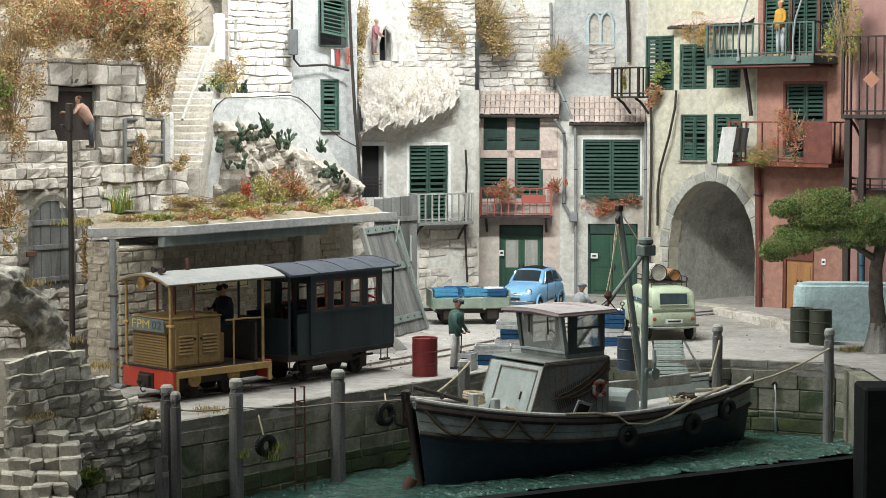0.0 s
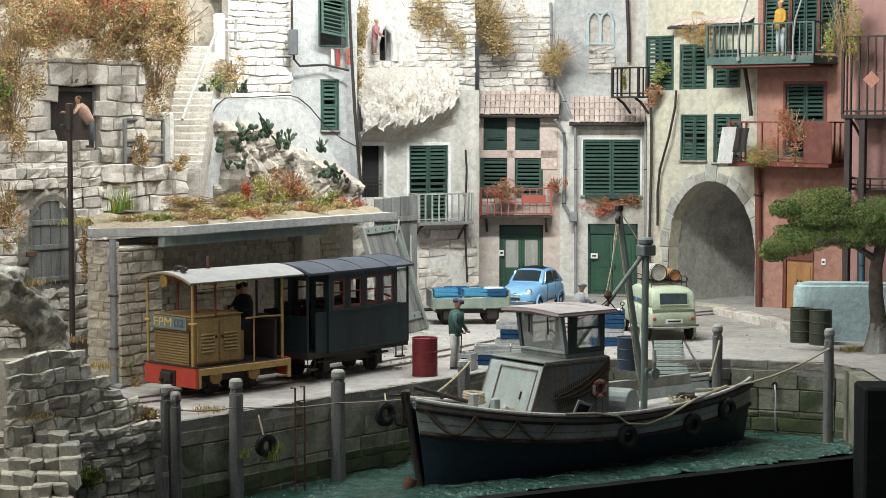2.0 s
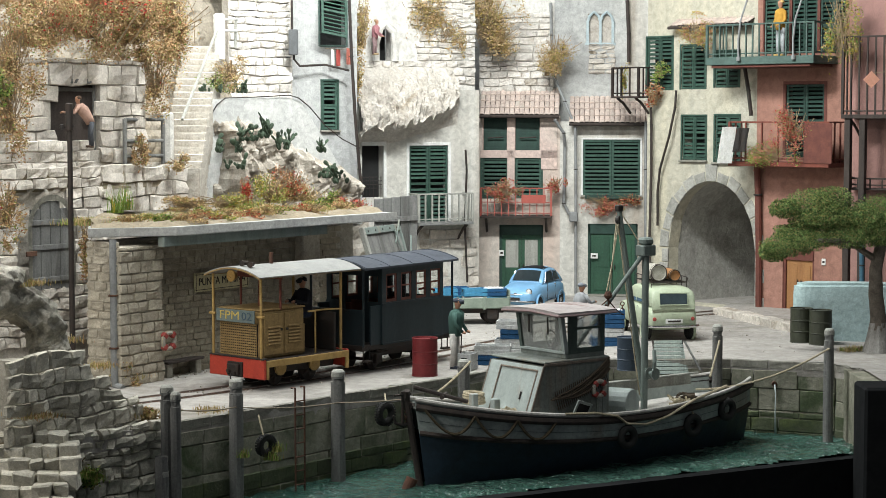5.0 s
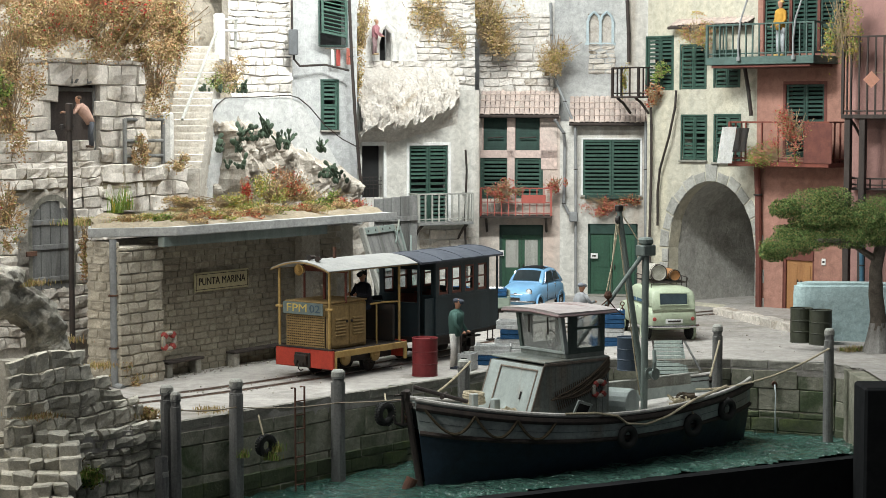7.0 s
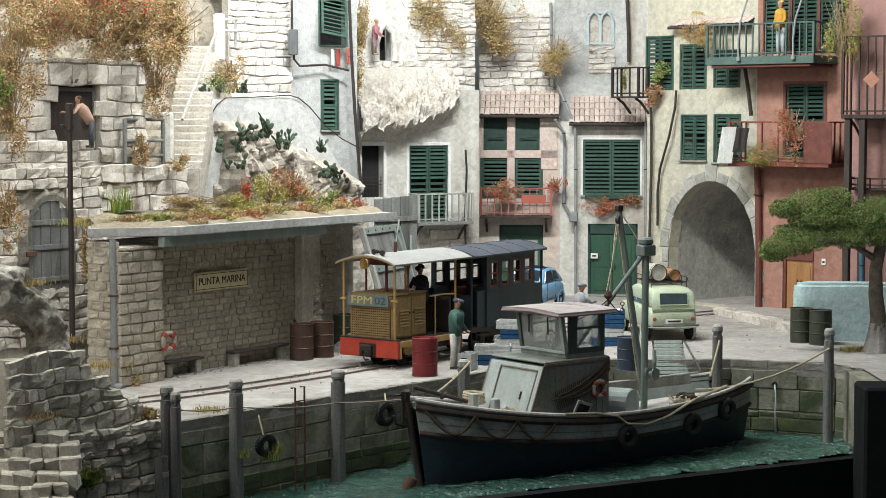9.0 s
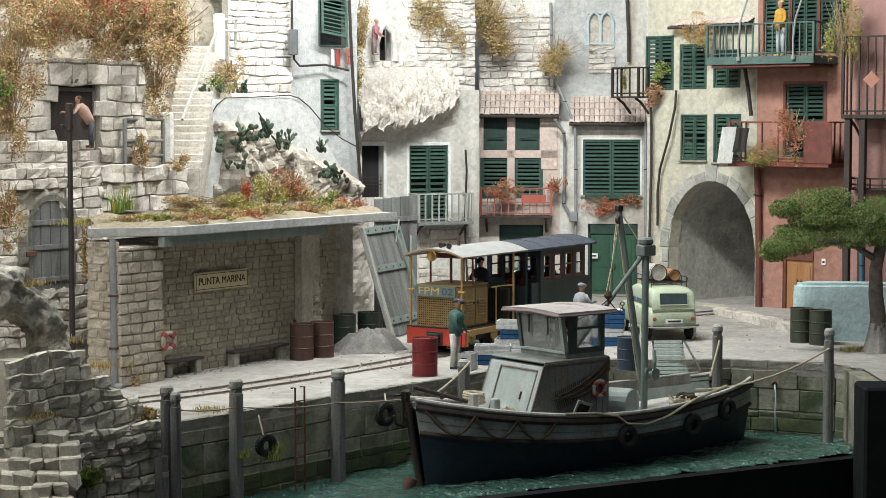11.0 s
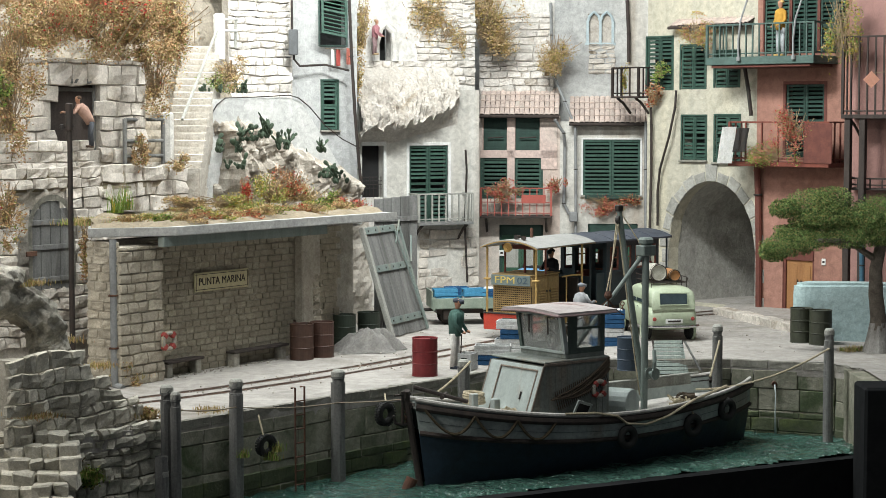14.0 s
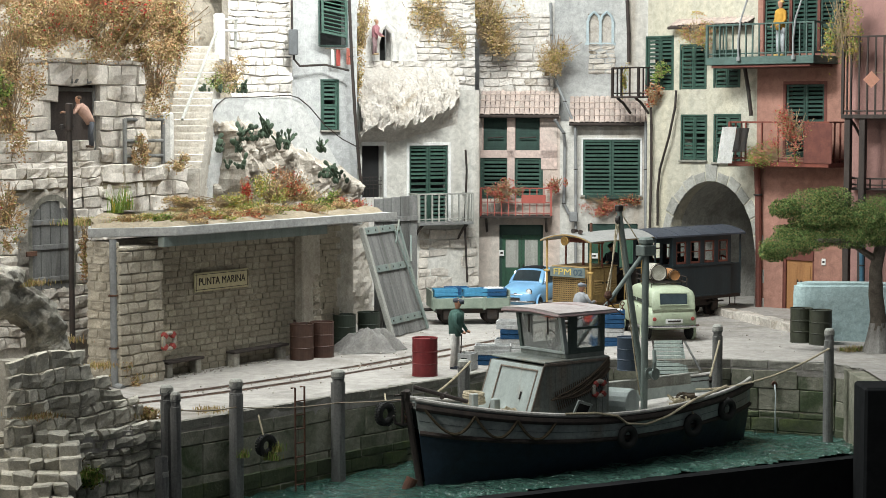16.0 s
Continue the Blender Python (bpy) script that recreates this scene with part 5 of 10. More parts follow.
# ---- things on the quay ----
def drum(name, m, label, colour, h=0.90, r=0.30, group="oil drums"):
    d = thing(name, m, label, "oil drum", group)
    mt = mat(name + "_paint", colour, tuple(0.7 * c for c in colour), 3, 0.55, bump=0.15, stain=(0.10, 0.055, 0.035), amount=0.3)
    bm = B()
    prof = [(0.02, 0.0), (r, 0.0), (r, h * 0.32), (r + 0.015, h * 0.335), (r, h * 0.35), (r, h * 0.64), (r + 0.015, h * 0.655), (r, h * 0.67), (r, h), (r - 0.02, h), (r - 0.025, h - 0.03), (0.02, h - 0.03)]
    lathe(bm, prof, 28)
    part("drum_body", bm, mt, d)
    for z in (0.012, h):
        bm = B()
        torus(bm, r, 0.014, pose(0, 0, z), 28, 6)
        part("rim", bm, mt, d)
    bm = B()
    rod(bm, (0.16, 0, h - 0.03), (0.16, 0, h - 0.005), 0.035)
    part("bung", bm, IRON, d)
    return d


drum("red_drum", pose(-0.43, 44.39, 0), "scuffed dark red oil drum standing by the quay edge", (0.20, 0.022, 0.025))
drum("rust_drum", pose(-3.58, 47.39, 0, 0, 0, 40), "rusty brown oil drum under the shed roof", (0.085, 0.045, 0.032))
drum("rust_drum", pose(-3.94, 48.53, 0, 0, 0, 100), "rusty brown oil drum against the station wall", (0.075, 0.04, 0.03))
drum("rust_drum", pose(-3.09, 47.84, 0, 0, 0, 200), "rusty brown oil drum under the shed roof", (0.09, 0.045, 0.033))
drum("green_drum", pose(-2.61, 49.59, 0), "dark green oil drum beside the leaning gate", (0.045, 0.062, 0.045))
drum("green_drum", pose(-1.99, 50.20, 0, 0, 0, 60), "dark green oil drum beside the leaning gate", (0.04, 0.055, 0.04))
drum("green_drum", pose(-3.02, 50.20, 0, 0, 0, 60), "dark green oil drum in the shade of the shed", (0.04, 0.055, 0.04))
drum("olive_drum", pose(9.76, 50.96, 0, 0, 0, 60), "olive green oil drum by the pale blue wall", (0.04, 0.045, 0.028), 0.93)
drum("olive_drum", pose(10.18, 50.45, 0, 0, 0, 160), "olive green oil drum by the pale blue wall", (0.042, 0.046, 0.03), 0.93)
drum("blue_drum", pose(4.49, 45.38, 0, 0, 0, 10), "faded blue oil drum on the quay", (0.06, 0.085, 0.12), 0.8, 0.26)


def crate(m, colour, label, w=0.85, d=0.5, h=0.24, ice=False):
    c = thing("fish_crate", m, label, "crate", "fish crates")
    mt = mat("crate_paint", colour, tuple(0.75 * k for k in colour), 4, 0.7, bump=0.25, stain=tuple(0.45 * k + 0.08 for k in colour), amount=0.3, streak=True)
    for y in (-d / 2, d / 2 - 0.025):
        for z in (0.0, h / 2 + 0.005):
            bm = B()
            box(bm, -w / 2, w / 2, y, y + 0.025, z + 0.01, z + h / 2 - 0.005, 0.005)
            part("slat", bm, mt, c)
    for x in (-w / 2, w / 2 - 0.03):
        bm = B()
        box(bm, x, x + 0.03, -d / 2 + 0.025, d / 2 - 0.025, 0.01, h, 0.005)
        e = part("end_board", bm, mt, c)
        # A near-black plate on the board; the hole's shade is put into its colour.
        bm = B()
        box(bm, x - 0.003 if x < 0 else x + 0.028, x + 0.003 if x < 0 else x + 0.034, -0.08, 0.08, h * 0.6, h * 0.75)
        part("grip_hole", bm, PAINTED_DARK, e)
    bm = B()
    box(bm, -w / 2 + 0.03, w / 2 - 0.03, -d / 2 + 0.025, d / 2 - 0.025, 0.0, 0.03)
    part("bottom", bm, mt, c)
    if ice:
        bm = B()
        r = random.Random(5)
        for k in range(30):
            bmesh.ops.create_icosphere(bm, subdivisions=1, radius=r.uniform(0.05, 0.1), matrix=pose(r.uniform(-w / 2 + .1, w / 2 - .1), r.uniform(-d / 2 + .1, d / 2 - .1), h * 0.75))
        part("ice", bm, WHITEPAINT, c)
    return c


WHITEC, BLUEC, AQUAC = (0.62, 0.63, 0.62), (0.012, 0.085, 0.21), (0.07, 0.30, 0.50)


def at(px, z, rz=0):
    return pose(px[0], px[1], z, 0, 0, rz)


_c = (1.18, 46.42)
crate(at(_c, 0.0, -8), BLUEC, "deep blue wooden fish crate on the quay", 0.86, 0.5)
crate(at((_c[0] + 0.06, _c[1] + 0.02), 0.245, -4), WHITEC, "weathered white wooden fish crate on a blue one", 0.9, 0.5)
_c = (1.89, 47.73)
crate(at(_c, 0.0, -6), WHITEC, "white wooden fish crate at the bottom of a stack", 0.8, 0.5)
crate(at((_c[0] - 0.12, _c[1] + .05), 0.245, -10), WHITEC, "white wooden fish crate in a stack", 0.85, 0.5)
crate(at((_c[0] - 0.02, _c[1] + .02), 0.49, -4), BLUEC, "deep blue wooden fish crate in a stack", 0.8, 0.48)
crate(at((_c[0] - 0.1, _c[1] + .02), 0.735, -12), WHITEC, "white wooden fish crate on top of a stack", 0.8, 0.5, 0.22)
_c = (0.60, 45.38)
crate(at(_c, 0.0, 70), WHITEC, "small white crate beside a mooring post", 0.5, 0.35, 0.42)


def pile(m, h, label, r=0.15, low=2.6, lean=0.0):
    p = thing("mooring_post", m, label, "mooring post", "mooring posts")
    bm = B()
    n = 14
    prof = [(r * 1.05, -low), (r * 1.02, -low * 0.4), (r, h * 0.6), (r * 0.98, h - 0.25), (r * 0.86, h - 0.24), (r * 0.86, h - 0.16), (r * 1.0, h - 0.14), (r * 0.97, h - 0.03), (r * 0.8, h)]
    lathe(bm, prof, n)
    rr = random.Random(int(h * 1000 + m.translation.x * 100))
    for v in bm.verts:
        v.co.x += rr.uniform(-.012, .012) + lean * (v.co.z - h) * 0.05
        v.co.y += rr.uniform(-.012, .012)
    part("trunk", bm, GREYWOOD, p)
    bm = B()
    lathe(bm, [(r * 0.3, h - 0.001), (r * 0.97, h - 0.015), (r * 0.99, h - 0.10), (r * 1.02, h - 0.10), (r * 1.01, h + 0.0), (r * 0.72, h + 0.045), (r * 0.2, h + 0.05)], n)
    part("bleached_cap", bm, PALEWOOD, p, "pale bleached top")
    return p


pile(pose(-5.46, 36.9, 0), 0.81, "grey weathered mooring post with a bleached top", 0.13)
pile(pose(-5.26, 36.7, 0), 0.70, "grey weathered mooring post lashed to its neighbour", 0.10)
pile(pose(-4.26, 38.4, 0), 0.72, "grey weathered mooring post with a bleached top", 0.14)
pile(pose(-2.29, 40.75, 0), 0.59, "thick grey mooring post with a bleached top", 0.15)
pile(pose(0.49, 43.9, 0), 0.40, "mossy mooring post with a pale top", 0.14)
pile(pose(6.86, 46.75, 0), 0.91, "rounded grey mooring post on the quay edge", 0.125)
pile(pose(9.44, 45.7, 0), 0.93, "tall grey mooring post at the quay corner", 0.12)
pile(pose(-5.47, 36.2, 0), -0.74, "low broken post in the water", 0.13)

GALVA = mat("galvanised_wire", (0.35, 0.30, 0.22), (0.25, 0.2, 0.15), 9, 0.7)


def rope(name, pts, r, material, label, category="rope"):
    bm = B()
    tube(bm, pts, r, 6)
    return tagged(part(name, bm, material), label, category)


_q = [(-5.37, 36.75, 0.39), (-4.25, 38.25, 0.20), (-2.28, 40.6, -0.07), (-0.76, 40.9, -0.03)]
rope("guard_rope", sag(_q[0], _q[1], 0.05) + sag(_q[1], _q[2], 0.06)[1:] + sag(_q[2], _q[3], 0.02)[1:], 0.016, GALVA, "thin brown rope strung along the mooring posts")
rope("mooring_line", sag((9.41, 45.55, 0.50), (6.08, 44.9, -0.41), 0.25), 0.025, CREAMROPE, "pale mooring rope from the post to the boat")
rope("mooring_line", sag((6.89, 46.6, 0.57), (6.58, 46.0, -0.25), 0.02), 0.028, CREAMROPE, "pale mooring rope looped on a post")
rope("mooring_line", sag((0.64, 43.7, 0.43), (-0.18, 42.0, -0.08), 0.05), 0.025, CREAMROPE, "pale mooring rope from a post to the bow")


tyre("rubber_fender", pose(-3.69, 38.85, -0.70, 90, 0, 45), "black tyre hung on the quay wall as a fender", 0.16, 0.075)
tyre("rubber_fender", pose(-1.29, 41.7, -0.49, 90, 0, 48), "black tyre hung on the quay wall as a fender", 0.19, 0.08)
rope("tyre_rope", [(-3.86, 39.0, -0.08), (-3.74, 38.8, -0.47)], 0.02, CREAMROPE, "rope holding a tyre fender")
rope("tyre_rope", [(-1.31, 42.1, -0.10), (-1.27, 41.7, -0.27)], 0.02, CREAMROPE, "rope holding a tyre fender")


def quay_ladder():
    l = thing("quay_ladder", pose(-3.05, 39.75, 0, 0, 0, 50), "rusty iron ladder fixed to the quay wall", "ladder")
    for x in (-0.14, 0.14):
        bm = B()
        tube(bm, [(x, 0.12, 0.38), (x, 0.0, 0.40), (x, 0.0, -1.9)], 0.022)
        part("stile", bm, RUST, l)
    for k in range(7):
        bm = B()
        rod(bm, (-0.14, 0, 0.1 - 0.3 * k), (0.14, 0, 0.1 - 0.3 * k), 0.016)
        part("rung", bm, RUST, l)


quay_ladder()


def anchor():
    a = thing("anchor", pose(-0.87, 40.3, -0.13, 0, 0, 40), "rusty iron anchor hanging at the bow", "anchor")
    bm = B()
    rod(bm, (0, 0, 0.35), (0, 0, -0.35), 0.035)
    part("shank", bm, IRON, a)
    bm = B()
    tube(bm, [(-0.26, 0, -0.15), (-0.2, 0, -0.32), (0, 0, -0.4), (0.2, 0, -0.32), (0.26, 0, -0.15)], [0.02, 0.04, 0.045, 0.04, 0.02])
    part("fluke", bm, IRON, a)
    bm = B()
    rod(bm, (-0.22, 0.0, 0.28), (0.22, 0.0, 0.28), 0.025)
    part("stock", bm, IRON, a)
    bm = B()
    for k in range(9):
        torus(bm, 0.045, 0.014, pose(0.06, 0, 0.30 - 0.075 * k, 90, 0, 90 * (k % 2)), 10, 5)
    part("chain", bm, RUST, a)


anchor()
for _k, (_x, _y) in enumerate(((723, 855), (1298, 774))):
    _d = 39.9 if _k == 0 else 46.2
    bm = B()
    lathe(bm, [(0.08, -0.16), (0.13, -0.16), (0.13, 0.16), (0.08, 0.16), (0.07, -0.1)], 14, pose(0, 0, 0, 0, 80 if _k else 25, 20))
    o = part("floating_tin", bm, RUST)
    o.matrix_basis = pose(-0.72 if _k == 0 else 7.2, _d, WATER_Z + 0.06)
    tagged(o, "rusty tin drifting on the water", "tin")

# ---- windows, doors and shutters ----
SLATS = {}


def slat_mesh(w, material):
    key = (round(w, 2), material.name)
    if key not in SLATS:
        bm = B()
        box(bm, -w / 2, w / 2, -0.009, 0.009, -0.05, 0.05, 0.003)
        me = bpy.data.meshes.new("slat")
        bm.to_mesh(me)
        bm.free()
        me.materials.append(material)
        SLATS[key] = me
    return SLATS[key]


def leaf(parent, u0, u1, z0, z1, y, material, slatted=True, tilt=0.0, hinge="left", solid_low=0.0, rail=True):
    """One shutter leaf: stiles, rails and slats."""
    lf = new("leaf")
    w, h = u1 - u0, z1 - z0
    bm = B()
    t = min(0.075, w * 0.14)
    box(bm, 0, t, -0.025, 0.025, 0, h, 0.005)
    box(bm, w - t, w, -0.025, 0.025, 0, h, 0.005)
    zr = [0, h - t] + ([h * 0.5 - t / 2] if rail and h > 1.0 else [])
    for z in zr:
        box(bm, t, w - t, -0.022, 0.022, z, z + t * 1.1, 0.004)
    me_ob = part("leaf", bm, material, parent)
    bpy.data.objects.remove(lf)
    me_ob.matrix_basis = pose(u0 if hinge == "left" else u1, y, z0, 0, 0, tilt) @ pose(0 if hinge == "left" else -w, 0, 0)
    if slatted:
        n = max(4, int((h - 2 * t) / 0.125))
        me = slat_mesh(w - 2 * t + 0.01, material)
        for k in range(n):
            z = t + (h - 2 * t) * (k + 0.5) / n
            if any(a - 0.03 < z < a + t * 1.1 + 0.03 for a in zr):
                continue
            if z < solid_low * h:
                continue
            o = new("slat", me)
            o.parent = me_ob
            o.matrix_basis = pose(w / 2, 0, z, -42, 0, 0)
    else:
        bm = B()
        box(bm, t, w - t, -0.008, 0.008, t, h - t)
        part("panel", bm, material, me_ob)
    return me_ob


def shutters(key, rect, label, frame_mat=None, leaves=2, material=None, y=0.05, out=0.0, slatted=True, sill=True, fw=0.06, tilts=(0, 0)):
    u0, u1, z0, z1 = rect
    mt = material or GREEN
    s = thing("window_shutters", on(key, 0, 0, out), label, "shutters", "shuttered windows")
    bm = B()
    f = fw
    box(bm, u0 - f, u0, -0.02, 0.12, z0, z1, 0.006)
    box(bm, u1, u1 + f, -0.02, 0.12, z0, z1, 0.006)
    box(bm, u0 - f, u1 + f, -0.02, 0.12, z1, z1 + f, 0.006)
    part("frame", bm, frame_mat or mt, s)
    w = (u1 - u0) / leaves
    for k in range(leaves):
        leaf(s, u0 + k * w + 0.004, u0 + (k + 1) * w - 0.004, z0 + 0.01, z1 - 0.005, y, mt, slatted, tilts[k % 2], "left" if k == 0 else "right")
    if sill:
        bm = B()
        box(bm, u0 - 0.08, u1 + 0.08, -0.10, 0.1, z0 - 0.07, z0 - 0.003, 0.012)
        part("sill", bm, COPING if sill is True else sill, s)
    return s


def windows():
    shutters("mid", MIDHOLES["win_e"], "large dark green louvred shutters, closed", WHITEPAINT)
    for k in ("win_c", "win_d"):
        shutters("mid", MIDHOLES[k], "green louvred shutter behind a small balcony", GREEN, 1, sill=False)
    for k in ("win_a", "win_b"):
        shutters("mid", MIDHOLES[k], "dark green solid shutter under the tiled eave", PINK, 1, GREENDARK, slatted=False, sill=False, tilts=(4, 0))
        u0, u1, z0, z1 = MIDHOLES[k]
        bm = B()
        rod(bm, (u0 + 0.15, -0.01, z0 + 0.42), (u1 - 0.12, -0.01, z0 + 0.45), 0.025)
        o = part("shutter_bar", bm, IRON)
        o.matrix_basis = on("mid", 0, 0, 0.06)
        tagged(o, "iron bar across a green shutter", "shutter bar")
    shutters("rock", ROCKHOLES["door_c"], "tall green louvred balcony doors in a white frame", WHITEPAINT, sill=False, fw=0.10)
    o = thing("window_frame_white", on("rock", 0, 0), "white wooden frame round a dark opening", "window frame")
    u0, u1, z0, z1 = ROCKHOLES["opening"]
    bm = B()
    box(bm, u0 - 0.03, u1 + 0.10, -0.05, 0.05, z1, z1 + 0.13, 0.01)
    box(bm, u1, u1 + 0.10, -0.05, 0.05, z0, z1, 0.01)
    part("casing", bm, WHITEPAINT, o)
    bm = B()
    for k in range(4):
        rod(bm, (u0 + 0.05, 0.1, z0 + 0.3 + 0.12 * k), (u1, 0.1, z0 + 0.3 + 0.12 * k), 0.01)
    for k in range(6):
        x = u0 + 0.06 + (u1 - u0 - .1) * k / 5
        rod(bm, (x, 0.1, z0), (x, 0.1, z0 + 0.68), 0.01)
    part("grating", bm, IRON, o)
    for k in ("w1", "w2", "w3", "w4", "w5"):
        shutters("arch", ARCHHOLES[k], "dark green louvred shutters on the cream house, closed", GREEN, sill=COPING if k in ("w3", "w4") else False)
    shutters("red", REDHOLES["door"], "dark green louvred balcony door in a red surround", REDBROWN, sill=False, fw=0.10, material=GREENDARK)
    u0, u1, z0, z1 = REDHOLES["top"]
    w = (u1 - u0) / 3
    for k in range(3):
        shutters("red", (u0 + w * k + 0.05, u0 + w * (k + 1) - 0.05, z0, z1), "tall dark green louvred balcony doors", REDBROWN, sill=False, material=GREENDARK if k else GREEN)


windows()


def panel_door(key, rect, label, material, casing, glazed=True, leaves=2, out=0.0):
    u0, u1, z0, z1 = rect
    d = thing("house_door", on(key, 0, 0, out), label, "door")
    bm = B()
    f = 0.09
    box(bm, u0, u0 + f, 0.04, 0.16, z0, z1, 0.008)
    box(bm, u1 - f, u1, 0.04, 0.16, z0, z1, 0.008)
    box(bm, u0, u1, 0.04, 0.16, z1 - 0.35, z1, 0.008)
    part("casing", bm, casing, d)
    w = (u1 - u0 - 2 * f) / leaves
    for k in range(leaves):
        a = u0 + f + k * w
        h = z1 - 0.35 - z0
        holes = [(a + 0.12, a + w - 0.10, z0 + h * 0.45, z0 + h * 0.92)] if glazed else []
        bm = wall_mesh(a + 0.005, a + w - 0.005, z0 + 0.02, z1 - 0.36, holes, 0.05, 0.0)
        l = part("leaf", bm, material, d)
        l.matrix_basis = pose(0, 0.10, 0)
        bm = B()
        box(bm, a + 0.12, a + w - 0.10, -0.015, 0.0, z0 + h * 0.08, z0 + h * 0.38, 0.012)
        if not glazed:
            box(bm, a + 0.12, a + w - 0.10, -0.015, 0.0, z0 + h * 0.46, z0 + h * 0.92, 0.012)
        part("raised_panel", bm, material, l)
        if glazed:
            bm = B()
            box(bm, a + 0.11, a + w - 0.09, 0.02, 0.03, z0 + h * 0.44, z0 + h * 0.93)
            part("curtain", bm, PALEWOOD, l, "pale curtain behind the pane")
        bm = B()
        kx = a + w - 0.07 if k == 0 else a + 0.07
        rod(bm, (kx, -0.05, z0 + 1.0), (kx, 0, z0 + 1.0), 0.025)
        tube(bm, [(kx, -0.05, z0 + 1.06), (kx, -0.05, z0 + 0.92), (kx, -0.02, z0 + 0.88)], 0.015)
        part("handle", bm, IRON, l)
    bm = B()
    box(bm, u0 - 0.1, u1 + 0.1, -0.25, 0.2, z0 - 0.02, z0 + 0.05, 0.02)
    part("doorstep", bm, COPING, d)
    return d


_g = mat("mid_green_door_paint", (0.034, 0.105, 0.06), (0.022, 0.07, 0.042), 3, 0.6, bump=0.3, stain=(0.06, 0.10, 0.07), amount=0.35, streak=True)
panel_door("mid", MIDHOLES["door_a"], "green double door with glazed upper panels", _g, GREENDARK)
panel_door("mid", MIDHOLES["door_b"], "green panelled wooden double door", _g, GREENDARK, False)
panel_door("red", REDHOLES["low"], "varnished orange-brown wooden double door", ORANGEWOOD, REDBROWN, False)


def plaque(key, px, w, h, label, out=0.01):
    p = thing("wall_plaque", on(key, px[0], px[1], out), label, "plaque")
    bm = B()
    box(bm, -w / 2, w / 2, -0.015, 0.0, -h / 2, h / 2, 0.004)
    part("plate", bm, WHITEPAINT, p)
    bm = B()
    box(bm, -w * 0.3, w * 0.3, -0.02, -0.0155, -h * 0.15, h * 0.15)
    part("bar", bm, IRON, p)


plaque("mid", (3.99, 1.37), 0.24, 0.18, "small white enamel plate beside a door", 0.02)
plaque("mid", (0.82, 1.45), 0.16, 0.2, "small white enamel plate beside a door", 0.02)
plaque("red", (2.51, 1.70), 0.14, 0.2, "small pale enamel plate beside a door", 0.02)


# ---- balconies ----
def flowers(name, m, size, n, colours, label, seed=0, leaf_size=0.05, droop=0.0):
    """A clump of small leaves and blossoms."""
    r = random.Random(seed)
    bm = B()
    sx, sy, sz = (1.15 * v for v in size)
    n, leaf_size = round(n * 4.2), leaf_size * 0.52
    tufts = [Vector((r.gauss(0, .5), r.gauss(0, .35), r.gauss(0, .5))) for _ in range(9)]
    for k in range(n):
        while True:
            p = r.choice(tufts) + Vector((r.gauss(0, .24), r.gauss(0, .24), r.gauss(0, .24)))
            if p.length < 1.5 and noise.noise(p * 2.3 + Vector((seed, 0, 0))) > -0.12 - 0.25 * r.random():
                break
        p = Vector((p.x * sx, p.y * sy, p.z * sz - droop * abs(p.x) * r.random()))
        s = leaf_size * r.uniform(0.6, 1.5)
        a, b = r.uniform(0, 6.28), r.uniform(-1.5, 1.5)
        m4 = Matrix.Translation(p) @ Euler((b, r.uniform(-1.5, 1.5), a)).to_matrix().to_4x4()
        vs = [bm.verts.new(m4 @ Vector(c)) for c in ((-s * .5, 0, 0), (0, -s, 0.15 * s), (s * .5, 0, 0), (0, s, 0.15 * s))]
        f = bm.faces.new(vs)
        f.material_index = r.choices(range(len(colours)), [c[1] for c in colours])[0]
    # thin woody stems fanning out from the foot
    for k in range(min(60, n // 30)):
        q = Vector((r.gauss(0, .5) * sx, r.gauss(0, .5) * sy, r.uniform(-.2, 1.0) * sz))
        o = Vector((r.gauss(0, .2) * sx, 0.3 * sy, -0.6 * sz))
        mid = (o + q) / 2 + Vector((r.uniform(-.12, .12), r.uniform(-.1, .1), r.uniform(0, .15))) * max(sx, sz)
        w = r.uniform(0.005, 0.010)
        for a, b in ((o, mid), (mid, q)):
            side = Vector((0, 1, 0)).cross(b - a).normalized() * w
            back = Vector((0, w, 0))
            for e, g in ((side, back), (back, -side), (-side, side)):
                f = bm.faces.new([bm.verts.new(c) for c in (a + e, a + g, b + g, b + e)])
                f.material_index = len(colours)
    ob = part(name, bm, [c[0] for c in colours] + [TWIG])
    ob.matrix_basis = m
    return ob


TWIG = mat("dry_twig", (0.30, 0.22, 0.13), (0.20, 0.14, 0.085), 8, 0.9, bump=0.2)


def leafmat(name, c, t=0.3):
    m = mat(name, c, tuple(0.6 * v for v in c), 6, 0.8, bump=0.0, island=0.12, spec=0.1)
    b = m.node_tree.nodes["Principled BSDF"]
    b.inputs["Subsurface Weight"].default_value = 0.0
    return m


L_GREEN = leafmat("fresh_leaf", (0.24, 0.36, 0.08))
L_DARK = leafmat("dark_leaf", (0.05, 0.095, 0.03))
L_OLIVE = leafmat("olive_leaf", (0.42, 0.36, 0.14))
L_STRAW = leafmat("dry_straw", (0.62, 0.455, 0.245))
L_TAN = leafmat("tan_dry_leaf", (0.52, 0.345, 0.185))
L_ORANGE = leafmat("rust_orange_leaf", (0.48, 0.245, 0.12))
L_RED = leafmat("red_blossom", (0.50, 0.05, 0.04))
L_PINK = leafmat("coral_blossom", (0.66, 0.22, 0.17))
L_YELLOW = leafmat("yellow_blossom", (0.50, 0.38, 0.06))
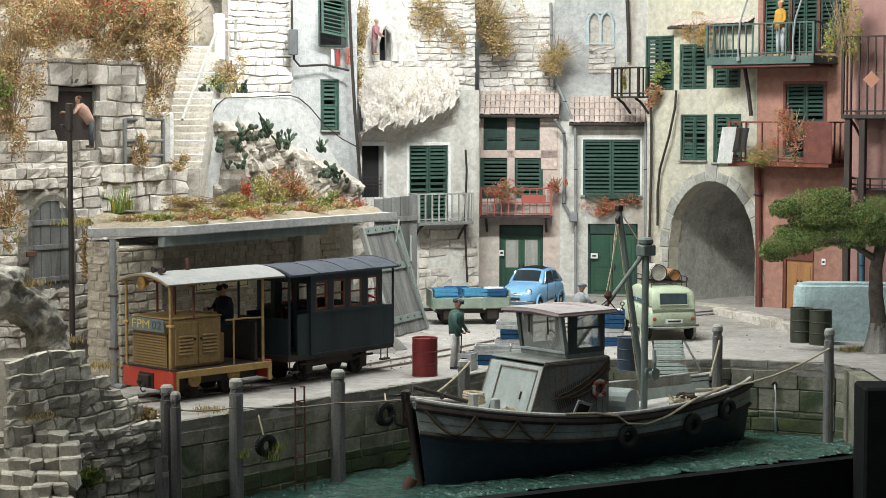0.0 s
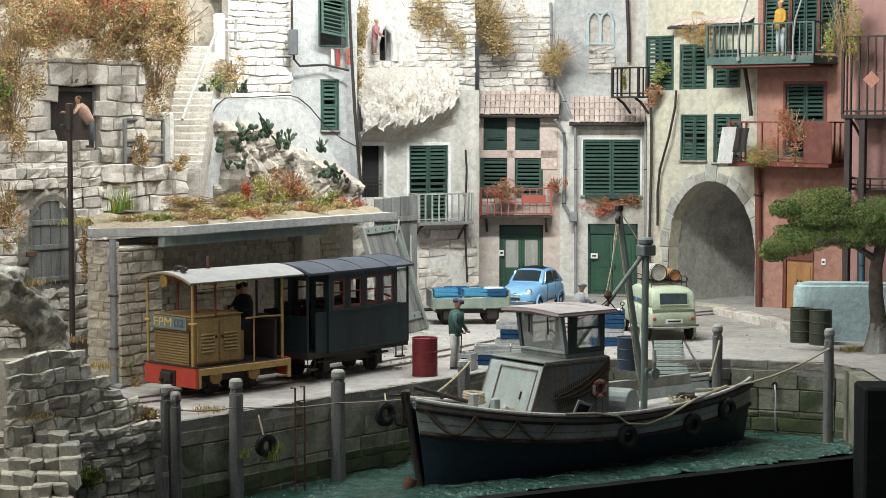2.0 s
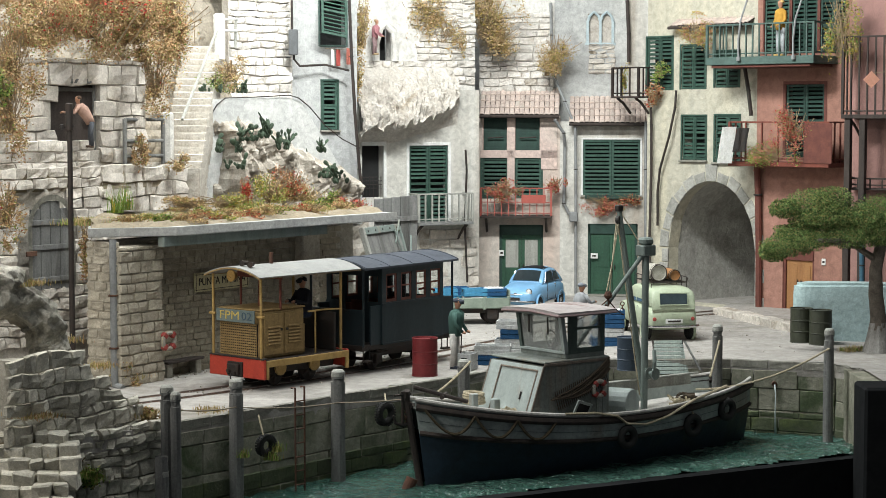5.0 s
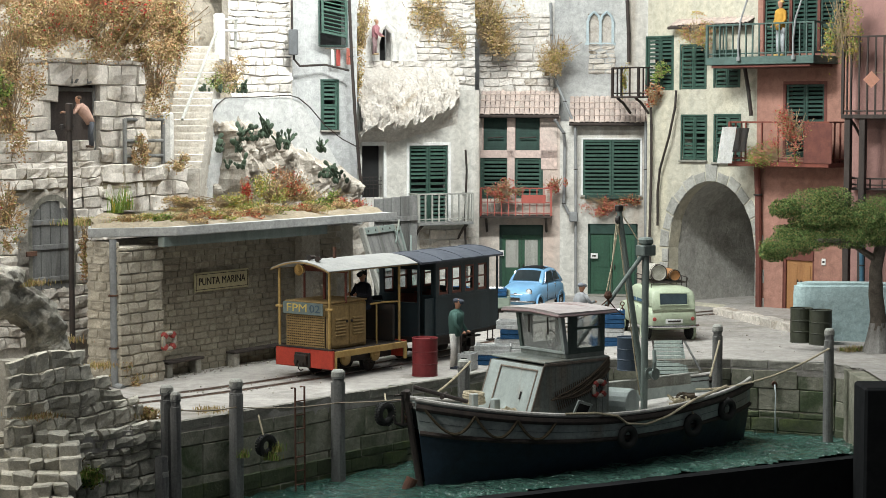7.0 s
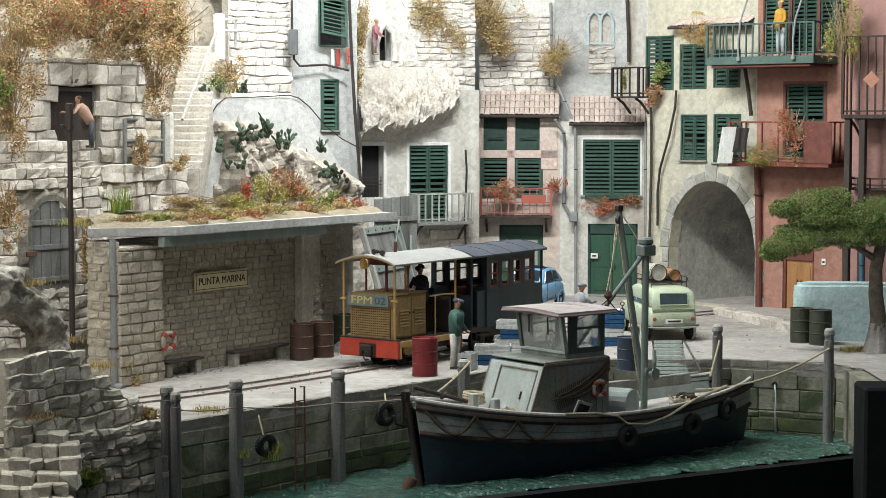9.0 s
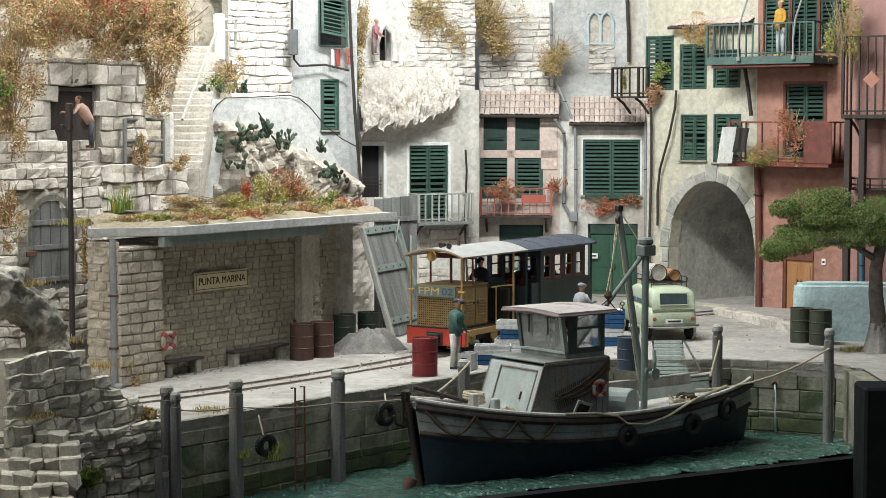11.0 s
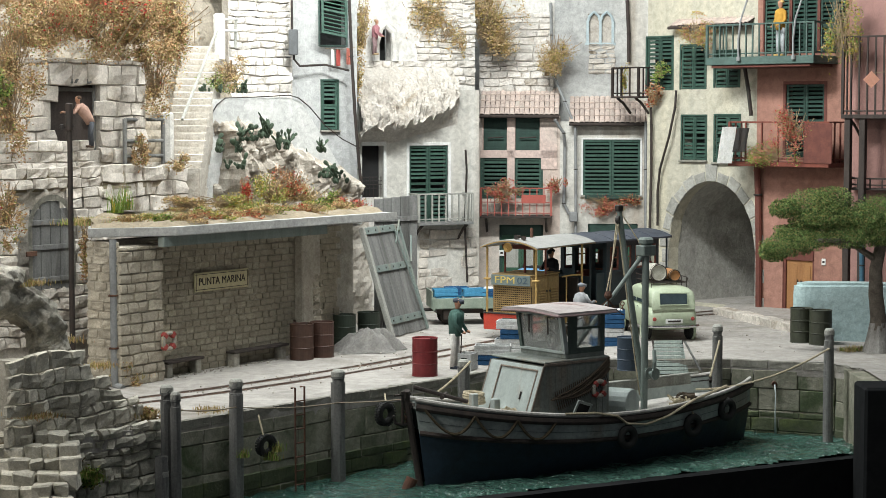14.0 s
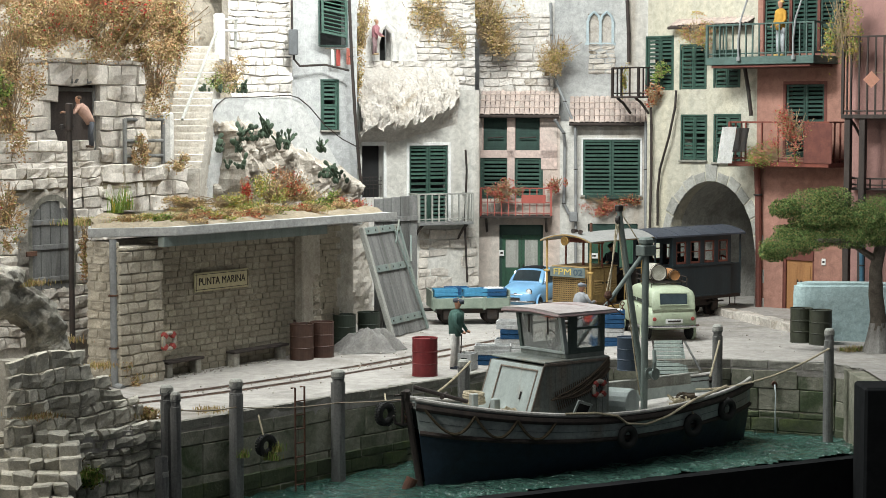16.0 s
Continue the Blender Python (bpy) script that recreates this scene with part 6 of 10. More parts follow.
CORAL = [(L_PINK, 5), (L_RED, 2), (L_OLIVE, 3), (L_TAN, 1)]
RUSTY = [(L_ORANGE, 4), (L_RED, 2), (L_TAN, 3), (L_OLIVE, 1)]
DRY = [(L_STRAW, 5), (L_TAN, 4), (L_OLIVE, 3), (L_ORANGE, 0.6), (L_GREEN, 0.3)]
GREENS = [(L_GREEN, 5), (L_OLIVE, 3), (L_DARK, 2)]
YELLOWS = [(L_YELLOW, 2), (L_GREEN, 3), (L_OLIVE, 3), (L_STRAW, 2)]


def bush(m, size, n, colours, label, seed, leaf_size=0.05, droop=0.0, category="plant"):
    return tagged(flowers("bush", m, size, n, colours, label, seed, leaf_size, droop), label, category)


def balcony(key, u0, u1, z, top, out, label, rail_mat, floor_mat, bars=10, floor_t=0.09, rail=0.022, mid=False, brackets=True, flat=False, base=0.0):
    b = thing("balcony", on(key, 0, 0, base), label, "balcony")
    bm = B()
    box(bm, u0, u1, -out, 0.0, z - floor_t, z, 0.012)
    part("floor", bm, floor_mat, b)
    bm = B()
    y = -out + 0.05
    r = rail
    if flat:
        box(bm, u0, u1, y - r, y + r, top - 0.05, top, 0.006)
        for x in (u0 + r, u1 - r):
            box(bm, x - r, x + r, y, 0.0, top - 0.05, top, 0.006)
    else:
        tube(bm, [(u0 + r, 0, top), (u0 + r, y, top), (u1 - r, y, top), (u1 - r, 0, top)], r, 6)
    part("top_rail", bm, rail_mat, b)
    bm = B()
    tube(bm, [(u0 + r, 0, z + 0.1), (u0 + r, y, z + 0.1), (u1 - r, y, z + 0.1), (u1 - r, 0, z + 0.1)], r * 0.8, 6)
    part("bottom_rail", bm, rail_mat, b)
    if mid:
        bm = B()
        tube(bm, [(u0 + r, 0, (z + top) / 2), (u0 + r, y, (z + top) / 2), (u1 - r, y, (z + top) / 2), (u1 - r, 0, (z + top) / 2)], r * 0.8, 6)
        part("middle_rail", bm, rail_mat, b)
    for k in range(bars + 1):
        x = u0 + r + (u1 - u0 - 2 * r) * k / bars
        bm = B()
        w = r * (1.3 if k in (0, bars) else 0.75)
        box(bm, x - w, x + w, y - w, y + w, z, top - 0.02)
        part("baluster", bm, rail_mat, b)
    for x in (u0 + r, u1 - r):
        for q in range(1, 3):
            bm = B()
            yy = y * q / 3
            box(bm, x - r * .7, x + r * .7, yy - r * .7, yy + r * .7, z, top - 0.02)
            part("baluster", bm, rail_mat, b)
    if brackets:
        for x in (u0 + 0.2, u1 - 0.2):
            bm = B()
            tube(bm, [(x, -out + 0.1, z - floor_t), (x, -out * 0.5, z - floor_t - 0.15), (x, 0, z - floor_t - 0.5)], 0.045)
            part("bracket", bm, DARKWOOD, b)
    return b


SALMONRAIL = mat("coral_red_rail", (0.42, 0.10, 0.075), (0.33, 0.08, 0.06), 5, 0.6, bump=0.1)
GREENRAIL = mat("grey_green_rail_paint", (0.075, 0.125, 0.11), (0.055, 0.09, 0.078), 4, 0.6, bump=0.2, stain=(0.13, 0.15, 0.13), amount=0.3)


def balconies():
    z = 2.70
    balcony("rock", 1.74, 3.77, z, 3.64, 0.75, "pale grey wooden balcony on timber brackets", PALEWOOD, GREYWOOD, 8, 0.10, 0.03, flat=True)
    z = 2.76
    balcony("mid", 0.12, 2.55, z, 3.70, 0.8, "narrow balcony with a coral red railing", SALMONRAIL, DARKWOOD, 10, 0.07, 0.022, mid=True)
    bm = B()
    box(bm, 1.53, 2.35, -0.84, -0.81, 3.19, 3.48, 0.01)
    o = part("flower_box", bm, SALMONRAIL)
    o.matrix_basis = on("mid", 0, 0)
    tagged(o, "coral red flower box hung on the balcony rail", "flower box")
    bush(on("mid", 0.86, 3.58, 0.85), (0.55, 0.25, 0.28), 420, CORAL, "coral red geraniums on the balcony rail", 1, 0.055)
    bush(on("mid", 2.67, 3.86, 0.6), (0.25, 0.22, 0.25), 200, CORAL, "coral red geraniums at the balcony corner", 2, 0.055)
    bush(on("mid", 4.29, 3.13, 0.25), (0.52, 0.22, 0.30), 420, CORAL, "coral and pink flowers hanging under the window", 3, 0.055)
    bush(on("mid", 5.13, 3.33, 0.2), (0.32, 0.18, 0.16), 180, RUSTY, "rust red flowers on a window sill", 4, 0.05)
    bm = B()
    box(bm, 3.66, 5.46, -0.22, -0.02, 3.33, 3.45, 0.01)
    o = part("window_ledge", bm, GREENDARK)
    o.matrix_basis = on("mid", 0, 0)
    tagged(o, "green wooden window ledge", "ledge")
    # iron cage balcony on the corner
    u0, u1 = -0.95, 0.25
    balcony("arch", u0, u1, 6.79, 7.75, 0.75, "small black iron balcony at the corner", IRON, DARKWOOD, 3, 0.06, 0.028, flat=True)
    bush(on("arch", 0.63, 6.80, 0.35), (0.28, 0.25, 0.28), 240, RUSTY, "rust red trailing plant by the iron balcony", 5, 0.06)
    bush(on("arch", 0.77, 7.57, 0.3), (0.25, 0.2, 0.28), 160, GREENS, "green plant by the iron balcony", 6, 0.06)
    bush(on("arch", -0.86, 7.37, 0.2), (0.15, 0.15, 0.45), 130, YELLOWS, "yellow-green climber on the iron balcony", 7, 0.055)
    # big green balcony
    z = 7.95
    balcony("red", -1.02, 2.89, z, 8.96, 1.35, "wide grey-green wooden balcony high on the red house", GREENRAIL, GREENRAIL, 16, 0.24, 0.028, flat=True, brackets=False)
    bm = B()
    u0 = -0.85
    box(bm, u0, 2.73, -1.28, -0.02, z - 0.33, z - 0.245, 0.02)
    o = part("balcony_joist", bm, REDBROWN)
    o.matrix_basis = on("red", 0, 0)
    tagged(o, "red-brown timber under the balcony", "beam")
    for px, top in ((1352, 0), (1448, 0)):
        bm = B()
        u = 0.25 if px == 1352 else 2.22
        tube(bm, [(u, -1.40, z - 0.05), (u, -1.42, z + 0.5), (u + 0.05, -1.38, z + 1.1), (u + 0.15, -1.2, z + 1.7), (u + 0.3, -0.8, z + 2.2)], 0.032)
        lathe(bm, [(0.03, -0.06), (0.07, -0.06), (0.07, 0.06), (0.03, 0.06)], 10, pose(u, -1.40, z - 0.06))
        o = part("awning_bracket", bm, PIPE)
        o.matrix_basis = on("red", 0, 0)
        tagged(o, "curved grey metal awning bracket on the balcony", "bracket")
    figurine("woman_figurine", on("red", 1.37, z, 0.8, 0, -15), "painted standing figurine in a yellow top on the balcony", (0.55, 0.30, 0.05), (0.48, 0.50, 0.52), (0.62, 0.42, 0.16), 1.66, 0, "down", False, False)
    bush(on("red", -1.71, 8.71, 0.9), (0.50, 0.35, 0.42), 420, [(L_YELLOW, 3), (L_OLIVE, 3), (L_PINK, 2), (L_STRAW, 3)], "yellow and pink shrub beside the high balcony", 8, 0.055)
    # red balcony below
    z = 4.74
    u0, u1 = -0.38, 3.24
    balcony("red", u0, u1, z, 5.98, 1.0, "red-brown wooden balcony with laundry on its rail", REDFRAME, REDFRAME, 6, 0.14, 0.03, flat=True, brackets=False)
    bm = B()
    box(bm, 2.38, 3.36, -1.03, -1.0, z - 0.02, 5.93, 0.01)
    o = part("board_screen", bm, REDBROWN)
    o.matrix_basis = on("red", 0, 0)
    tagged(o, "solid red-brown board screen on the balcony", "screen")
    for (a, b, c, d), mt, lab in (((-0.50, 0.04, 4.69, 5.81), WHITEPAINT, "white towel hanging on the balcony rail"), ((0.07, 0.52, 5.05, 5.78), IRON, "dark cloth hanging on the balcony rail")):
        bm = B()
        n = 8
        g = [[bm.verts.new((a + (b - a) * i / n, -1.08 - 0.28 * (1 - j / 10) - 0.02 * math.sin(i * 1.4 + j * 0.3), c + (d - c) * j / 10)) for j in range(11)] for i in range(n + 1)]
        for i in range(n):
            for j in range(10):
                bm.faces.new((g[i][j], g[i + 1][j], g[i + 1][j + 1], g[i][j + 1]))
        bmesh.ops.solidify(bm, geom=bm.faces[:], thickness=0.012)
        o = part("laundry", bm, mt)
        o.matrix_basis = on("red", 0, 0, 0.05)
        tagged(o, lab, "laundry")
    bush(on("red", 1.98, 5.76, 1.1), (0.5, 0.25, 0.55), 520, CORAL, "coral bougainvillea on the red balcony", 9, 0.055)
    bush(on("red", 1.16, 4.98, 1.1), (0.7, 0.22, 0.25), 420, [(L_PINK, 3), (L_GREEN, 3), (L_OLIVE, 3)], "trailing pink and green plant under the rail", 10, 0.05, 0.2)
    bush(on("red", 0.75, 4.84, 1.05), (0.3, 0.18, 0.25), 240, YELLOWS, "yellow-green trailing plant on the red balcony", 11, 0.05)
    # dark timber gallery of the corner house
    z = 6.19
    balcony("wood", 0.11, 3.2, z, 8.45, 0.9, "dark timber gallery with thin bars", DARKWOOD, DARKWOOD, 12, 0.12, 0.03, flat=True)
    bush(on("wood", 0.07, 8.55, 0.9), (0.40, 0.3, 1.0), 520, YELLOWS, "yellow-green climber over the timber gallery", 12, 0.06)
    z = 4.05
    balcony("wood", 0.11, 3.2, z, 4.36, 0.6, "low dark timber landing with a rail", DARKWOOD, DARKWOOD, 8, 0.05, 0.025, flat=True, brackets=False)
    for u in (0.29, 0.75):
        bm = B()
        box(bm, u - 0.09, u + 0.09, -0.85, -0.67, -0.02, 6.19, 0.012)
        o = part("timber_post", bm, DARKWOOD)
        o.matrix_basis = on("wood", 0, 0)
        tagged(o, "dark timber post carrying the gallery", "post")
    # a small board hung cornerwise from the gallery
    bm = B()
    box(bm, -0.17, 0.17, -0.015, 0.015, -0.17, 0.17, 0.004)
    o = part("paper_sign", bm, mat("pale_orange_board", (0.68, 0.34, 0.24), (0.60, 0.29, 0.20), 5, 0.7, bump=0.1))
    o.matrix_basis = pose(12.16, 53.60, 7.18, 0, 45, 0)
    tagged(o, "small pale orange square hung cornerwise", "sign")
    bm = B()
    tube(bm, sag((12.16, 53.60, 7.35), (13.07, 53.60, 7.51), 0.02), 0.012)
    tagged(part("sign_cord", bm, ROPE), "cord holding a small sign", "cord")


balconies()


# ---- eaves, pipes and trims ----
def tile_roof(key, u0, u1, z0, z1, out, back, label):
    rf = thing("tiled_eave", on(key, 0, 0), label, "roof")
    run, rise = out + back, z1 - z0
    ang = math.degrees(math.atan2(rise, run))
    L = math.hypot(run, rise)
    n = max(4, round((u1 - u0) / 0.17))
    bm = B()
    box(bm, u0, u1, 0, L, -0.05, 0.0, 0.005, pose(0, -out, z0, ang, 0, 0))
    part("roof_board", bm, DARKWOOD, rf)
    me = None
    rows = 4
    for j in range(rows):
        for i in range(n):
            if me is None:
                bm = B()
                w, l = (u1 - u0) / n, L / rows * 1.18
                k = 6
                for r0, zz in ((w * 0.5, 0.0),):
                    a = [bm.verts.new((-r0 * math.cos(math.pi * q / k), 0, 0.45 * r0 * math.sin(math.pi * q / k) + 0.03)) for q in range(k + 1)]
                    b = [bm.verts.new((-r0 * 0.88 * math.cos(math.pi * q / k), l, 0.4 * r0 * math.sin(math.pi * q / k))) for q in range(k + 1)]
                    c = [bm.verts.new((v.co.x, 0, v.co.z - 0.022)) for v in a]
                    for q in range(k):
                        bm.faces.new((a[q], a[q + 1], b[q + 1], b[q]))
                        bm.faces.new((c[q + 1], c[q], a[q], a[q + 1])[::-1])
                bmesh.ops.recalc_face_normals(bm, faces=bm.faces)
                o = part("tile", bm, TILE, rf)
                me = o.data
            else:
                o = new("tile", me)
                o.parent = rf
            r = random.Random(i * 31 + j)
            o.matrix_basis = pose(0, -out, z0, ang, 0, 0) @ pose(u0 + (u1 - u0) * (i + 0.5) / n, L * j / rows + r.uniform(-.015, .015), 0.0, 0, 0, r.uniform(-1.5, 1.5))
    bm = B()
    tube(bm, [(u0, -out - 0.05, z0 - 0.04), (u1, -out - 0.05, z0 - 0.05)], 0.05, 8)
    part("gutter", bm, DARKWOOD, rf)
    return rf


tile_roof("mid", 0.08, 2.78, 6.17, 7.06, 0.45, 0.7, "faded pinkish clay tiles over the pink house")
tile_roof("mid", 3.12, 5.87, 5.90, 6.79, 0.40, 0.75, "faded pinkish clay tiles over the white house")
tile_roof("arch", 1.22, 4.42, 9.02, 9.82, 0.35, 1.1, "sunlit pale clay tile roof over the cream house")


def pipe(pts, r, material, label):
    bm = B()
    tube(bm, pts, r, 8)
    p = tagged(part("downpipe", bm, material), label, "pipe")
    for i in range(1, len(pts) - 1, 2):
        bm = B()
        x, y, z = pts[i]
        torus(bm, r * 1.15, r * 0.3, pose(x, y, z), 12, 5)
        part("clip", bm, IRON, p)
    return p


pipe([(3.77, 63.60, 6.02), (4.09, 63.80, 5.56), (4.15, 64.10, 5.09), (4.12, 64.10, 3.17), (4.31, 64.10, 2.79)], 0.055, PIPE, "grey downpipe bending down the wall")
pipe([(3.68, 64.70, 10.00), (3.71, 64.70, 8.90), (3.75, 64.60, 7.59), (4.14, 64.10, 6.63), (4.48, 63.90, 5.77), (4.51, 63.95, 4.33), (4.52, 63.95, 2.87), (4.53, 63.95, 0.09)], 0.05, PIPE, "long grey downpipe between two houses")
pipe([(6.83, 63.50, 5.96), (6.84, 63.50, 4.34), (6.85, 63.50, 2.44), (6.87, 63.50, 0.13)], 0.05, PIPE, "grey downpipe on the white house")
pipe([(6.83, 62.00, 6.43), (6.85, 62.00, 5.87), (6.86, 62.00, 4.39), (6.82, 62.00, 2.15), (6.84, 62.00, 0.09)], 0.045, DARKWOOD, "dark downpipe at the corner of the cream house")
pipe([(6.26, 64.40, 10.07), (6.32, 64.40, 8.93), (6.33, 64.40, 7.97)], 0.06, DARKWOOD, "dark downpipe high on the wall")
pipe([(7.56, 61.20, 6.97), (7.53, 61.20, 6.42), (7.36, 61.30, 5.51), (7.11, 61.70, 4.40), (7.05, 61.80, 3.65), (7.06, 61.80, 2.54)], 0.04, IRON, "black cable pipe curving down the cream wall")
pipe([(9.37, 58.70, 7.67), (9.51, 58.80, 6.94), (9.61, 58.80, 6.15)], 0.06, IRON, "dark downpipe under the balcony")
pipe([(9.79, 58.70, 4.66), (9.84, 58.75, 3.69), (9.88, 58.75, 2.18), (9.90, 58.75, 0.14)], 0.10, REDBROWN, "red-brown downpipe at the corner of the red house")
pipe([(0.74, 61.80, 5.04), (0.78, 61.80, 4.39), (0.72, 61.80, 2.54), (0.80, 61.80, 0.67)], 0.035, IRON, "dark blue cable pipe on the rough wall")
pipe([(-2.83, 57.20, 9.64), (-2.77, 57.30, 7.94), (-2.68, 57.40, 6.24), (-2.55, 57.50, 4.52), (-2.47, 57.50, 3.74)], 0.05, IRON, "dark downpipe on the grey house")
pipe([(12.11, 56.70, 2.15), (12.13, 56.70, 1.13), (12.14, 56.70, 0.16)], 0.05, DARKWOOD, "dark pipe on the pink wall")
pipe([(11.94, 53.60, 3.02), (11.97, 53.60, 1.89), (11.98, 53.60, 1.40), (12.00, 53.60, 0.43)], 0.07, mat("teal_pipe_paint", (0.05, 0.14, 0.20), (0.04, 0.10, 0.15), 4, 0.5), "blue-green painted pipe on the pink wall")
bm = B()
box(bm, -0.14, 0.14, -0.1, 0.1, -0.17, 0.17, 0.03)
o = part("meter_box", bm, PIPE)
o.matrix_basis = pose(4.43, 63.80, 2.72)
tagged(o, "grey metal meter box on the pipe", "box")


ARCHSTONE = mat("dressed_grey_stone", (0.40, 0.395, 0.36), (0.31, 0.305, 0.275), 2.0, 0.9, bump=0.5, fine=18, stain=(0.24, 0.235, 0.20), amount=0.4, vary=0.12)


def arch_stones():
    a = ARCHHOLES["arch"]
    ar = thing("arch_surround", on("arch", 0, 0), "pale dressed stones round the archway", "arch", "", "structure")
    hw, cu = (a[1] - a[0]) / 2, (a[0] + a[1]) / 2
    sp, tp = a[3] - (a[1] - a[0]) * 0.62, a[3]
    n = 13
    for k in range(n):
        t0, t1 = math.pi * k / n, math.pi * (k + 1) / n
        bm = B()
        r = random.Random(k)
        d = 0.36 if k % 2 == 0 else 0.31
        if k == n // 2:
            d = 0.56
        e = 0.012
        pts = []
        for t, rr in ((t0 + e, 0), (t1 - e, 0), (t1 - e, d), (t0 + e, d)):
            pts.append((cu - (hw + rr) * math.cos(t), sp + (tp - sp + rr) * math.sin(t)))
        prism(bm, pts, -0.025 - r.uniform(0, .02), 0.06)
        bmesh.ops.bevel(bm, geom=bm.edges[:], offset=0.015, segments=1, affect="EDGES")
        part("voussoir", bm, ARCHSTONE, ar)
    for side in (-1, 1):
        z = 0.0
        k = 0
        while z < sp - 0.1:
            h = min(0.45, sp - z)
            w = 0.26 if k % 2 else 0.36
            bm = B()
            x0 = cu + side * hw
            box(bm, min(x0, x0 + side * w), max(x0, x0 + side * w), -0.035, 0.06, z + 0.01, z + h - 0.01, 0.02)
            part("jamb_stone", bm, ARCHSTONE, ar)
            z += h
            k += 1


arch_stones()


def gothic_window():
    u0, u1, z0, z1 = MIDHOLES["gothic"]
    g = thing("gothic_window", on("mid", 0, 0, -0.75), "pale blue twin-arched window frame, bricked up", "window")
    pale = mat("pale_blue_frame", (0.46, 0.54, 0.56), (0.38, 0.46, 0.49), 4, 0.8, bump=0.2)
    bm = B()
    c, w = (u0 + u1) / 2, (u1 - u0) / 2
    box(bm, u0 - 0.1, u1 + 0.1, -0.04, 0.08, z0 - 0.08, z0, 0.01)
    for x in (u0, c, u1):
        box(bm, x - 0.05, x + 0.05, -0.04, 0.08, z0, z1 - 0.25, 0.01)
    for k in range(2):
        cc = u0 + w * (k + 0.5)
        tube(bm, [(cc - w / 2, 0.0, z1 - 0.28), (cc - w * 0.36, 0.0, z1 - 0.08), (cc, 0.0, z1 + 0.06), (cc + w * 0.36, 0.0, z1 - 0.08), (cc + w / 2, 0.0, z1 - 0.28)], 0.055, 6)
    part("tracery", bm, pale, g)
    bm = B()
    box(bm, u0, u1, 0.1, 0.2, z0, z1)
    part("infill", bm, STONE, g)


gothic_window()


def pink_front():
    """Pink painted strips round the small windows."""
    for a, b, c, d in ((0.08, 2.70, 6.11, 6.17), (1.01, 1.26, 3.31, 6.11), (0.08, 2.71, 4.71, 4.97), (2.16, 2.71, 4.32, 6.11)):
        bm = B()
        box(bm, a, b, -0.025, 0.0, min(c, d), max(c, d), 0.004)
        o = part("pink_strip", bm, PINK)
        o.matrix_basis = on("mid", 0, 0, 0.015)
        tagged(o, "pale pink painted band on the house front", "trim", "", "structure")


pink_front()


# a boarded window high on the corner house
_w = thing("boarded_window", on("mid", 0, 0, -0.5), "weathered brown boarded window high on the wall", "window")
_u0, _u1, _z0, _z1 = 5.92, 6.53, 9.33, 10.62
for _k in range(3):
    bm = B()
    box(bm, _u0 + (_u1 - _u0) * _k / 3 + 0.006, _u0 + (_u1 - _u0) * (_k + 1) / 3 - 0.006, -0.05, -0.01, _z0, _z1, 0.006)
    part("board", bm, PALEWOOD, _w)
bm = B()
box(bm, _u0 - 0.08, _u1 + 0.08, -0.08, 0.0, _z0 - 0.08, _z0 - 0.002, 0.01)
part("sill", bm, GREYWOOD, _w)

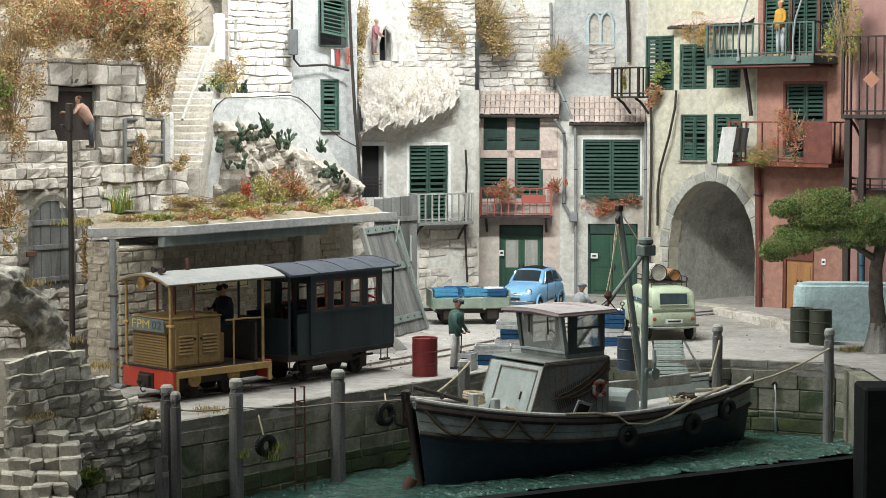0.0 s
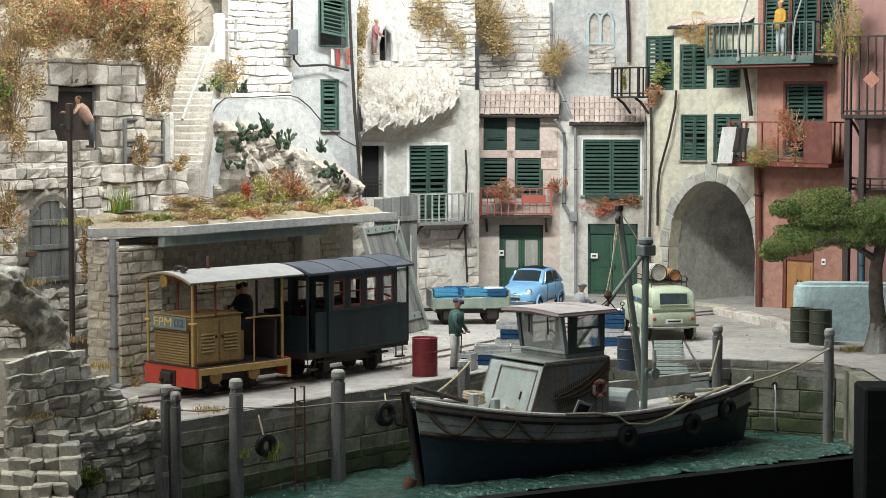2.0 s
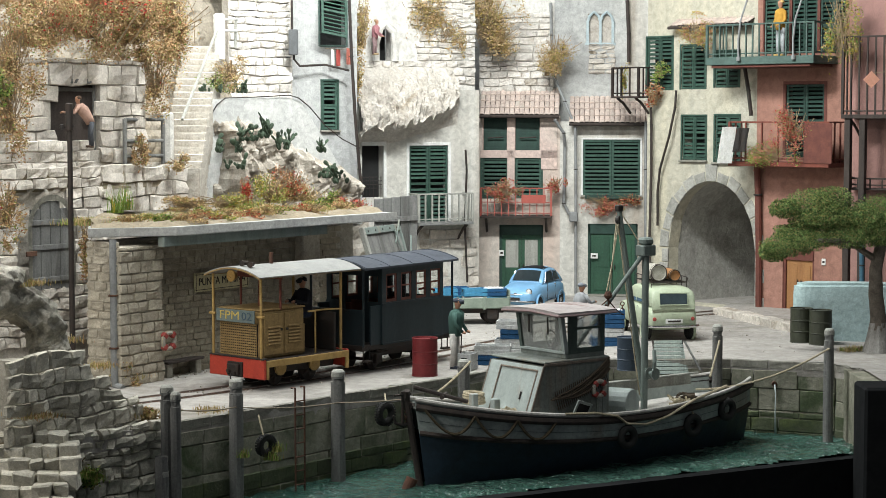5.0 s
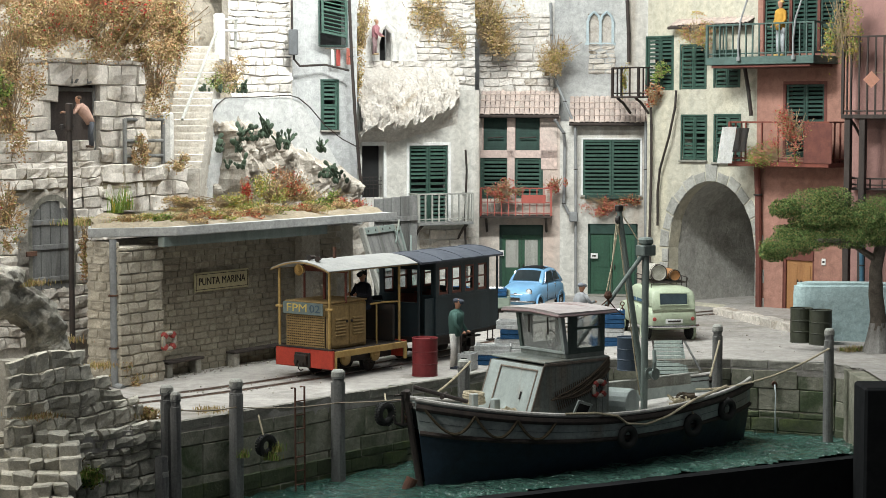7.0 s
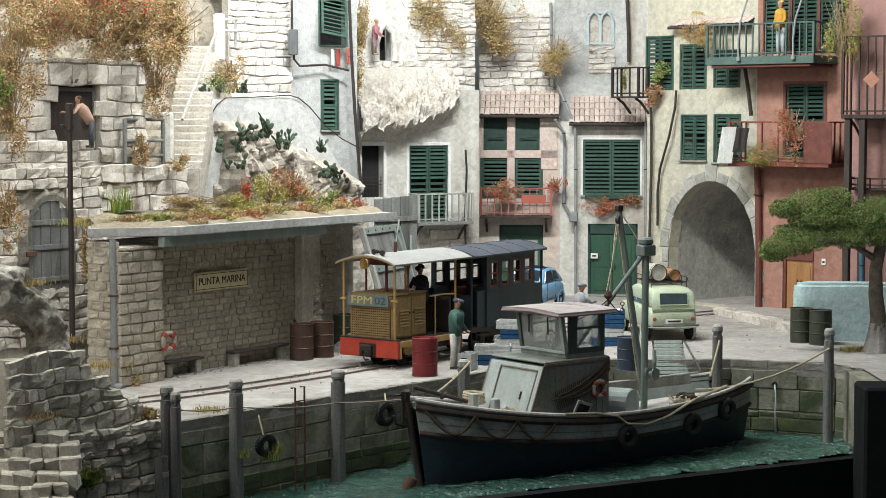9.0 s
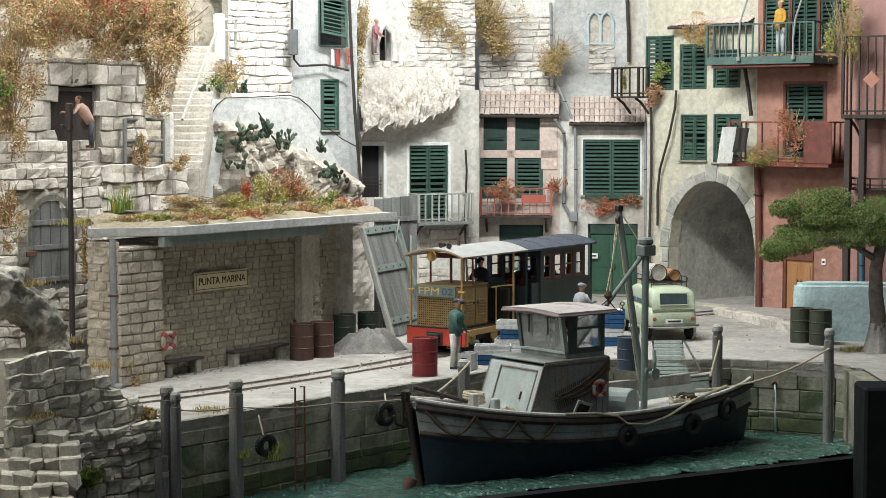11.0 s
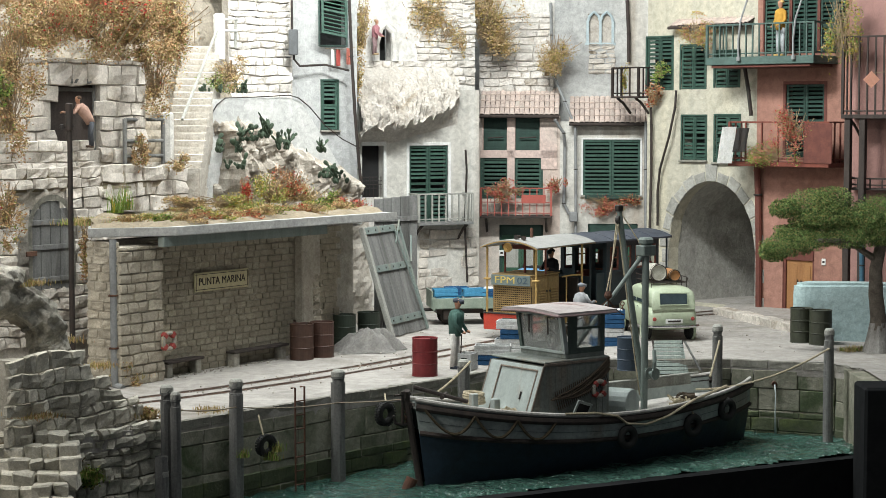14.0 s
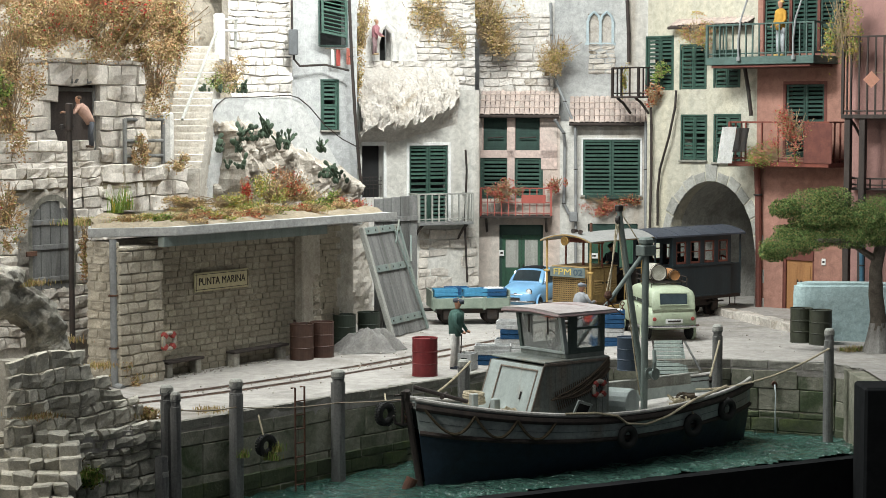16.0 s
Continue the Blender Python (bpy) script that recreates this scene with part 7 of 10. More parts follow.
# ---- the hillside over the station ----
def hill_walls():
    w = thing("retaining_wall", on("cliff", 0, 0), "old retaining wall of rough grey limestone blocks", "wall", "", "structure")
    door = (1.05, 2.59, 1.93, 4.25)
    bm = wall_mesh(-0.68, 3.91, 0.0, 4.9, [door], 0.3, 0.03)
    for v in bm.verts:
        v.co.y += 0.10 * v.co.z - 0.10
    part("mortar_bed", bm, MORTAR, w)
    courses(w, "stone", STONE, -0.34, 3.91, 0.6, 4.9, 0.30, 0.44, 0.3, 11, keep=lambda u, z: not (door[0] - 0.05 < u < door[1] + 0.05 and door[2] < z < door[3]), jit=0.3, proud=0.09, at=lambda u, z: pose(u, -0.02 + 0.10 * z - 0.12, z))
    courses(w, "stone", STONE, 3.91, 7.10, 3.7, 4.95, 0.36, 0.6, 0.4, 12, jit=0.35, proud=0.12, at=lambda u, z: pose(u, 0.4, z))
    # arched plank door
    d = thing("plank_door", on("cliff", 0, 0, 0.12), "grey weathered arched plank door in the stone wall", "door")
    u0, u1, z0, z1 = door
    c, hw = (u0 + u1) / 2, (u1 - u0) / 2
    bm = B()
    out = [(u0, z0), (u0, z1 - hw)] + [(c - hw * math.cos(math.pi * k / 12), z1 - hw + hw * math.sin(math.pi * k / 12)) for k in range(1, 12)] + [(u1, z1 - hw), (u1, z0)]
    ins = [(u1 - 0.13, z0), (u1 - 0.13, z1 - hw)] + [(c + (hw - 0.13) * math.cos(math.pi * k / 12), z1 - hw + (hw - 0.13) * math.sin(math.pi * k / 12)) for k in range(1, 12)] + [(u0 + 0.13, z1 - hw), (u0 + 0.13, z0)]
    n = len(out)
    va = [bm.verts.new((x, 0.0, z)) for x, z in out]
    vb = [bm.verts.new((x, 0.0, z)) for x, z in ins[::-1]]
    for k in range(n - 1):
        bm.faces.new((va[k], va[k + 1], vb[k + 1], vb[k]))
    bmesh.ops.solidify(bm, geom=bm.faces[:], thickness=0.22)
    part("stone_frame", bm, COPING, d)
    for k in range(4):
        a, b = u0 + 0.13 + (2 * hw - 0.26) * k / 4, u0 + 0.13 + (2 * hw - 0.26) * (k + 1) / 4
        m = (a + b) / 2 - c
        top = z1 - hw + math.sqrt(max(0.02, (hw - 0.12) ** 2 - m * m))
        bm = B()
        box(bm, a + 0.006, b - 0.006, 0.05, 0.10, z0, top - 0.02, 0.008)
        part("plank", bm, GREYWOOD, d)
    for f in (0.08, 0.42, 0.68):
        bm = B()
        z = z0 + (z1 - z0) * f
        box(bm, u0 + 0.1, u1 - 0.05, 0.01, 0.052, z, z + 0.13, 0.01)
        part("batten", bm, GREYWOOD, d)
    bm = B()
    box(bm, u0 - 0.08, u0 + 0.25, -0.04, 0.01, z0 + 0.85, z0 + 0.97, 0.01)
    part("hinge", bm, RUST, d)
    # parapet above
    p = thing("stone_parapet", on("cliff", 0, 0), "low parapet of rough limestone blocks on the terrace", "wall", "", "structure")
    courses(p, "stone", STONE, -0.34, 3.77, 4.75, 5.6, 0.3, 0.62, 0.4, 13, keep=lambda u, z: z < 5.48 + 0.25 - 0.12 * max(0, u - 1.41), jit=0.25, proud=0.05, at=lambda u, z: pose(u, 0.45, z))
    # ruined hut with a door recess
    h = thing("ruined_hut", on("hut", 0, 0), "ruined stone hut with a dark timber door", "hut")
    u0, u1, z0, z1 = 0.48, 1.98, 5.58, 6.99
    bm = wall_mesh(-0.65, 3.36, 4.5, 7.54, [(u0, u1, z0 - 0.3, z1)], 0.5, 0.03)
    hw_ = part("wall", bm, MORTAR, h)
    courses(hw_, "stone", STONE, -0.65, 3.36, 4.6, 7.57, 0.42, 0.55, 0.25, 14, keep=lambda u, z: not (u0 - 0.12 < u < u1 + 0.12 and z < z1 + 0.1), jit=0.25, proud=0.06, at=lambda u, z: pose(u, 0.0, z))
    bm = B()
    box(bm, u0 - 0.15, u1 + 0.1, -0.06, 0.15, z1 - 0.02, z1 + 0.10, 0.01)
    part("lintel", bm, GREYWOOD, h, "grey timber lintel")
    bm = B()
    box(bm, u0, u1, 0.25, 0.3, z0 - 0.3, z1)
    part("door", bm, DARKWOOD, h)
    bm = B()
    box(bm, u0, u1, 0.2, 0.26, z1 - 0.22, z1 - 0.12, 0.01)
    box(bm, u0, u0 + 0.08, 0.2, 0.26, z0 - 0.3, z1, 0.01)
    box(bm, u1 - 0.08, u1, 0.2, 0.26, z0 - 0.3, z1, 0.01)
    part("door_frame", bm, GREYWOOD, h)
    # stone house wall and grey house
    s = wall("wall_stone_house", "stone", -0.2, WALLS["stone"][4] + 0.05, 4.5, 12.5, [], MORTAR, "coursed pale limestone house wall", wob=0.03, seed=15)
    courses(s, "stone", WHITESTONE, -0.2, WALLS["stone"][4], 6.61, 11.2, 0.26, 0.46, 0.22, 16, jit=0.28, proud=0.04, at=lambda u, z: pose(u, -0.02, z))
    win = (1.06, 1.56, 5.72, 7.20)
    win2 = (1.00, 1.85, 8.30, 9.65)
    wall("wall_grey_house", "grey", 0, WALLS["grey"][4], 2.5, 12.5, [win, win2], GREYHOUSE, "pale grey rendered tall house", wob=0.02, seed=17)
    shade_backing("grey", *win)
    shade_backing("grey", *win2)
    shutters("grey", win, "narrow green louvred shutter on the grey house", GREEN, 1)
    sh = thing("awning_shutter", on("grey", 0, 0), "green louvred shutter propped open at the bottom", "shutters", "shuttered windows")
    bm = B()
    u0, u1, z0, z1 = win2
    box(bm, u0 - 0.06, u0, -0.02, 0.1, z0 - 0.05, z1, 0.006)
    box(bm, u1, u1 + 0.06, -0.02, 0.1, z0 - 0.05, z1, 0.006)
    box(bm, u0, u1, -0.04, 0.1, z0 - 0.06, z0, 0.006)
    part("frame", bm, GREENRAIL, sh)
    lf = leaf(sh, u0, u1, z0 + 0.12, z1 + 0.4, -0.02, GREEN)
    lf.matrix_basis = pose(u0 + 0.02, -0.02, z1 + 0.45, -24, 10, 0) @ pose(0, 0, -(z1 + 0.4 - z0 - 0.12))
    for px, w_, mt in (((1.33, 7.95), 0.12, WHITEPAINT), ((1.51, 7.94), 0.15, LIFERED), ((1.85, 7.99), 0.15, L_PINK)):
        bm = B()
        box(bm, -w_ / 2, w_ / 2, -0.012, 0.012, -0.28, 0.22, 0.01)
        for v in bm.verts:
            v.co.y += 0.02 * math.sin(v.co.x * 30)
        o = part("hung_cloth", bm, mt)
        o.matrix_basis = on("grey", px[0], px[1], 0.2)
        tagged(o, "small cloth hung out to dry on a line", "laundry")
    rope("washing_line", sag((on("grey", 1.09, 8.19, 0.2)).translation, (on("grey", 2.07, 8.23, 0.2)).translation, 0.04), 0.012, ROPE, "washing line under a shuttered window")
    pipe([(-4.52, 56.60, 9.60), (-4.51, 56.60, 8.59), (-4.46, 56.60, 7.84), (-4.30, 56.70, 7.64), (-3.57, 57.20, 7.69), (-2.85, 57.40, 7.52)], 0.035, IRON, "dark cable pipe crossing the grey house")
    bm = B()
    box(bm, -0.14, 0.14, -0.08, 0.08, -0.38, 0.38, 0.02)
    o = part("meter_cabinet", bm, DARKGREY)
    o.matrix_basis = pose(-4.47, 56.50, 8.34)
    tagged(o, "grey metal cabinet on the house corner", "box")


hill_walls()


CRAG = mat("grey_craggy_rock", (0.46, 0.42, 0.365), (0.28, 0.245, 0.20), 1.8, 0.9, bump=0.9, fine=16, stain=(0.20, 0.155, 0.105), amount=0.5)


def crag_face(u, z):
    """How far the crag stands before the parapet: it dies away at its edges."""
    top = 6.27 + (4.60 - 6.27) * max(0, (u - 2.04) / (5.23 - 2.04)) + 0.25 * fbm((u, 0, 0), 1.2)
    side = min(u - 0.96, 5.55 - u) + 0.2 * fbm((0, z, 0), 1.3)
    d = min(top - z, side * 1.2)
    return -1.0 + 0.18 * (z - 3.6) + (2.4 * (0.55 - d) if d < 0.55 else 0.0)


def plaster_mass():
    """The white rendered parapet that steps down past the grey house."""
    o = thing("rendered_parapet", on("par", 0, 0), "smooth grey-white rendered parapet with worn edges", "wall", "", "structure")
    pts = [(-0.02, 4.67), (0.48, 6.48), (0.69, 6.61), (3.30, 6.69), (3.75, 6.53), (4.57, 5.34), (5.32, 4.17), (5.73, 3.83), (5.73, 2.92), (-0.03, 3.10)]
    bm = B()
    prism(bm, pts, 0.0, 1.6)
    bmesh.ops.bevel(bm, geom=[e for e in bm.edges], offset=0.05, segments=2, affect="EDGES")
    part("render", bm, GREYPLASTER, o)
    rock_sheet("cactus_rock", "par", 0.86, 5.70, 3.27, 6.15, crag_face, CRAG, 0.95, "craggy rock with cacti in front of the parapet", seed=5, step=0.07, freq=1.1, steep=1.6)
    for pts in ([(1.31, -0.02, 6.65), (1.05, -0.02, 6.46), (0.91, -0.02, 6.24), (0.87, -0.02, 5.68), (0.81, -0.02, 5.24), (0.62, -0.02, 4.91), (0.38, -0.02, 4.66), (-0.02, -0.02, 4.39)],
                [(1.31, -0.02, 6.65), (2.21, -0.02, 6.68), (3.3, -0.02, 6.74), (3.61, -0.02, 6.67)],
                [(3.61, -0.02, 6.67), (3.98, -0.02, 6.4), (4.47, -0.02, 5.88), (5.03, -0.02, 5.48), (5.63, -0.02, 5.2)]):
        bm = B()
        tube(bm, pts, 0.018, 6)
        part("cable", bm, IRON, o, "dark cable laid along the parapet")
    # white rock overhang, ragged at its lip and hollow underneath
    bm = B()
    nu, nt = 96, 54
    lip_u, lip_z = (-0.5, 0.15, 0.85, 1.55, 2.26, 3.0, 3.6), (5.62, 5.90, 5.80, 6.02, 6.26, 6.48, 6.85)
    rows = []
    for i in range(nu + 1):
        u = -0.30 + 3.85 * i / nu
        fade = min(1.0, max(0.0, (3.55 - u) / 1.1)) ** 0.7
        reach = 0.15 + 0.85 * fade
        zl = float(np.interp(u, lip_u, lip_z))
        fang = max(0.0, 0.25 + noise.noise(Vector((u * 4.1, 2.0, 0.0))) + 0.6 * noise.noise(Vector((u * 11.0, 7.0, 0.0))))
        zl -= 0.30 * fang * fade
        row = []
        for j in range(nt + 1):
            t = j / nt
            if t < 0.68:
                k = t / 0.68
                z, o = 7.75 + (zl - 7.75) * k, -0.36 + (reach + 0.36) * math.sin(math.pi / 2 * k) ** 1.1
                rough = 0.10 + 0.10 * k
            else:
                k = (t - 0.68) / 0.32
                zb = float(np.interp(u, (0, 1.28, 3.14), (5.24, 5.28, 5.75)))
                lift = 0.30 * fang * fade * min(1.0, k * 6)
                z, o = (zl + lift) + (zb - zl - lift) * k ** 1.5, reach * (1 - k) - 0.02
                rough = 0.10
            p = Vector((u, z * 0.55, o))
            d = rough * (1.2 * fbm(p + Vector((3, 0, 0)), 2.2, 5) + 1.0 * noise.noise(Vector((u * 8, z * 2.2, o * 3))) - 0.8 * abs(noise.noise(Vector((u * 5, z * 3.4, 9)))) + 0.55 * noise.noise(Vector((u * 17, z * 11, o * 9))))
            edge = min(1.0, 5.0 * t, 8.0 * (1 - t))
            row.append(bm.verts.new((u, -(o + d * edge), z + 0.5 * d * edge)))
        rows.append(row)
    for i in range(nu):
        for j in range(nt):
            bm.faces.new((rows[i][j], rows[i][j + 1], rows[i + 1][j + 1], rows[i + 1][j]))
    bmesh.ops.recalc_face_normals(bm, faces=bm.faces)
    ov = part("rock_overhang", bm, mat("pale_tufa_rock", (0.70, 0.66, 0.60), (0.52, 0.475, 0.42), 2.4, 0.9, bump=0.8, fine=16, stain=(0.40, 0.34, 0.26), amount=0.4))
    ov.matrix_basis = on("rock", 0, 0)
    tagged(ov, "bulging pale rock overhang with a ragged lip above the doors", "rock", "", "structure")
    hole = (0.73, 1.43, 7.92, 9.06)
    w = wall("wall_white_upper", "rock", -0.1, 4.41, 6.9, 12, [hole], WHITEPLASTER, "bright whitewashed rough wall with a cave opening", wob=0.10, out=-0.4, depth=0.6, seed=18)
    courses(w, "stone", WHITESTONE, 0.0, 4.41, 7.2, 10.2, 0.22, 0.45, 0.2, 19, keep=lambda u, z: z < 8.0 or u > 2.3 + 0.5 * fbm((z, 1, 1), 1.0), jit=0.3, proud=0.035, at=lambda u, z: pose(u, -0.02, z))
    shade_backing("rock", *hole, -1.3)
    bm = B()
    u0, u1, z0, z1 = hole
    tube(bm, [(u0 + 0.02, -0.02, z0), (u0, -0.05, (z0 + z1) / 2), (u0 + 0.15, -0.05, z1 - 0.1), ((u0 + u1) / 2, -0.05, z1 + 0.05), (u1 - 0.05, -0.05, z1 - 0.2), (u1 + 0.03, -0.02, (z0 + z1) / 2), (u1 + 0.03, 0, z0)], 0.14, 8)
    o = part("cave_rim", bm, WHITEPLASTER, w)
    # upper white stonework over the tiles
    s = bpy.data.objects["wall_upper_white"]
    courses(s, "stone", WHITESTONE, -0.00, 2.55, 6.40, 9.72, 0.235, 0.5, 0.2, 20, jit=0.28, proud=0.05, at=lambda u, z: pose(u, -0.02, z))
    g = bpy.data.objects["wall_upper_grey"]
    courses(g, "stone", STONE, 3.74, 4.69, 7.60, 8.61, 0.16, 0.5, 0.14, 21, jit=0.3, proud=0.03, at=lambda u, z: pose(u, -0.01, z))
    # lower stonework of the rough house, partly bare
    r = bpy.data.objects["wall_rock_house"]
    courses(r, "stone", STONE, 2.11, 4.30, 0.0, 2.43, 0.36, 0.6, 0.16, 22, keep=lambda u, z: fbm((u, z, 4), 0.9) > -0.25, jit=0.25, proud=0.03, at=lambda u, z: pose(u, 0.0, z))


plaster_mass()


def stairway():
    st = thing("stone_stairs", pose(0, 0, 0), "worn narrow stone stairs climbing the hillside", "stairs", "", "structure")
    n = 19
    x0, x1 = -7.06, -6.97
    for k in range(n):
        t = k / (n - 1)
        y, z = 50.4 + 4.0 * t, 4.75 + (8.15 - 4.75) * t
        x = x0 + (x1 - x0) * t
        r = random.Random(k)
        bm = B()
        box(bm, -0.55, 0.55, 0, 0.6, -0.9, 0.0, 0.025)
        for v in bm.verts:
            v.co += Vector((r.uniform(-.02, .02), r.uniform(-.02, .02), r.uniform(-.012, .012)))
        o = part("step", bm, ROCK, st)
        o.matrix_basis = pose(x, y, z, 0, 0, -4)
    rail = thing("stair_handrail", pose(0, 0, 0), "pale wooden handrail along the stone stairs", "handrail")
    bm = B()
    tube(bm, [(-7.04, 50.90, 6.05), (-6.80, 52.40, 7.17), (-6.49, 54.20, 8.57)], 0.045, 8)
    part("rail", bm, PALEWOOD, rail)
    for p in ((-7.34, 50.20, 5.63), (-6.43, 54.40, 8.47)):
        bm = B()
        box(bm, -0.16, 0.16, -0.16, 0.16, -0.75, 0.62, 0.06)
        for v in bm.verts:
            v.co += Vector((0.02 * fbm(v.co * 3, 1), 0.02 * fbm(v.co * 3 + Vector((5, 0, 0)), 1), 0))
        o = part("gate_pillar", bm, WHITEPLASTER)
        o.matrix_basis = pose(*p)
        tagged(o, "rough whitewashed stone pillar by the stairs", "pillar")
    f = thing("terrace_railing", pose(0, 0, 0), "grey wooden rail fence at the terrace edge", "railing")
    a, b = Vector((-8.19, 48.50, 6.05)), Vector((-7.43, 50.00, 6.05))
    for z in (0.0, -0.55, -0.95):
        bm = B()
        tube(bm, [a + Vector((0, 0, z)), (a + b) / 2 + Vector((0, 0, z + 0.01)), b + Vector((0, 0, z))], 0.045, 8)
        part("rail", bm, GREYWOOD, f)
    for q in (a, b):
        bm = B()
        rod(bm, q + Vector((0, 0, 0.03)), q + Vector((0, 0, -1.25)), 0.055)
        part("post", bm, GREYWOOD, f)
    g = thing("upper_railing", pose(0, 0, 0), "white wooden railing at the top of the stairs", "railing")
    for z0 in (34, 54):
        bm = B()
        tube(bm, [(-6.32, 54.60, 8.93) if z0 == 34 else (-6.32, 54.60, 8.61), (-5.99, 55.20, 8.96) if z0 == 34 else (-6.00, 55.20, 8.63)], 0.04, 6)
        part("rail", bm, WHITEPAINT, g)
    bm = B()
    rod(bm, (-6.03, 55.20, 9.03), (-6.07, 55.20, 8.13), 0.045)
    part("post", bm, PALEWOOD, g)
    for p, q in (((-8.31, 47.00, 7.63), (-7.40, 47.20, 9.03)), ((-8.04, 47.30, 7.64), (-7.08, 47.60, 9.06))):
        rope("stay_wire", [p, q], 0.016, ROPE, "pale stay line over the hut")


stairway()


def lamp_pole():
    p = thing("utility_pole", pose(-8.22, 41.50, 1.07), "slender dark rusty iron pole", "pole")
    h = 6.44 - 1.07
    bm = B()
    rod(bm, (0, 0, -0.3), (0, 0, h), 0.065, 0.055, n=14)
    part("shaft", bm, IRON, p)
    bm = B()
    lathe(bm, [(0.03, h - 0.62), (0.085, h - 0.60), (0.085, h - 0.02), (0.06, h), (0.02, h)], 14)
    part("cap", bm, IRON, p)
    bm = B()
    tube(bm, [(-0.16, 0, h - 0.55), (0, 0, h - 0.5), (0.1, 0, h - 0.5)], 0.02)
    lathe(bm, [(0.02, -0.06), (0.05, -0.05), (0.05, 0.04), (0.02, 0.05)], 10, pose(-0.17, 0, h - 0.52))
    part("insulator", bm, IRON, p)


lamp_pole()


# ---- rocks, wall and steps in the left foreground ----
def lumpy(name, pts, radii, material, label, amp=0.3, n=30, seed=0, sub=6):
    """A rock column: a thick line of rings, broken up by noise."""
    bm = B()
    pts = [Vector(p) for p in pts]
    dense, rr = [], []
    for (p, q), (a, b) in zip(zip(pts, pts[1:]), zip(radii, radii[1:])):
        for k in range(sub):
            dense.append(p.lerp(q, k / sub))
            rr.append(a + (b - a) * k / sub)
    dense.append(pts[-1])
    rr.append(radii[-1])
    tube(bm, dense, rr, n)
    bm.normal_update()
    for v in bm.verts:
        p = v.co * 1.0 + Vector((seed * 5.1, 0, 0))
        c = noise.voronoi(p * 1.7)[0]
        v.co += v.normal * amp * (0.6 * fbm(p, 0.9, 4) - 0.7 * (c[1] - c[0]) + 0.22 * fbm(p, 4.0, 4))
    o = part(name, bm, material)
    return tagged(o, label, "rock", "", "structure")


def foreground():
    lumpy("rock_pillar", [(-7.70, 36.50, -0.07), (-7.62, 36.60, 0.81), (-7.66, 36.70, 1.68), (-7.88, 36.60, 2.25), (-8.36, 36.30, 2.72), (-9.00, 36.00, 2.97)], [0.62, 0.52, 0.40, 0.42, 0.50, 0.55], ROCKDARK, "dark weathered rock arch in the foreground", 0.34, 64, 1, 18)
    w = thing("harbour_wall", on("fore", 0, 0), "sloping wall of rough grey stones at the water", "wall", "", "structure")
    
    def top(u):
        return float(np.interp(u, (-0.2, 0.3, 1.95, 2.1, 2.6, 2.75, 3.45, 3.55, 3.8), (1.75, 1.85, 1.68, 1.25, 1.10, 0.86, 0.66, 0.20, 0.10)))

    bm = B()
    pts = [(0.45, -3.0), (3.77, -3.0), (3.73, 0.0), (3.40, 0.45), (2.65, 0.85), (2.0, 1.1), (1.85, 1.45), (0.45, 1.55)]
    prism(bm, pts, 0.05, 0.9)
    part("core", bm, ROCKDARK, w)
    courses(w, "stone", FORESTONE, -0.14, 3.80, -2.2, 2.0, 0.27, 0.38, 0.42, 31, keep=lambda u, z: z < top(u) - 0.1, jit=0.36, proud=0.10, at=lambda u, z: pose(u, 0.0, z))
    s = thing("landing_steps", pose(0, 0, 0), "worn pale stone steps leading down to the water", "stairs", "", "structure")
    for k in range(9):
        z = 0.23 - 0.19 * k
        y = 34.7 - 0.30 * k
        r = random.Random(k + 70)
        x = -9.4
        while x < -7.15 + 0.07 * k:
            w = r.uniform(0.22, 0.42)
            bm = stone_block(r.randrange(1000), 0.16)
            bmesh.ops.scale(bm, vec=(w * 1.04, 0.60, 0.34), verts=bm.verts)
            o = part("step_stone", bm, FORESTONE, s)
            o.matrix_basis = pose(x + w / 2, y + 0.3 + 0.14 * (x + 8.4) + r.uniform(-.05, .05), z - 0.17 + r.uniform(-.02, .02), r.uniform(-3, 3), r.uniform(-3, 3), 8 + r.uniform(-6, 6))
            x += w
    rock_sheet("path_bank", "fore", -1.30, 0.94, 0.0, 3.4, lambda u, z: 2.6 + 0.25 * z, ROCK, 0.3, "pale rocky bank beside the path", seed=8, step=0.12)
    bm = B()
    slab(bm, [(-11.5, 33.0), (-7.47, 35.0), (-8.17, 38.5), (-11.5, 40.0)], -0.6, 0.1)
    tagged(part("path", bm, DIRT), "dusty earth path behind the rock", "ground", "", "structure")


foreground()


# ---- plants ----
def grass(name, spots, n, h, colours, label, seed, spread=0.25):
    r = random.Random(seed)
    bm = B()
    for k in range(n):
        c = Vector(r.choice(spots)) + Vector((r.gauss(0, spread), r.gauss(0, spread), 0))
        a = r.uniform(0, 6.28)
        d = Vector((math.cos(a), math.sin(a), 0))
        hh = h * r.uniform(0.4, 1.25)
        w = Vector((-d.y, d.x, 0)) * 0.008
        lean = r.uniform(0.1, 0.7) * hh
        p1 = c + d * lean * 0.4 + Vector((0, 0, hh * 0.6))
        p2 = c + d * lean + Vector((0, 0, hh))
        v = [bm.verts.new(x) for x in (c - w, c + w, p1 + w * .7, p1 - w * .7, p2)]
        f = bm.faces.new((v[0], v[1], v[2], v[3]))
        g = bm.faces.new((v[3], v[2], v[4]))
        f.material_index = g.material_index = r.choices(range(len(colours)), [c_[1] for c_ in colours])[0]
    o = part(name, bm, [c_[0] for c_ in colours])
    return tagged(o, label, "grass", "", "stuff")


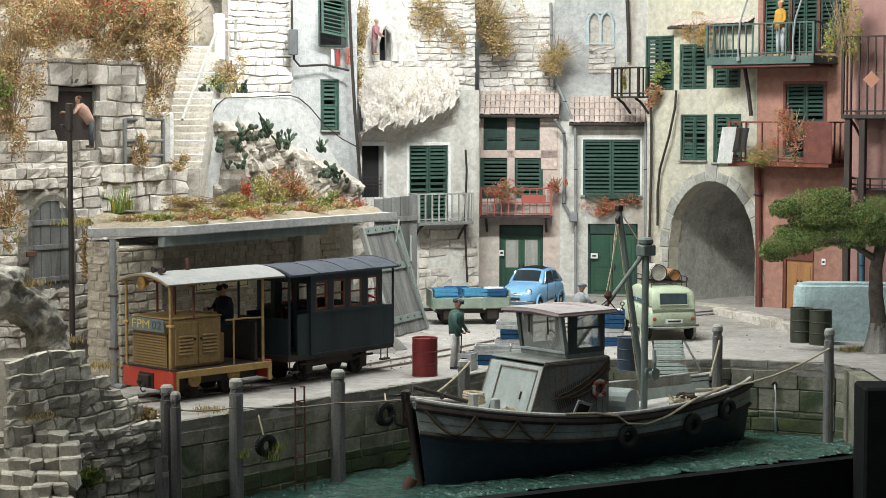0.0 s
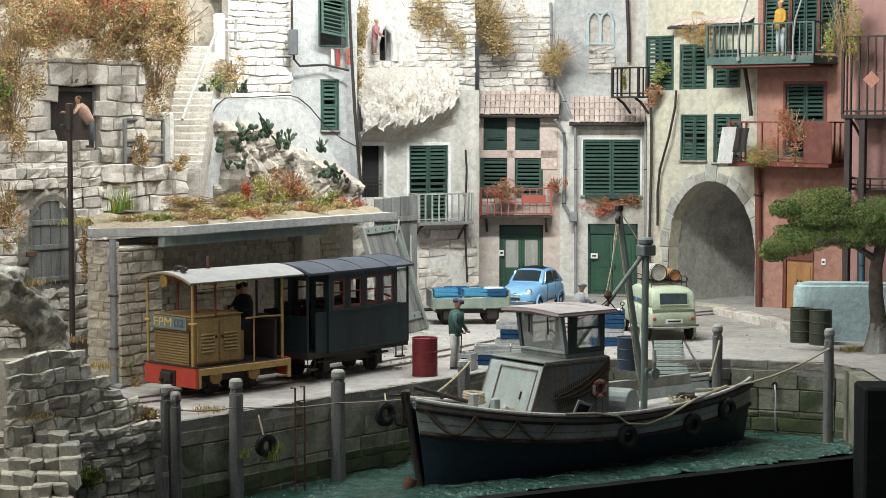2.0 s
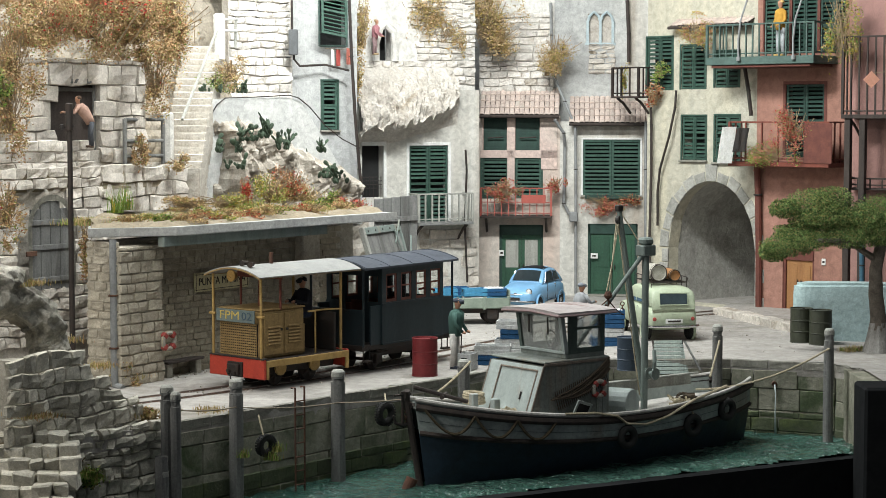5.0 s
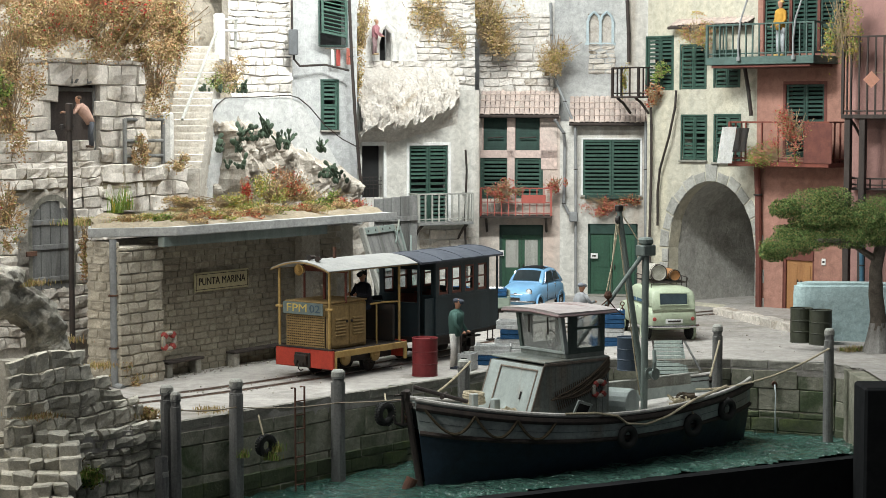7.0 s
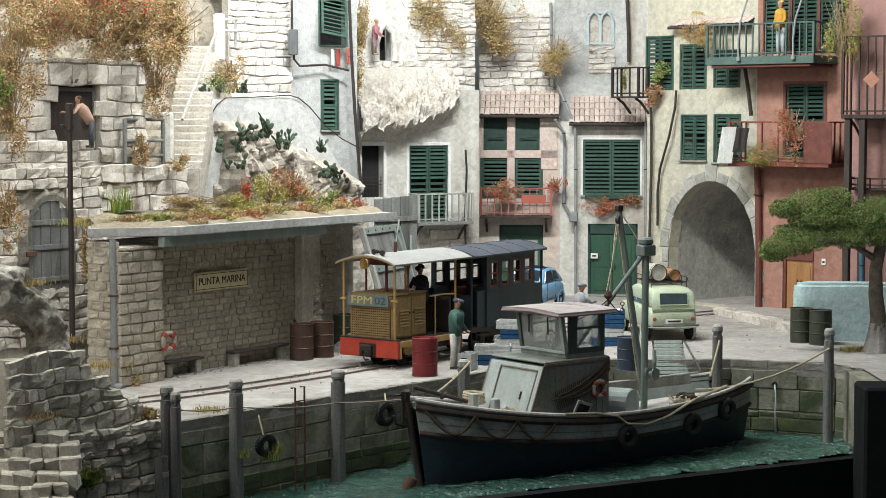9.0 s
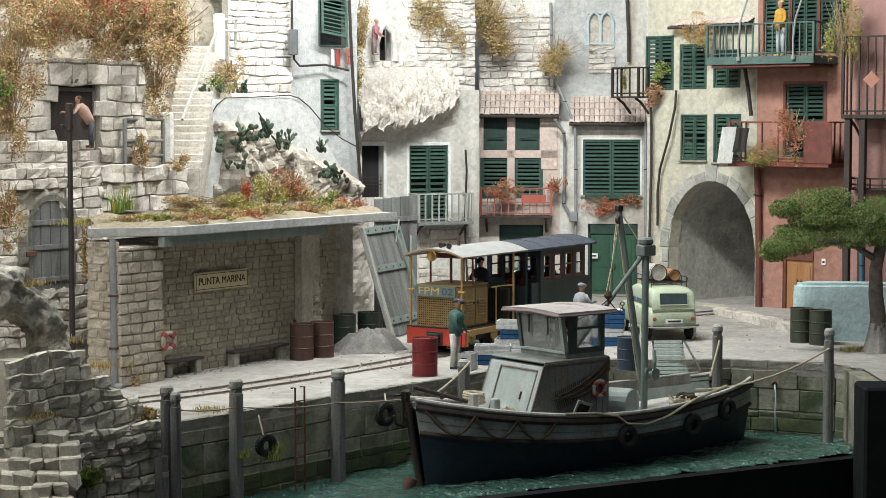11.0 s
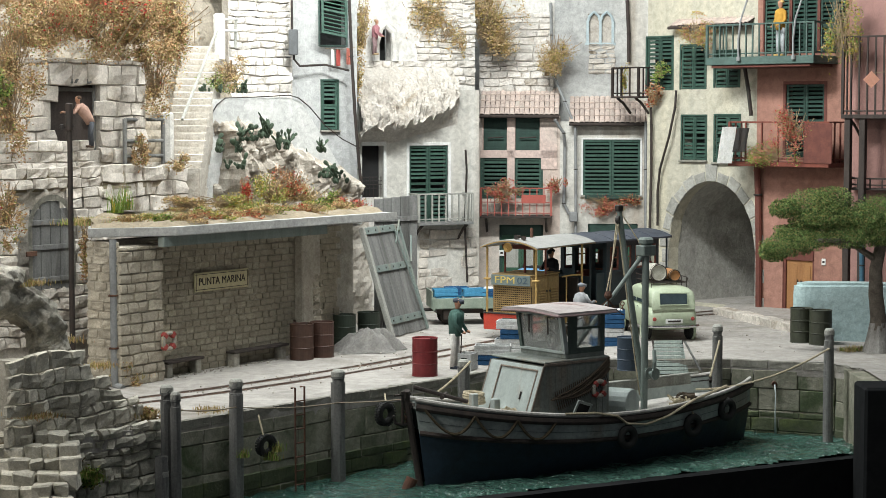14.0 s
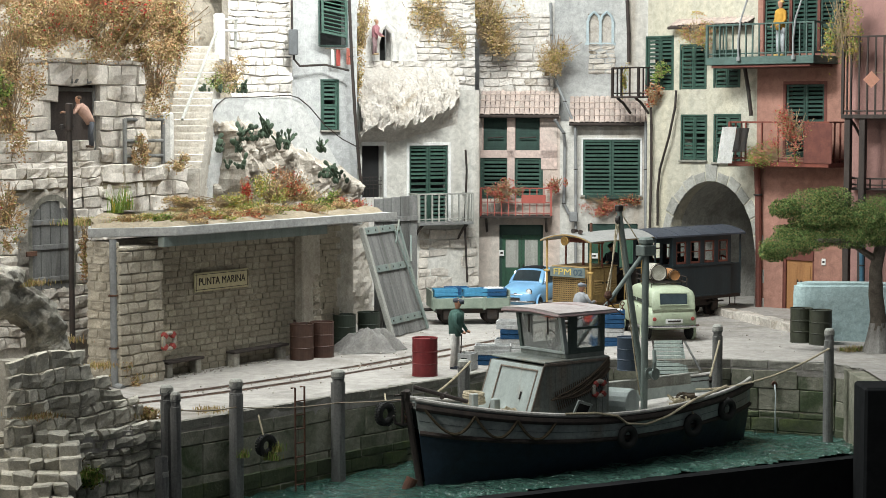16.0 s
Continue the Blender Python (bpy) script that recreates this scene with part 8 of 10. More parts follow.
def cactus(m, label, seed, pads=22, size=0.095):
    r = random.Random(seed)
    ca = thing("prickly_pear", m, label, "cactus", "prickly pears")
    CACT = mat("cactus_green", (0.055, 0.085, 0.050), (0.035, 0.055, 0.035), 6, 0.8, bump=0.3, fine=30, vary=0.3)
    tips = [(Vector((r.uniform(-.35, .35), r.uniform(-.15, .15), 0)), Vector((0, 0, 1))) for _ in range(7)]
    bm = B()
    bmesh.ops.create_icosphere(bm, subdivisions=2, radius=1)
    for v in bm.verts:
        v.co = Vector((v.co.x * 0.62 * (1 + 0.2 * v.co.z), v.co.y * 0.2, v.co.z))
    first = part("pad", bm, CACT, ca, smooth=True)
    k = 0
    while k < pads:
        i = r.randrange(len(tips))
        base, d = tips[i]
        d2 = (d + Vector((r.uniform(-.8, .8), r.uniform(-.5, .5), r.uniform(0, .4)))).normalized()
        s = size * r.uniform(0.65, 1.2)
        c = base + d2 * s * 0.9
        o = first if k == 0 else new("pad", first.data)
        o.parent = ca
        o.matrix_basis = Matrix.Translation(c) @ d2.to_track_quat("Z", "Y").to_matrix().to_4x4() @ pose(0, 0, 0, 0, 0, r.uniform(0, 180)) @ Matrix.Diagonal((s, s, s, 1))
        tips.append((base + d2 * s * 1.7, d2))
        k += 1
    return ca


def plants():
    for k, (p, n) in enumerate((((-5.86, 51.60, 5.15), 22), ((-5.30, 51.40, 5.46), 30), ((-4.85, 51.60, 5.54), 30), ((-4.41, 51.80, 5.22), 24), ((-5.52, 51.30, 4.70), 12), ((-3.53, 52.60, 5.13), 12), ((-3.22, 52.60, 4.42), 16), ((-2.92, 52.80, 4.26), 10))):
        cactus(pose(*p, 0, 0, 37 * k), "dark green prickly pear growing on the rock", 100 + k, n * 2)
    for k, p in enumerate(((-6.56, 53.00, 6.79), (-5.88, 54.00, 6.80))):
        cactus(pose(*p, 0, 0, 50 * k), "green prickly pear beside the stairs", 120 + k, 26, 0.095)
    # roof of the station
    x, y, c, s, L = WALLS["stn"]
    spots = []
    r = random.Random(4)
    for k in range(60):
        u, v = r.uniform(0.6, 9.3), r.uniform(0.2, 1.8)
        if r.random() < 0.85 - 0.02 * u:
            spots.append((x + u * c - v * s, y + u * s + v * c, 3.6))
    grass("roof_grass", spots, 9000, 0.17, [(L_STRAW, 5), (L_TAN, 2), (L_OLIVE, 4), (L_GREEN, 4)], "dry and green grass on the cement roof", 5, 0.22)
    for k, (px, sz, col, n, lab) in enumerate((
            ((-6.49, 47.60, 3.92), (0.55, 0.3, 0.16), DRY, 420, "dry brown groundcover on the roof"),
            ((-5.61, 48.60, 3.90), (0.6, 0.3, 0.18), YELLOWS, 420, "yellow-green groundcover on the roof"),
            ((-5.24, 49.60, 4.08), (0.14, 0.14, 0.42), [(L_RED, 4), (L_ORANGE, 1), (L_OLIVE, 1)], 260, "crimson flowering plant on the roof"),
            ((-4.56, 50.00, 4.13), (0.45, 0.3, 0.42), YELLOWS, 420, "yellow flowering shrub on the roof"),
            ((-4.09, 50.60, 4.26), (0.45, 0.3, 0.42), RUSTY, 420, "rust-brown dry shrub on the roof"),
            ((-3.66, 51.00, 3.94), (0.4, 0.3, 0.28), DRY, 300, "straw-coloured shrub on the roof"),
            ((-2.55, 51.80, 3.72), (0.35, 0.25, 0.14), CORAL, 220, "small coral flowers at the roof edge"),
            ((-3.08, 51.60, 3.88), (0.4, 0.25, 0.2), GREENS, 260, "green tufts at the roof edge"),
            ((-6.93, 49.60, 4.89), (0.25, 0.2, 0.22), DRY, 200, "dry tuft on the retaining wall"),
            ((-6.06, 53.50, 7.35), (0.4, 0.3, 0.35), DRY, 360, "dry straw-coloured shrub beside the stairs"),
            ((-6.44, 53.30, 7.03), (0.4, 0.3, 0.25), GREENS, 260, "green shrub beside the stairs"))):
        bush(pose(*px), sz, n, col, lab, 30 + k, 0.05)
    rr = random.Random(21)
    x, y, c, s, L = WALLS["stn"]
    for k in range(20):
        u, v = 0.9 + 8.3 * (k + rr.uniform(-.3, .3)) / 20, rr.uniform(-0.5, 0.5)
        col = (DRY, YELLOWS, GREENS, DRY, RUSTY)[k % 5]
        lab = ("dry straw-coloured tuft on the roof", "yellow-green tuft on the roof", "fresh green tuft on the roof", "dry straw-coloured tuft on the roof", "rust-brown tuft on the roof")[k % 5]
        bush(pose(x + u * c - v * s, y + u * s + v * c, 3.74), (rr.uniform(.22, .42), 0.22, rr.uniform(0.08, 0.17)), 150, col, lab, 200 + k, 0.05)
    grass("agave_tuft", [(-7.62, 43.80, 3.89), (-7.42, 44.20, 3.95)], 160, 0.55, [(L_GREEN, 6), (L_YELLOW, 1)], "bright green spiky tuft on the wall", 6, 0.08)
    # hanging dry growth on the upper cliff
    for k, (px, sz, n) in enumerate((((-10.17, 47.10, 8.36), (0.9, 0.5, 0.7), 2600), ((-9.0, 47.60, 8.55), (0.9, 0.5, 0.65), 2600), ((-7.96, 48.60, 8.42), (0.8, 0.5, 0.62), 2300), ((-7.15, 49.50, 8.59), (0.75, 0.5, 0.9), 2300),
                                     ((-10.38, 45.50, 7.58), (0.5, 0.4, 0.8), 800), ((-10.24, 44.50, 6.22), (0.35, 0.3, 0.7), 420), ((-10.30, 44.30, 3.97), (0.3, 0.25, 0.6), 320), ((-7.56, 49.20, 7.11), (0.5, 0.3, 0.7), 560), ((-7.75, 48.60, 5.30), (0.2, 0.2, 0.3), 200),
                                     ((-8.43, 44.20, 3.04), (0.12, 0.15, 0.6), 160), ((-8.29, 47.60, 8.92), (1.0, 0.5, 0.4), 900))):
        bush(pose(*px), sz, n, [(L_STRAW, 4), (L_TAN, 6), (L_OLIVE, 2), (L_ORANGE, 1.6), (L_GREEN, 0.4), (L_RED, 0.08)], "hanging dry golden-brown creeper on the cliff", 50 + k, 0.062, 0.3)
    for k, (px, sz, n) in enumerate((((-0.72, 62.00, 9.38), (0.6, 0.4, 0.9), 900), ((-0.07, 62.30, 8.84), (0.5, 0.35, 0.8), 760), ((-2.52, 58.60, 8.85), (0.22, 0.25, 0.9), 420), ((-2.66, 58.60, 7.29), (0.12, 0.2, 0.5), 160), ((1.45, 63.80, 9.28), (0.9, 0.4, 0.8), 1200), ((1.83, 64.00, 8.72), (0.6, 0.35, 0.5), 520),
                                     ((3.84, 63.90, 8.34), (0.5, 0.35, 0.5), 360), ((3.55, 63.90, 7.77), (0.3, 0.3, 0.4), 220), ((0.68, 63.00, 9.80), (0.8, 0.4, 0.4), 500))):
        bush(pose(*px), sz, n, [(L_STRAW, 5), (L_TAN, 4), (L_OLIVE, 3), (L_YELLOW, 0.8)], "dry golden creeper on the white wall", 70 + k, 0.065, 0.25)
    bush(pose(-7.48, 47.00, 8.91), (0.9, 0.3, 0.3), 22, [(L_RED, 1)], "scattered red blossoms in the creeper", 90, 0.07)
    bush(pose(-9.01, 46.20, 8.56), (0.9, 0.3, 0.5), 14, [(L_RED, 1)], "scattered red blossoms in the creeper", 91, 0.07)
    bush(pose(-10.30, 44.20, 6.88), (0.25, 0.25, 0.3), 200, GREENS, "fresh green shrub on the cliff", 92, 0.06)
    # foreground tufts
    bush(pose(-7.20, 35.40, -0.55), (0.26, 0.2, 0.2), 300, GREENS, "fresh green weed growing from the harbour wall", 93, 0.06)
    bush(pose(-6.85, 35.75, -0.80), (0.24, 0.2, 0.18), 260, GREENS, "fresh green weed growing from the harbour wall", 94, 0.06)
    bush(pose(-7.50, 35.10, -0.08), (0.24, 0.2, 0.16), 240, DRY, "dry brown weed growing from the harbour wall", 95, 0.055)
    bush(pose(-5.95, 37.55, 0.12), (0.22, 0.18, 0.16), 200, DRY, "dry olive weed by the mooring posts", 96, 0.055)
    bush(pose(-7.25, 42.60, 0.25), (0.28, 0.2, 0.30), 260, DRY, "dry weed at the foot of the shed pier", 97, 0.055)
    grass("wall_grass", [(-7.12, 35.60, -0.74), (-7.36, 35.20, -0.50), (-6.91, 35.90, -0.85)], 2400, 0.2, [(L_GREEN, 6), (L_OLIVE, 2)], "green weeds growing from the stone wall", 7, 0.14)
    grass("dry_tufts", [(-7.52, 35.00, -0.14), (-7.67, 35.00, 0.51), (-7.73, 38.00, 1.58), (-7.36, 40.00, 0.79), (-7.20, 43.00, 0.15), (-5.97, 37.60, 0.14), (-4.89, 39.00, -0.02), (-8.10, 36.40, 2.88)], 2600, 0.11, [(L_STRAW, 4), (L_TAN, 3), (L_ORANGE, 0.4), (L_OLIVE, 6)], "dry brown tufts between stones", 8, 0.2)
    grass("quay_weeds", [(-3.47, 38.90, -0.84), (-4.11, 38.30, -0.85), (-3.58, 38.80, -1.00)], 300, 0.2, [(L_GREEN, 3), (L_OLIVE, 3)], "green weeds on the quay wall", 9, 0.07)


plants()

# ---- station details ----
def station_details():
    L = WALLS["stn"][4]
    # blockwork of the back wall
    r = random.Random(77)
    bm = B()
    box(bm, -0.5, 0.5, -0.5, 0.5, -0.5, 0.5, 0.06)
    me = bpy.data.meshes.new("brick")
    bm.to_mesh(me)
    bm.free()
    me.materials.append(BRICK)
    joined = []
    z, row = 0.0, 0
    while z < 3.25:
        h = 0.155
        u = 1.45 - 0.14 * (row % 2)
        while u < L + 0.2:
            w = r.uniform(0.24, 0.32)
            cu, cz = u + w / 2, z + h / 2
            u += w
            m = Matrix.LocRotScale((cu, 0.115 + r.uniform(-.012, .01), cz), Euler((r.uniform(-.03, .03), 0, r.uniform(-.03, .03))), (w - 0.014, 0.06, h - 0.014))
            if 1.4 < cu < 5.4 and 0.3 < cz < 2.9:
                o = new("brick", me)
                o.parent = STATION_WALL
                o.matrix_basis = m
            else:
                joined.append(m)
        z += h
        row += 1
    vs, fs = [], []
    base_v = [v.co.copy() for v in me.vertices]
    base_f = [list(p.vertices) for p in me.polygons]
    for m in joined:
        k = len(vs)
        vs += [m @ v for v in base_v]
        fs += [[k + i for i in f] for f in base_f]
    jm = bpy.data.meshes.new("brickwork")
    jm.from_pydata(vs, [], fs)
    jm.materials.append(BRICK)
    o = new("brickwork", jm)
    o.parent = STATION
    tagged(o, "tan blockwork of the back wall", "", "", "stuff")
    # stones of the end pier, and the second pier
    courses(STATION, "pier_stone", BRICKPALE, 0.0, 1.45, 0.0, 3.2, 0.23, 0.42, 0.2, 5, jit=0.2, proud=0.02, at=lambda u, z: pose(u, -0.36, z), tilt=0.55)
    courses(STATION, "pier_stone", BRICKPALE, 0.0, 1.0, 0.0, 3.3, 0.23, 0.40, 0.2, 7, jit=0.2, proud=0.02, at=lambda u, z: pose(0.02, u - 0.36, z, 0, 0, -90), tilt=0.55)
    bm = B()
    box(bm, 6.85, 7.6, -0.18, 0.12, -0.02, 3.3, 0.04)
    part("inner_pier", bm, BRICKMORTAR, STATION)
    courses(STATION, "pier_stone", BRICKPALE, 7.25, 7.62, 0.0, 2.1, 0.19, 0.36, 0.1, 6, jit=0.15, proud=0.02, at=lambda u, z: pose(u, -0.185, z))
    bm = B()
    box(bm, 7.62, 9.7, 0.35, 0.6, -0.02, 3.35, 0.02)
    part("dark_end_wall", bm, ROCKDARK, STATION, "dark stained rough end wall")
    bm = B()
    rod(bm, (-0.05, -0.25, 0.2), (-0.05, -0.25, 3.36), 0.085, n=12)
    tube(bm, [(-0.05, -0.25, 0.25), (-0.05, -0.28, 0.05), (-0.05, -0.5, 0.0)], 0.085, 10)
    part("downpipe", bm, PIPE, STATION, "grey downpipe at the end pier")
    for z in (0.9, 2.1):
        bm = B()
        torus(bm, 0.09, 0.025, pose(-0.05, -0.25, z), 12, 6)
        rod(bm, (-0.2, -0.25, z), (0.15, -0.25, z), 0.02)
        part("clip", bm, RUST, STATION)
    bm = B()
    slab(bm, [(-0.30, 0.27), (1.28, -0.98), (9.6, -1.18), (9.58, -1.13), (1.3, -0.92), (-0.22, 0.32)], 3.42, 3.61)
    part("roof_edge", bm, ROOFSLAB, STATION)
    # name board
    u0, u1, z0, z1 = 2.95, 4.93, 1.79, 2.51
    c, zc = (u0 + u1) / 2, (3.90, 2.15)[1]
    w, h = u1 - u0, 0.46
    s = thing("station_sign", on("stn", c, zc, 0.0), "cream station name board with black letters", "sign")
    bm = B()
    box(bm, -w / 2, w / 2, 0.0, 0.045, -h / 2, h / 2, 0.008)
    part("board", bm, mat("cream_sign_paint", (0.62, 0.56, 0.34), (0.52, 0.46, 0.28), 3, 0.6, bump=0.1, stain=(0.40, 0.34, 0.22), amount=0.3), s)
    bm = B()
    e = 0.025
    box(bm, -w / 2 + e, w / 2 - e, -0.006, 0.0, h / 2 - 0.055, h / 2 - 0.04)
    box(bm, -w / 2 + e, w / 2 - e, -0.006, 0.0, -h / 2 + 0.04, -h / 2 + 0.055)
    box(bm, -w / 2 + 0.04, -w / 2 + 0.055, -0.006, 0.0, -h / 2 + e, h / 2 - e)
    box(bm, w / 2 - 0.055, w / 2 - 0.04, -0.006, 0.0, -h / 2 + e, h / 2 - e)
    part("border", bm, IRON, s)
    text("lettering", "PUNTA MARINA", 0.26, IRON, s, pose(0, -0.006, 0, 90, 0, 0), width=w * 0.86)
    # lifebelt on the pier
    l = thing("lifebelt", on("stn", 1.50 - 0.02, (1.42, 0.93)[1], 0.5), "white lifebelt with red bands on the stone pier", "lifebelt")
    bm = B()
    torus(bm, 0.19, 0.055, pose(0, 0, 0, 90, 0, 0))
    part("ring", bm, AGEDWHITE, l, smooth=True)
    for a in (45, 135, 225, 315):
        bm = B()
        box(bm, 0.12, 0.26, -0.06, 0.06, -0.065, 0.065, 0.02, pose(0, 0, 0, 90, 0, 0) @ pose(0, 0, 0, 0, 0, a))
        part("band", bm, LIFERED, l)
    bm = B()
    torus(bm, 0.25, 0.012, pose(0, -0.03, 0, 90, 0, 0), 20, 5)
    part("grab_line", bm, CREAMROPE, l)
    # stone benches along the wall
    for a, b in ((1.7, 3.0), (4.1, 6.2)):
        be = thing("stone_bench", on("stn", 0, 0, 0.0), "broken low bench with a worn plank along the wall", "bench")
        bm = B()
        box(bm, a, b, -0.26, 0.05, 0.33, 0.39, 0.015)
        for v in bm.verts:
            v.co.z += 0.02 * fbm(v.co * 2, 1)
        part("plank", bm, DARKWOOD, be)
        for x in (a + 0.15, b - 0.15):
            bm = B()
            box(bm, x - 0.1, x + 0.1, -0.2, 0.05, -0.02, 0.33, 0.02)
            part("support", bm, ROCKDARK, be)


BRICKPALE = mat("pale_pier_stone", (0.50, 0.45, 0.36), (0.36, 0.32, 0.25), 2.5, 0.9, bump=0.6, fine=20, stain=(0.25, 0.22, 0.17), amount=0.35, vary=0.15)
station_details()


def gate():
    ex = Vector((0.392, 0.92, 0)).normalized()
    ez = Vector((-0.89, 0.38, 3.1)).normalized()
    ey = ez.cross(ex)
    o = Vector((-1.42, 51.73, 0.0))
    m = Matrix(((ex.x, ey.x, ez.x, o.x), (ex.y, ey.y, ez.y, o.y), (ex.z, ey.z, ez.z, 0.02), (0, 0, 0, 1)))
    g = thing("leaning_gate", m, "large weathered grey plank gate leaning against the shed", "gate")
    W, Hh = 2.45, 3.15
    for k in range(6):
        a, b = 0.12 + (W - 0.12) * k / 6, 0.12 + (W - 0.12) * (k + 1) / 6
        r = random.Random(k)
        bm = B()
        box(bm, a + 0.008, b - 0.008, 0.0, 0.05, r.uniform(0, .03), Hh - 0.02 + r.uniform(-.02, .05), 0.008)
        part("plank", bm, GREYWOOD, g)
    for z in (0.35, 1.85, 2.95):
        bm = B()
        box(bm, 0.1, W, -0.055, 0.0, z, z + 0.20, 0.012)
        b = part("batten", bm, GREYGREEN, g, "grey-green cross batten")
        for k in range(5):
            bm = B()
            rod(bm, (0.3 + k * 0.48, -0.075, z + 0.1), (0.3 + k * 0.48, -0.05, z + 0.1), 0.025)
            part("bolt", bm, IRON, b)
    bm = B()
    box(bm, -0.02, 0.13, -0.07, 0.07, -0.02, Hh + 0.02, 0.015)
    part("stile", bm, PALEWOOD, g, "pale bleached edge post")
    bm = B()
    box(bm, W - 0.03, W + 0.05, -0.06, 0.03, 0.0, Hh, 0.01)
    part("stile", bm, GREYGREEN, g)
    bm = B()
    tube(bm, [(W * 0.93, -0.10, 0.3), (W * 0.86, -0.12, 1.7), (W * 0.80, -0.1, 3.0)], 0.03, 6)
    tube(bm, [(W * 0.72, -0.10, 2.6), (W * 0.98, -0.12, 3.25)], 0.022, 6)
    tube(bm, [(W * 1.0, -0.10, 2.0), (W * 1.18, -0.12, 2.75)], 0.025, 6)
    part("loose_stick", bm, GREYGREEN, g)
    # fence boards behind
    f = thing("board_fence", pose(-1.97, 54.0, 0, 0, 0, 35), "old grey board fence behind the shed roof", "fence")
    for k in range(5):
        bm = B()
        box(bm, 0.30 * k + 0.006, 0.30 * k + 0.29, 0, 0.05, 0, 3.76 + 0.02 * k, 0.008)
        part("board", bm, GREYWOOD, f)
    bm = B()
    box(bm, 0, 1.5, -0.05, 0, 3.1, 3.25, 0.01)
    part("rail", bm, GREYWOOD, f)


gate()


def tarpaulin():
    bm = B()
    n = 80
    g = []
    for i in range(n + 1):
        row = []
        for j in range(n + 1):
            x, y = -1 + 2 * i / n, -1 + 2 * j / n
            d = math.sqrt(x * x + y * y)
            h = max(0, 1 - d ** 1.6) * 0.52 + 0.10 * math.exp(-((x - 0.5) ** 2 + y * y) * 9)
            a = math.atan2(y, x)
            fold = 0.13 * math.sin(a * 9 + 3 * d + 2 * fbm((x, y, 0), 1.4)) * min(1, d * 1.6) * max(0, 1.15 - d)
            e = 1 + 0.18 * math.sin(a * 5 + 1)
            row.append(bm.verts.new((x * 0.95 * e, y * 0.55 * e, max(0.012, h + fold + (0.20 * (0.5 - abs(noise.noise(Vector((x * 2.6 + y, y * 3.4 - x, 1.0))))) - 0.05 + 0.12 * (0.4 - abs(noise.noise(Vector((x * 5 - y * 2, y * 6 + x, 4.0)))))) * max(0, 1.1 - d)))))
        g.append(row)
    for i in range(n):
        for j in range(n):
            x, y = -1 + 2 * (i + .5) / n, -1 + 2 * (j + .5) / n
            if x * x + y * y < 1.05:
                bm.faces.new((g[i][j], g[i + 1][j], g[i + 1][j + 1], g[i][j + 1]))
    bmesh.ops.delete(bm, geom=[v for v in bm.verts if not v.link_faces], context="VERTS")
    o = part("tarpaulin", bm, mat("grey_canvas", (0.29, 0.28, 0.26), (0.21, 0.20, 0.19), 3, 0.95, bump=0.4, fine=60), smooth=True)
    o.matrix_basis = pose(-1.98, 48.99, 0.0, 0, 0, 18)
    tagged(o, "crumpled grey canvas sheet heaped on the ground", "tarpaulin")


tarpaulin()


# ---- vehicles ----
def loft(bm, sections, close=True):
    """Skin over a row of equal outlines."""
    rings = [[bm.verts.new(p) for p in s] for s in sections]
    n = len(rings[0])
    for a, b in zip(rings, rings[1:]):
        for k in range(n):
            bm.faces.new((a[k], a[(k + 1) % n], b[(k + 1) % n], b[k]))
    if close:
        bm.faces.new(rings[0][::-1])
        bm.faces.new(rings[-1])
    bmesh.ops.recalc_face_normals(bm, faces=bm.faces)


def oval(x, hw, z0, z1, e=3.2, n=24):
    """A rounded cross-section at x."""
    out = []
    for k in range(n):
        t = 2 * math.pi * k / n
        c, s = math.cos(t), math.sin(t)
        out.append((x, hw * math.copysign(abs(c) ** (2 / e), c), (z0 + z1) / 2 + (z1 - z0) / 2 * math.copysign(abs(s) ** (2 / e), s)))
    return out


def road_wheel(parent, x, y, r, hub):
    w = part("wheel", (lambda b: (lathe(b, [(r * 0.5, -0.06), (r * 0.85, -0.075), (r, -0.05), (r, 0.05), (r * 0.85, 0.075), (r * 0.5, 0.06)], 24, pose(0, 0, 0, 90, 0, 0)), b)[1])(B()), RUBBER, parent, "black tyre", smooth=True)
    w.matrix_basis = pose(x, y, r)
    bm = B()
    s = 1 if y > 0 else -1
    lathe(bm, [(0.02, 0.085), (r * 0.28, 0.08), (r * 0.34, 0.055), (r * 0.56, 0.06), (r * 0.56, -0.05), (0.02, -0.05)], 20, pose(0, 0, 0, -90 * s, 0, 0))
    part("hubcap", bm, hub, w, smooth=False)


CARBLUE = mat("sky_blue_car_paint", (0.20, 0.42, 0.66), (0.17, 0.37, 0.59), 2, 0.35, bump=0.0, spec=0.6)
CARGLASS = mat("dark_car_glass", (0.05, 0.07, 0.08), (0.03, 0.045, 0.05), 1, 0.1, bump=0, spec=0.8)
SOFTROOF = mat("black_fabric_roof", (0.035, 0.035, 0.04), (0.025, 0.025, 0.03), 6, 0.8, bump=0.2)
LAMPGLASS = mat("headlamp_glass", (0.75, 0.75, 0.72), (0.65, 0.65, 0.63), 9, 0.15, bump=0, spec=0.8)


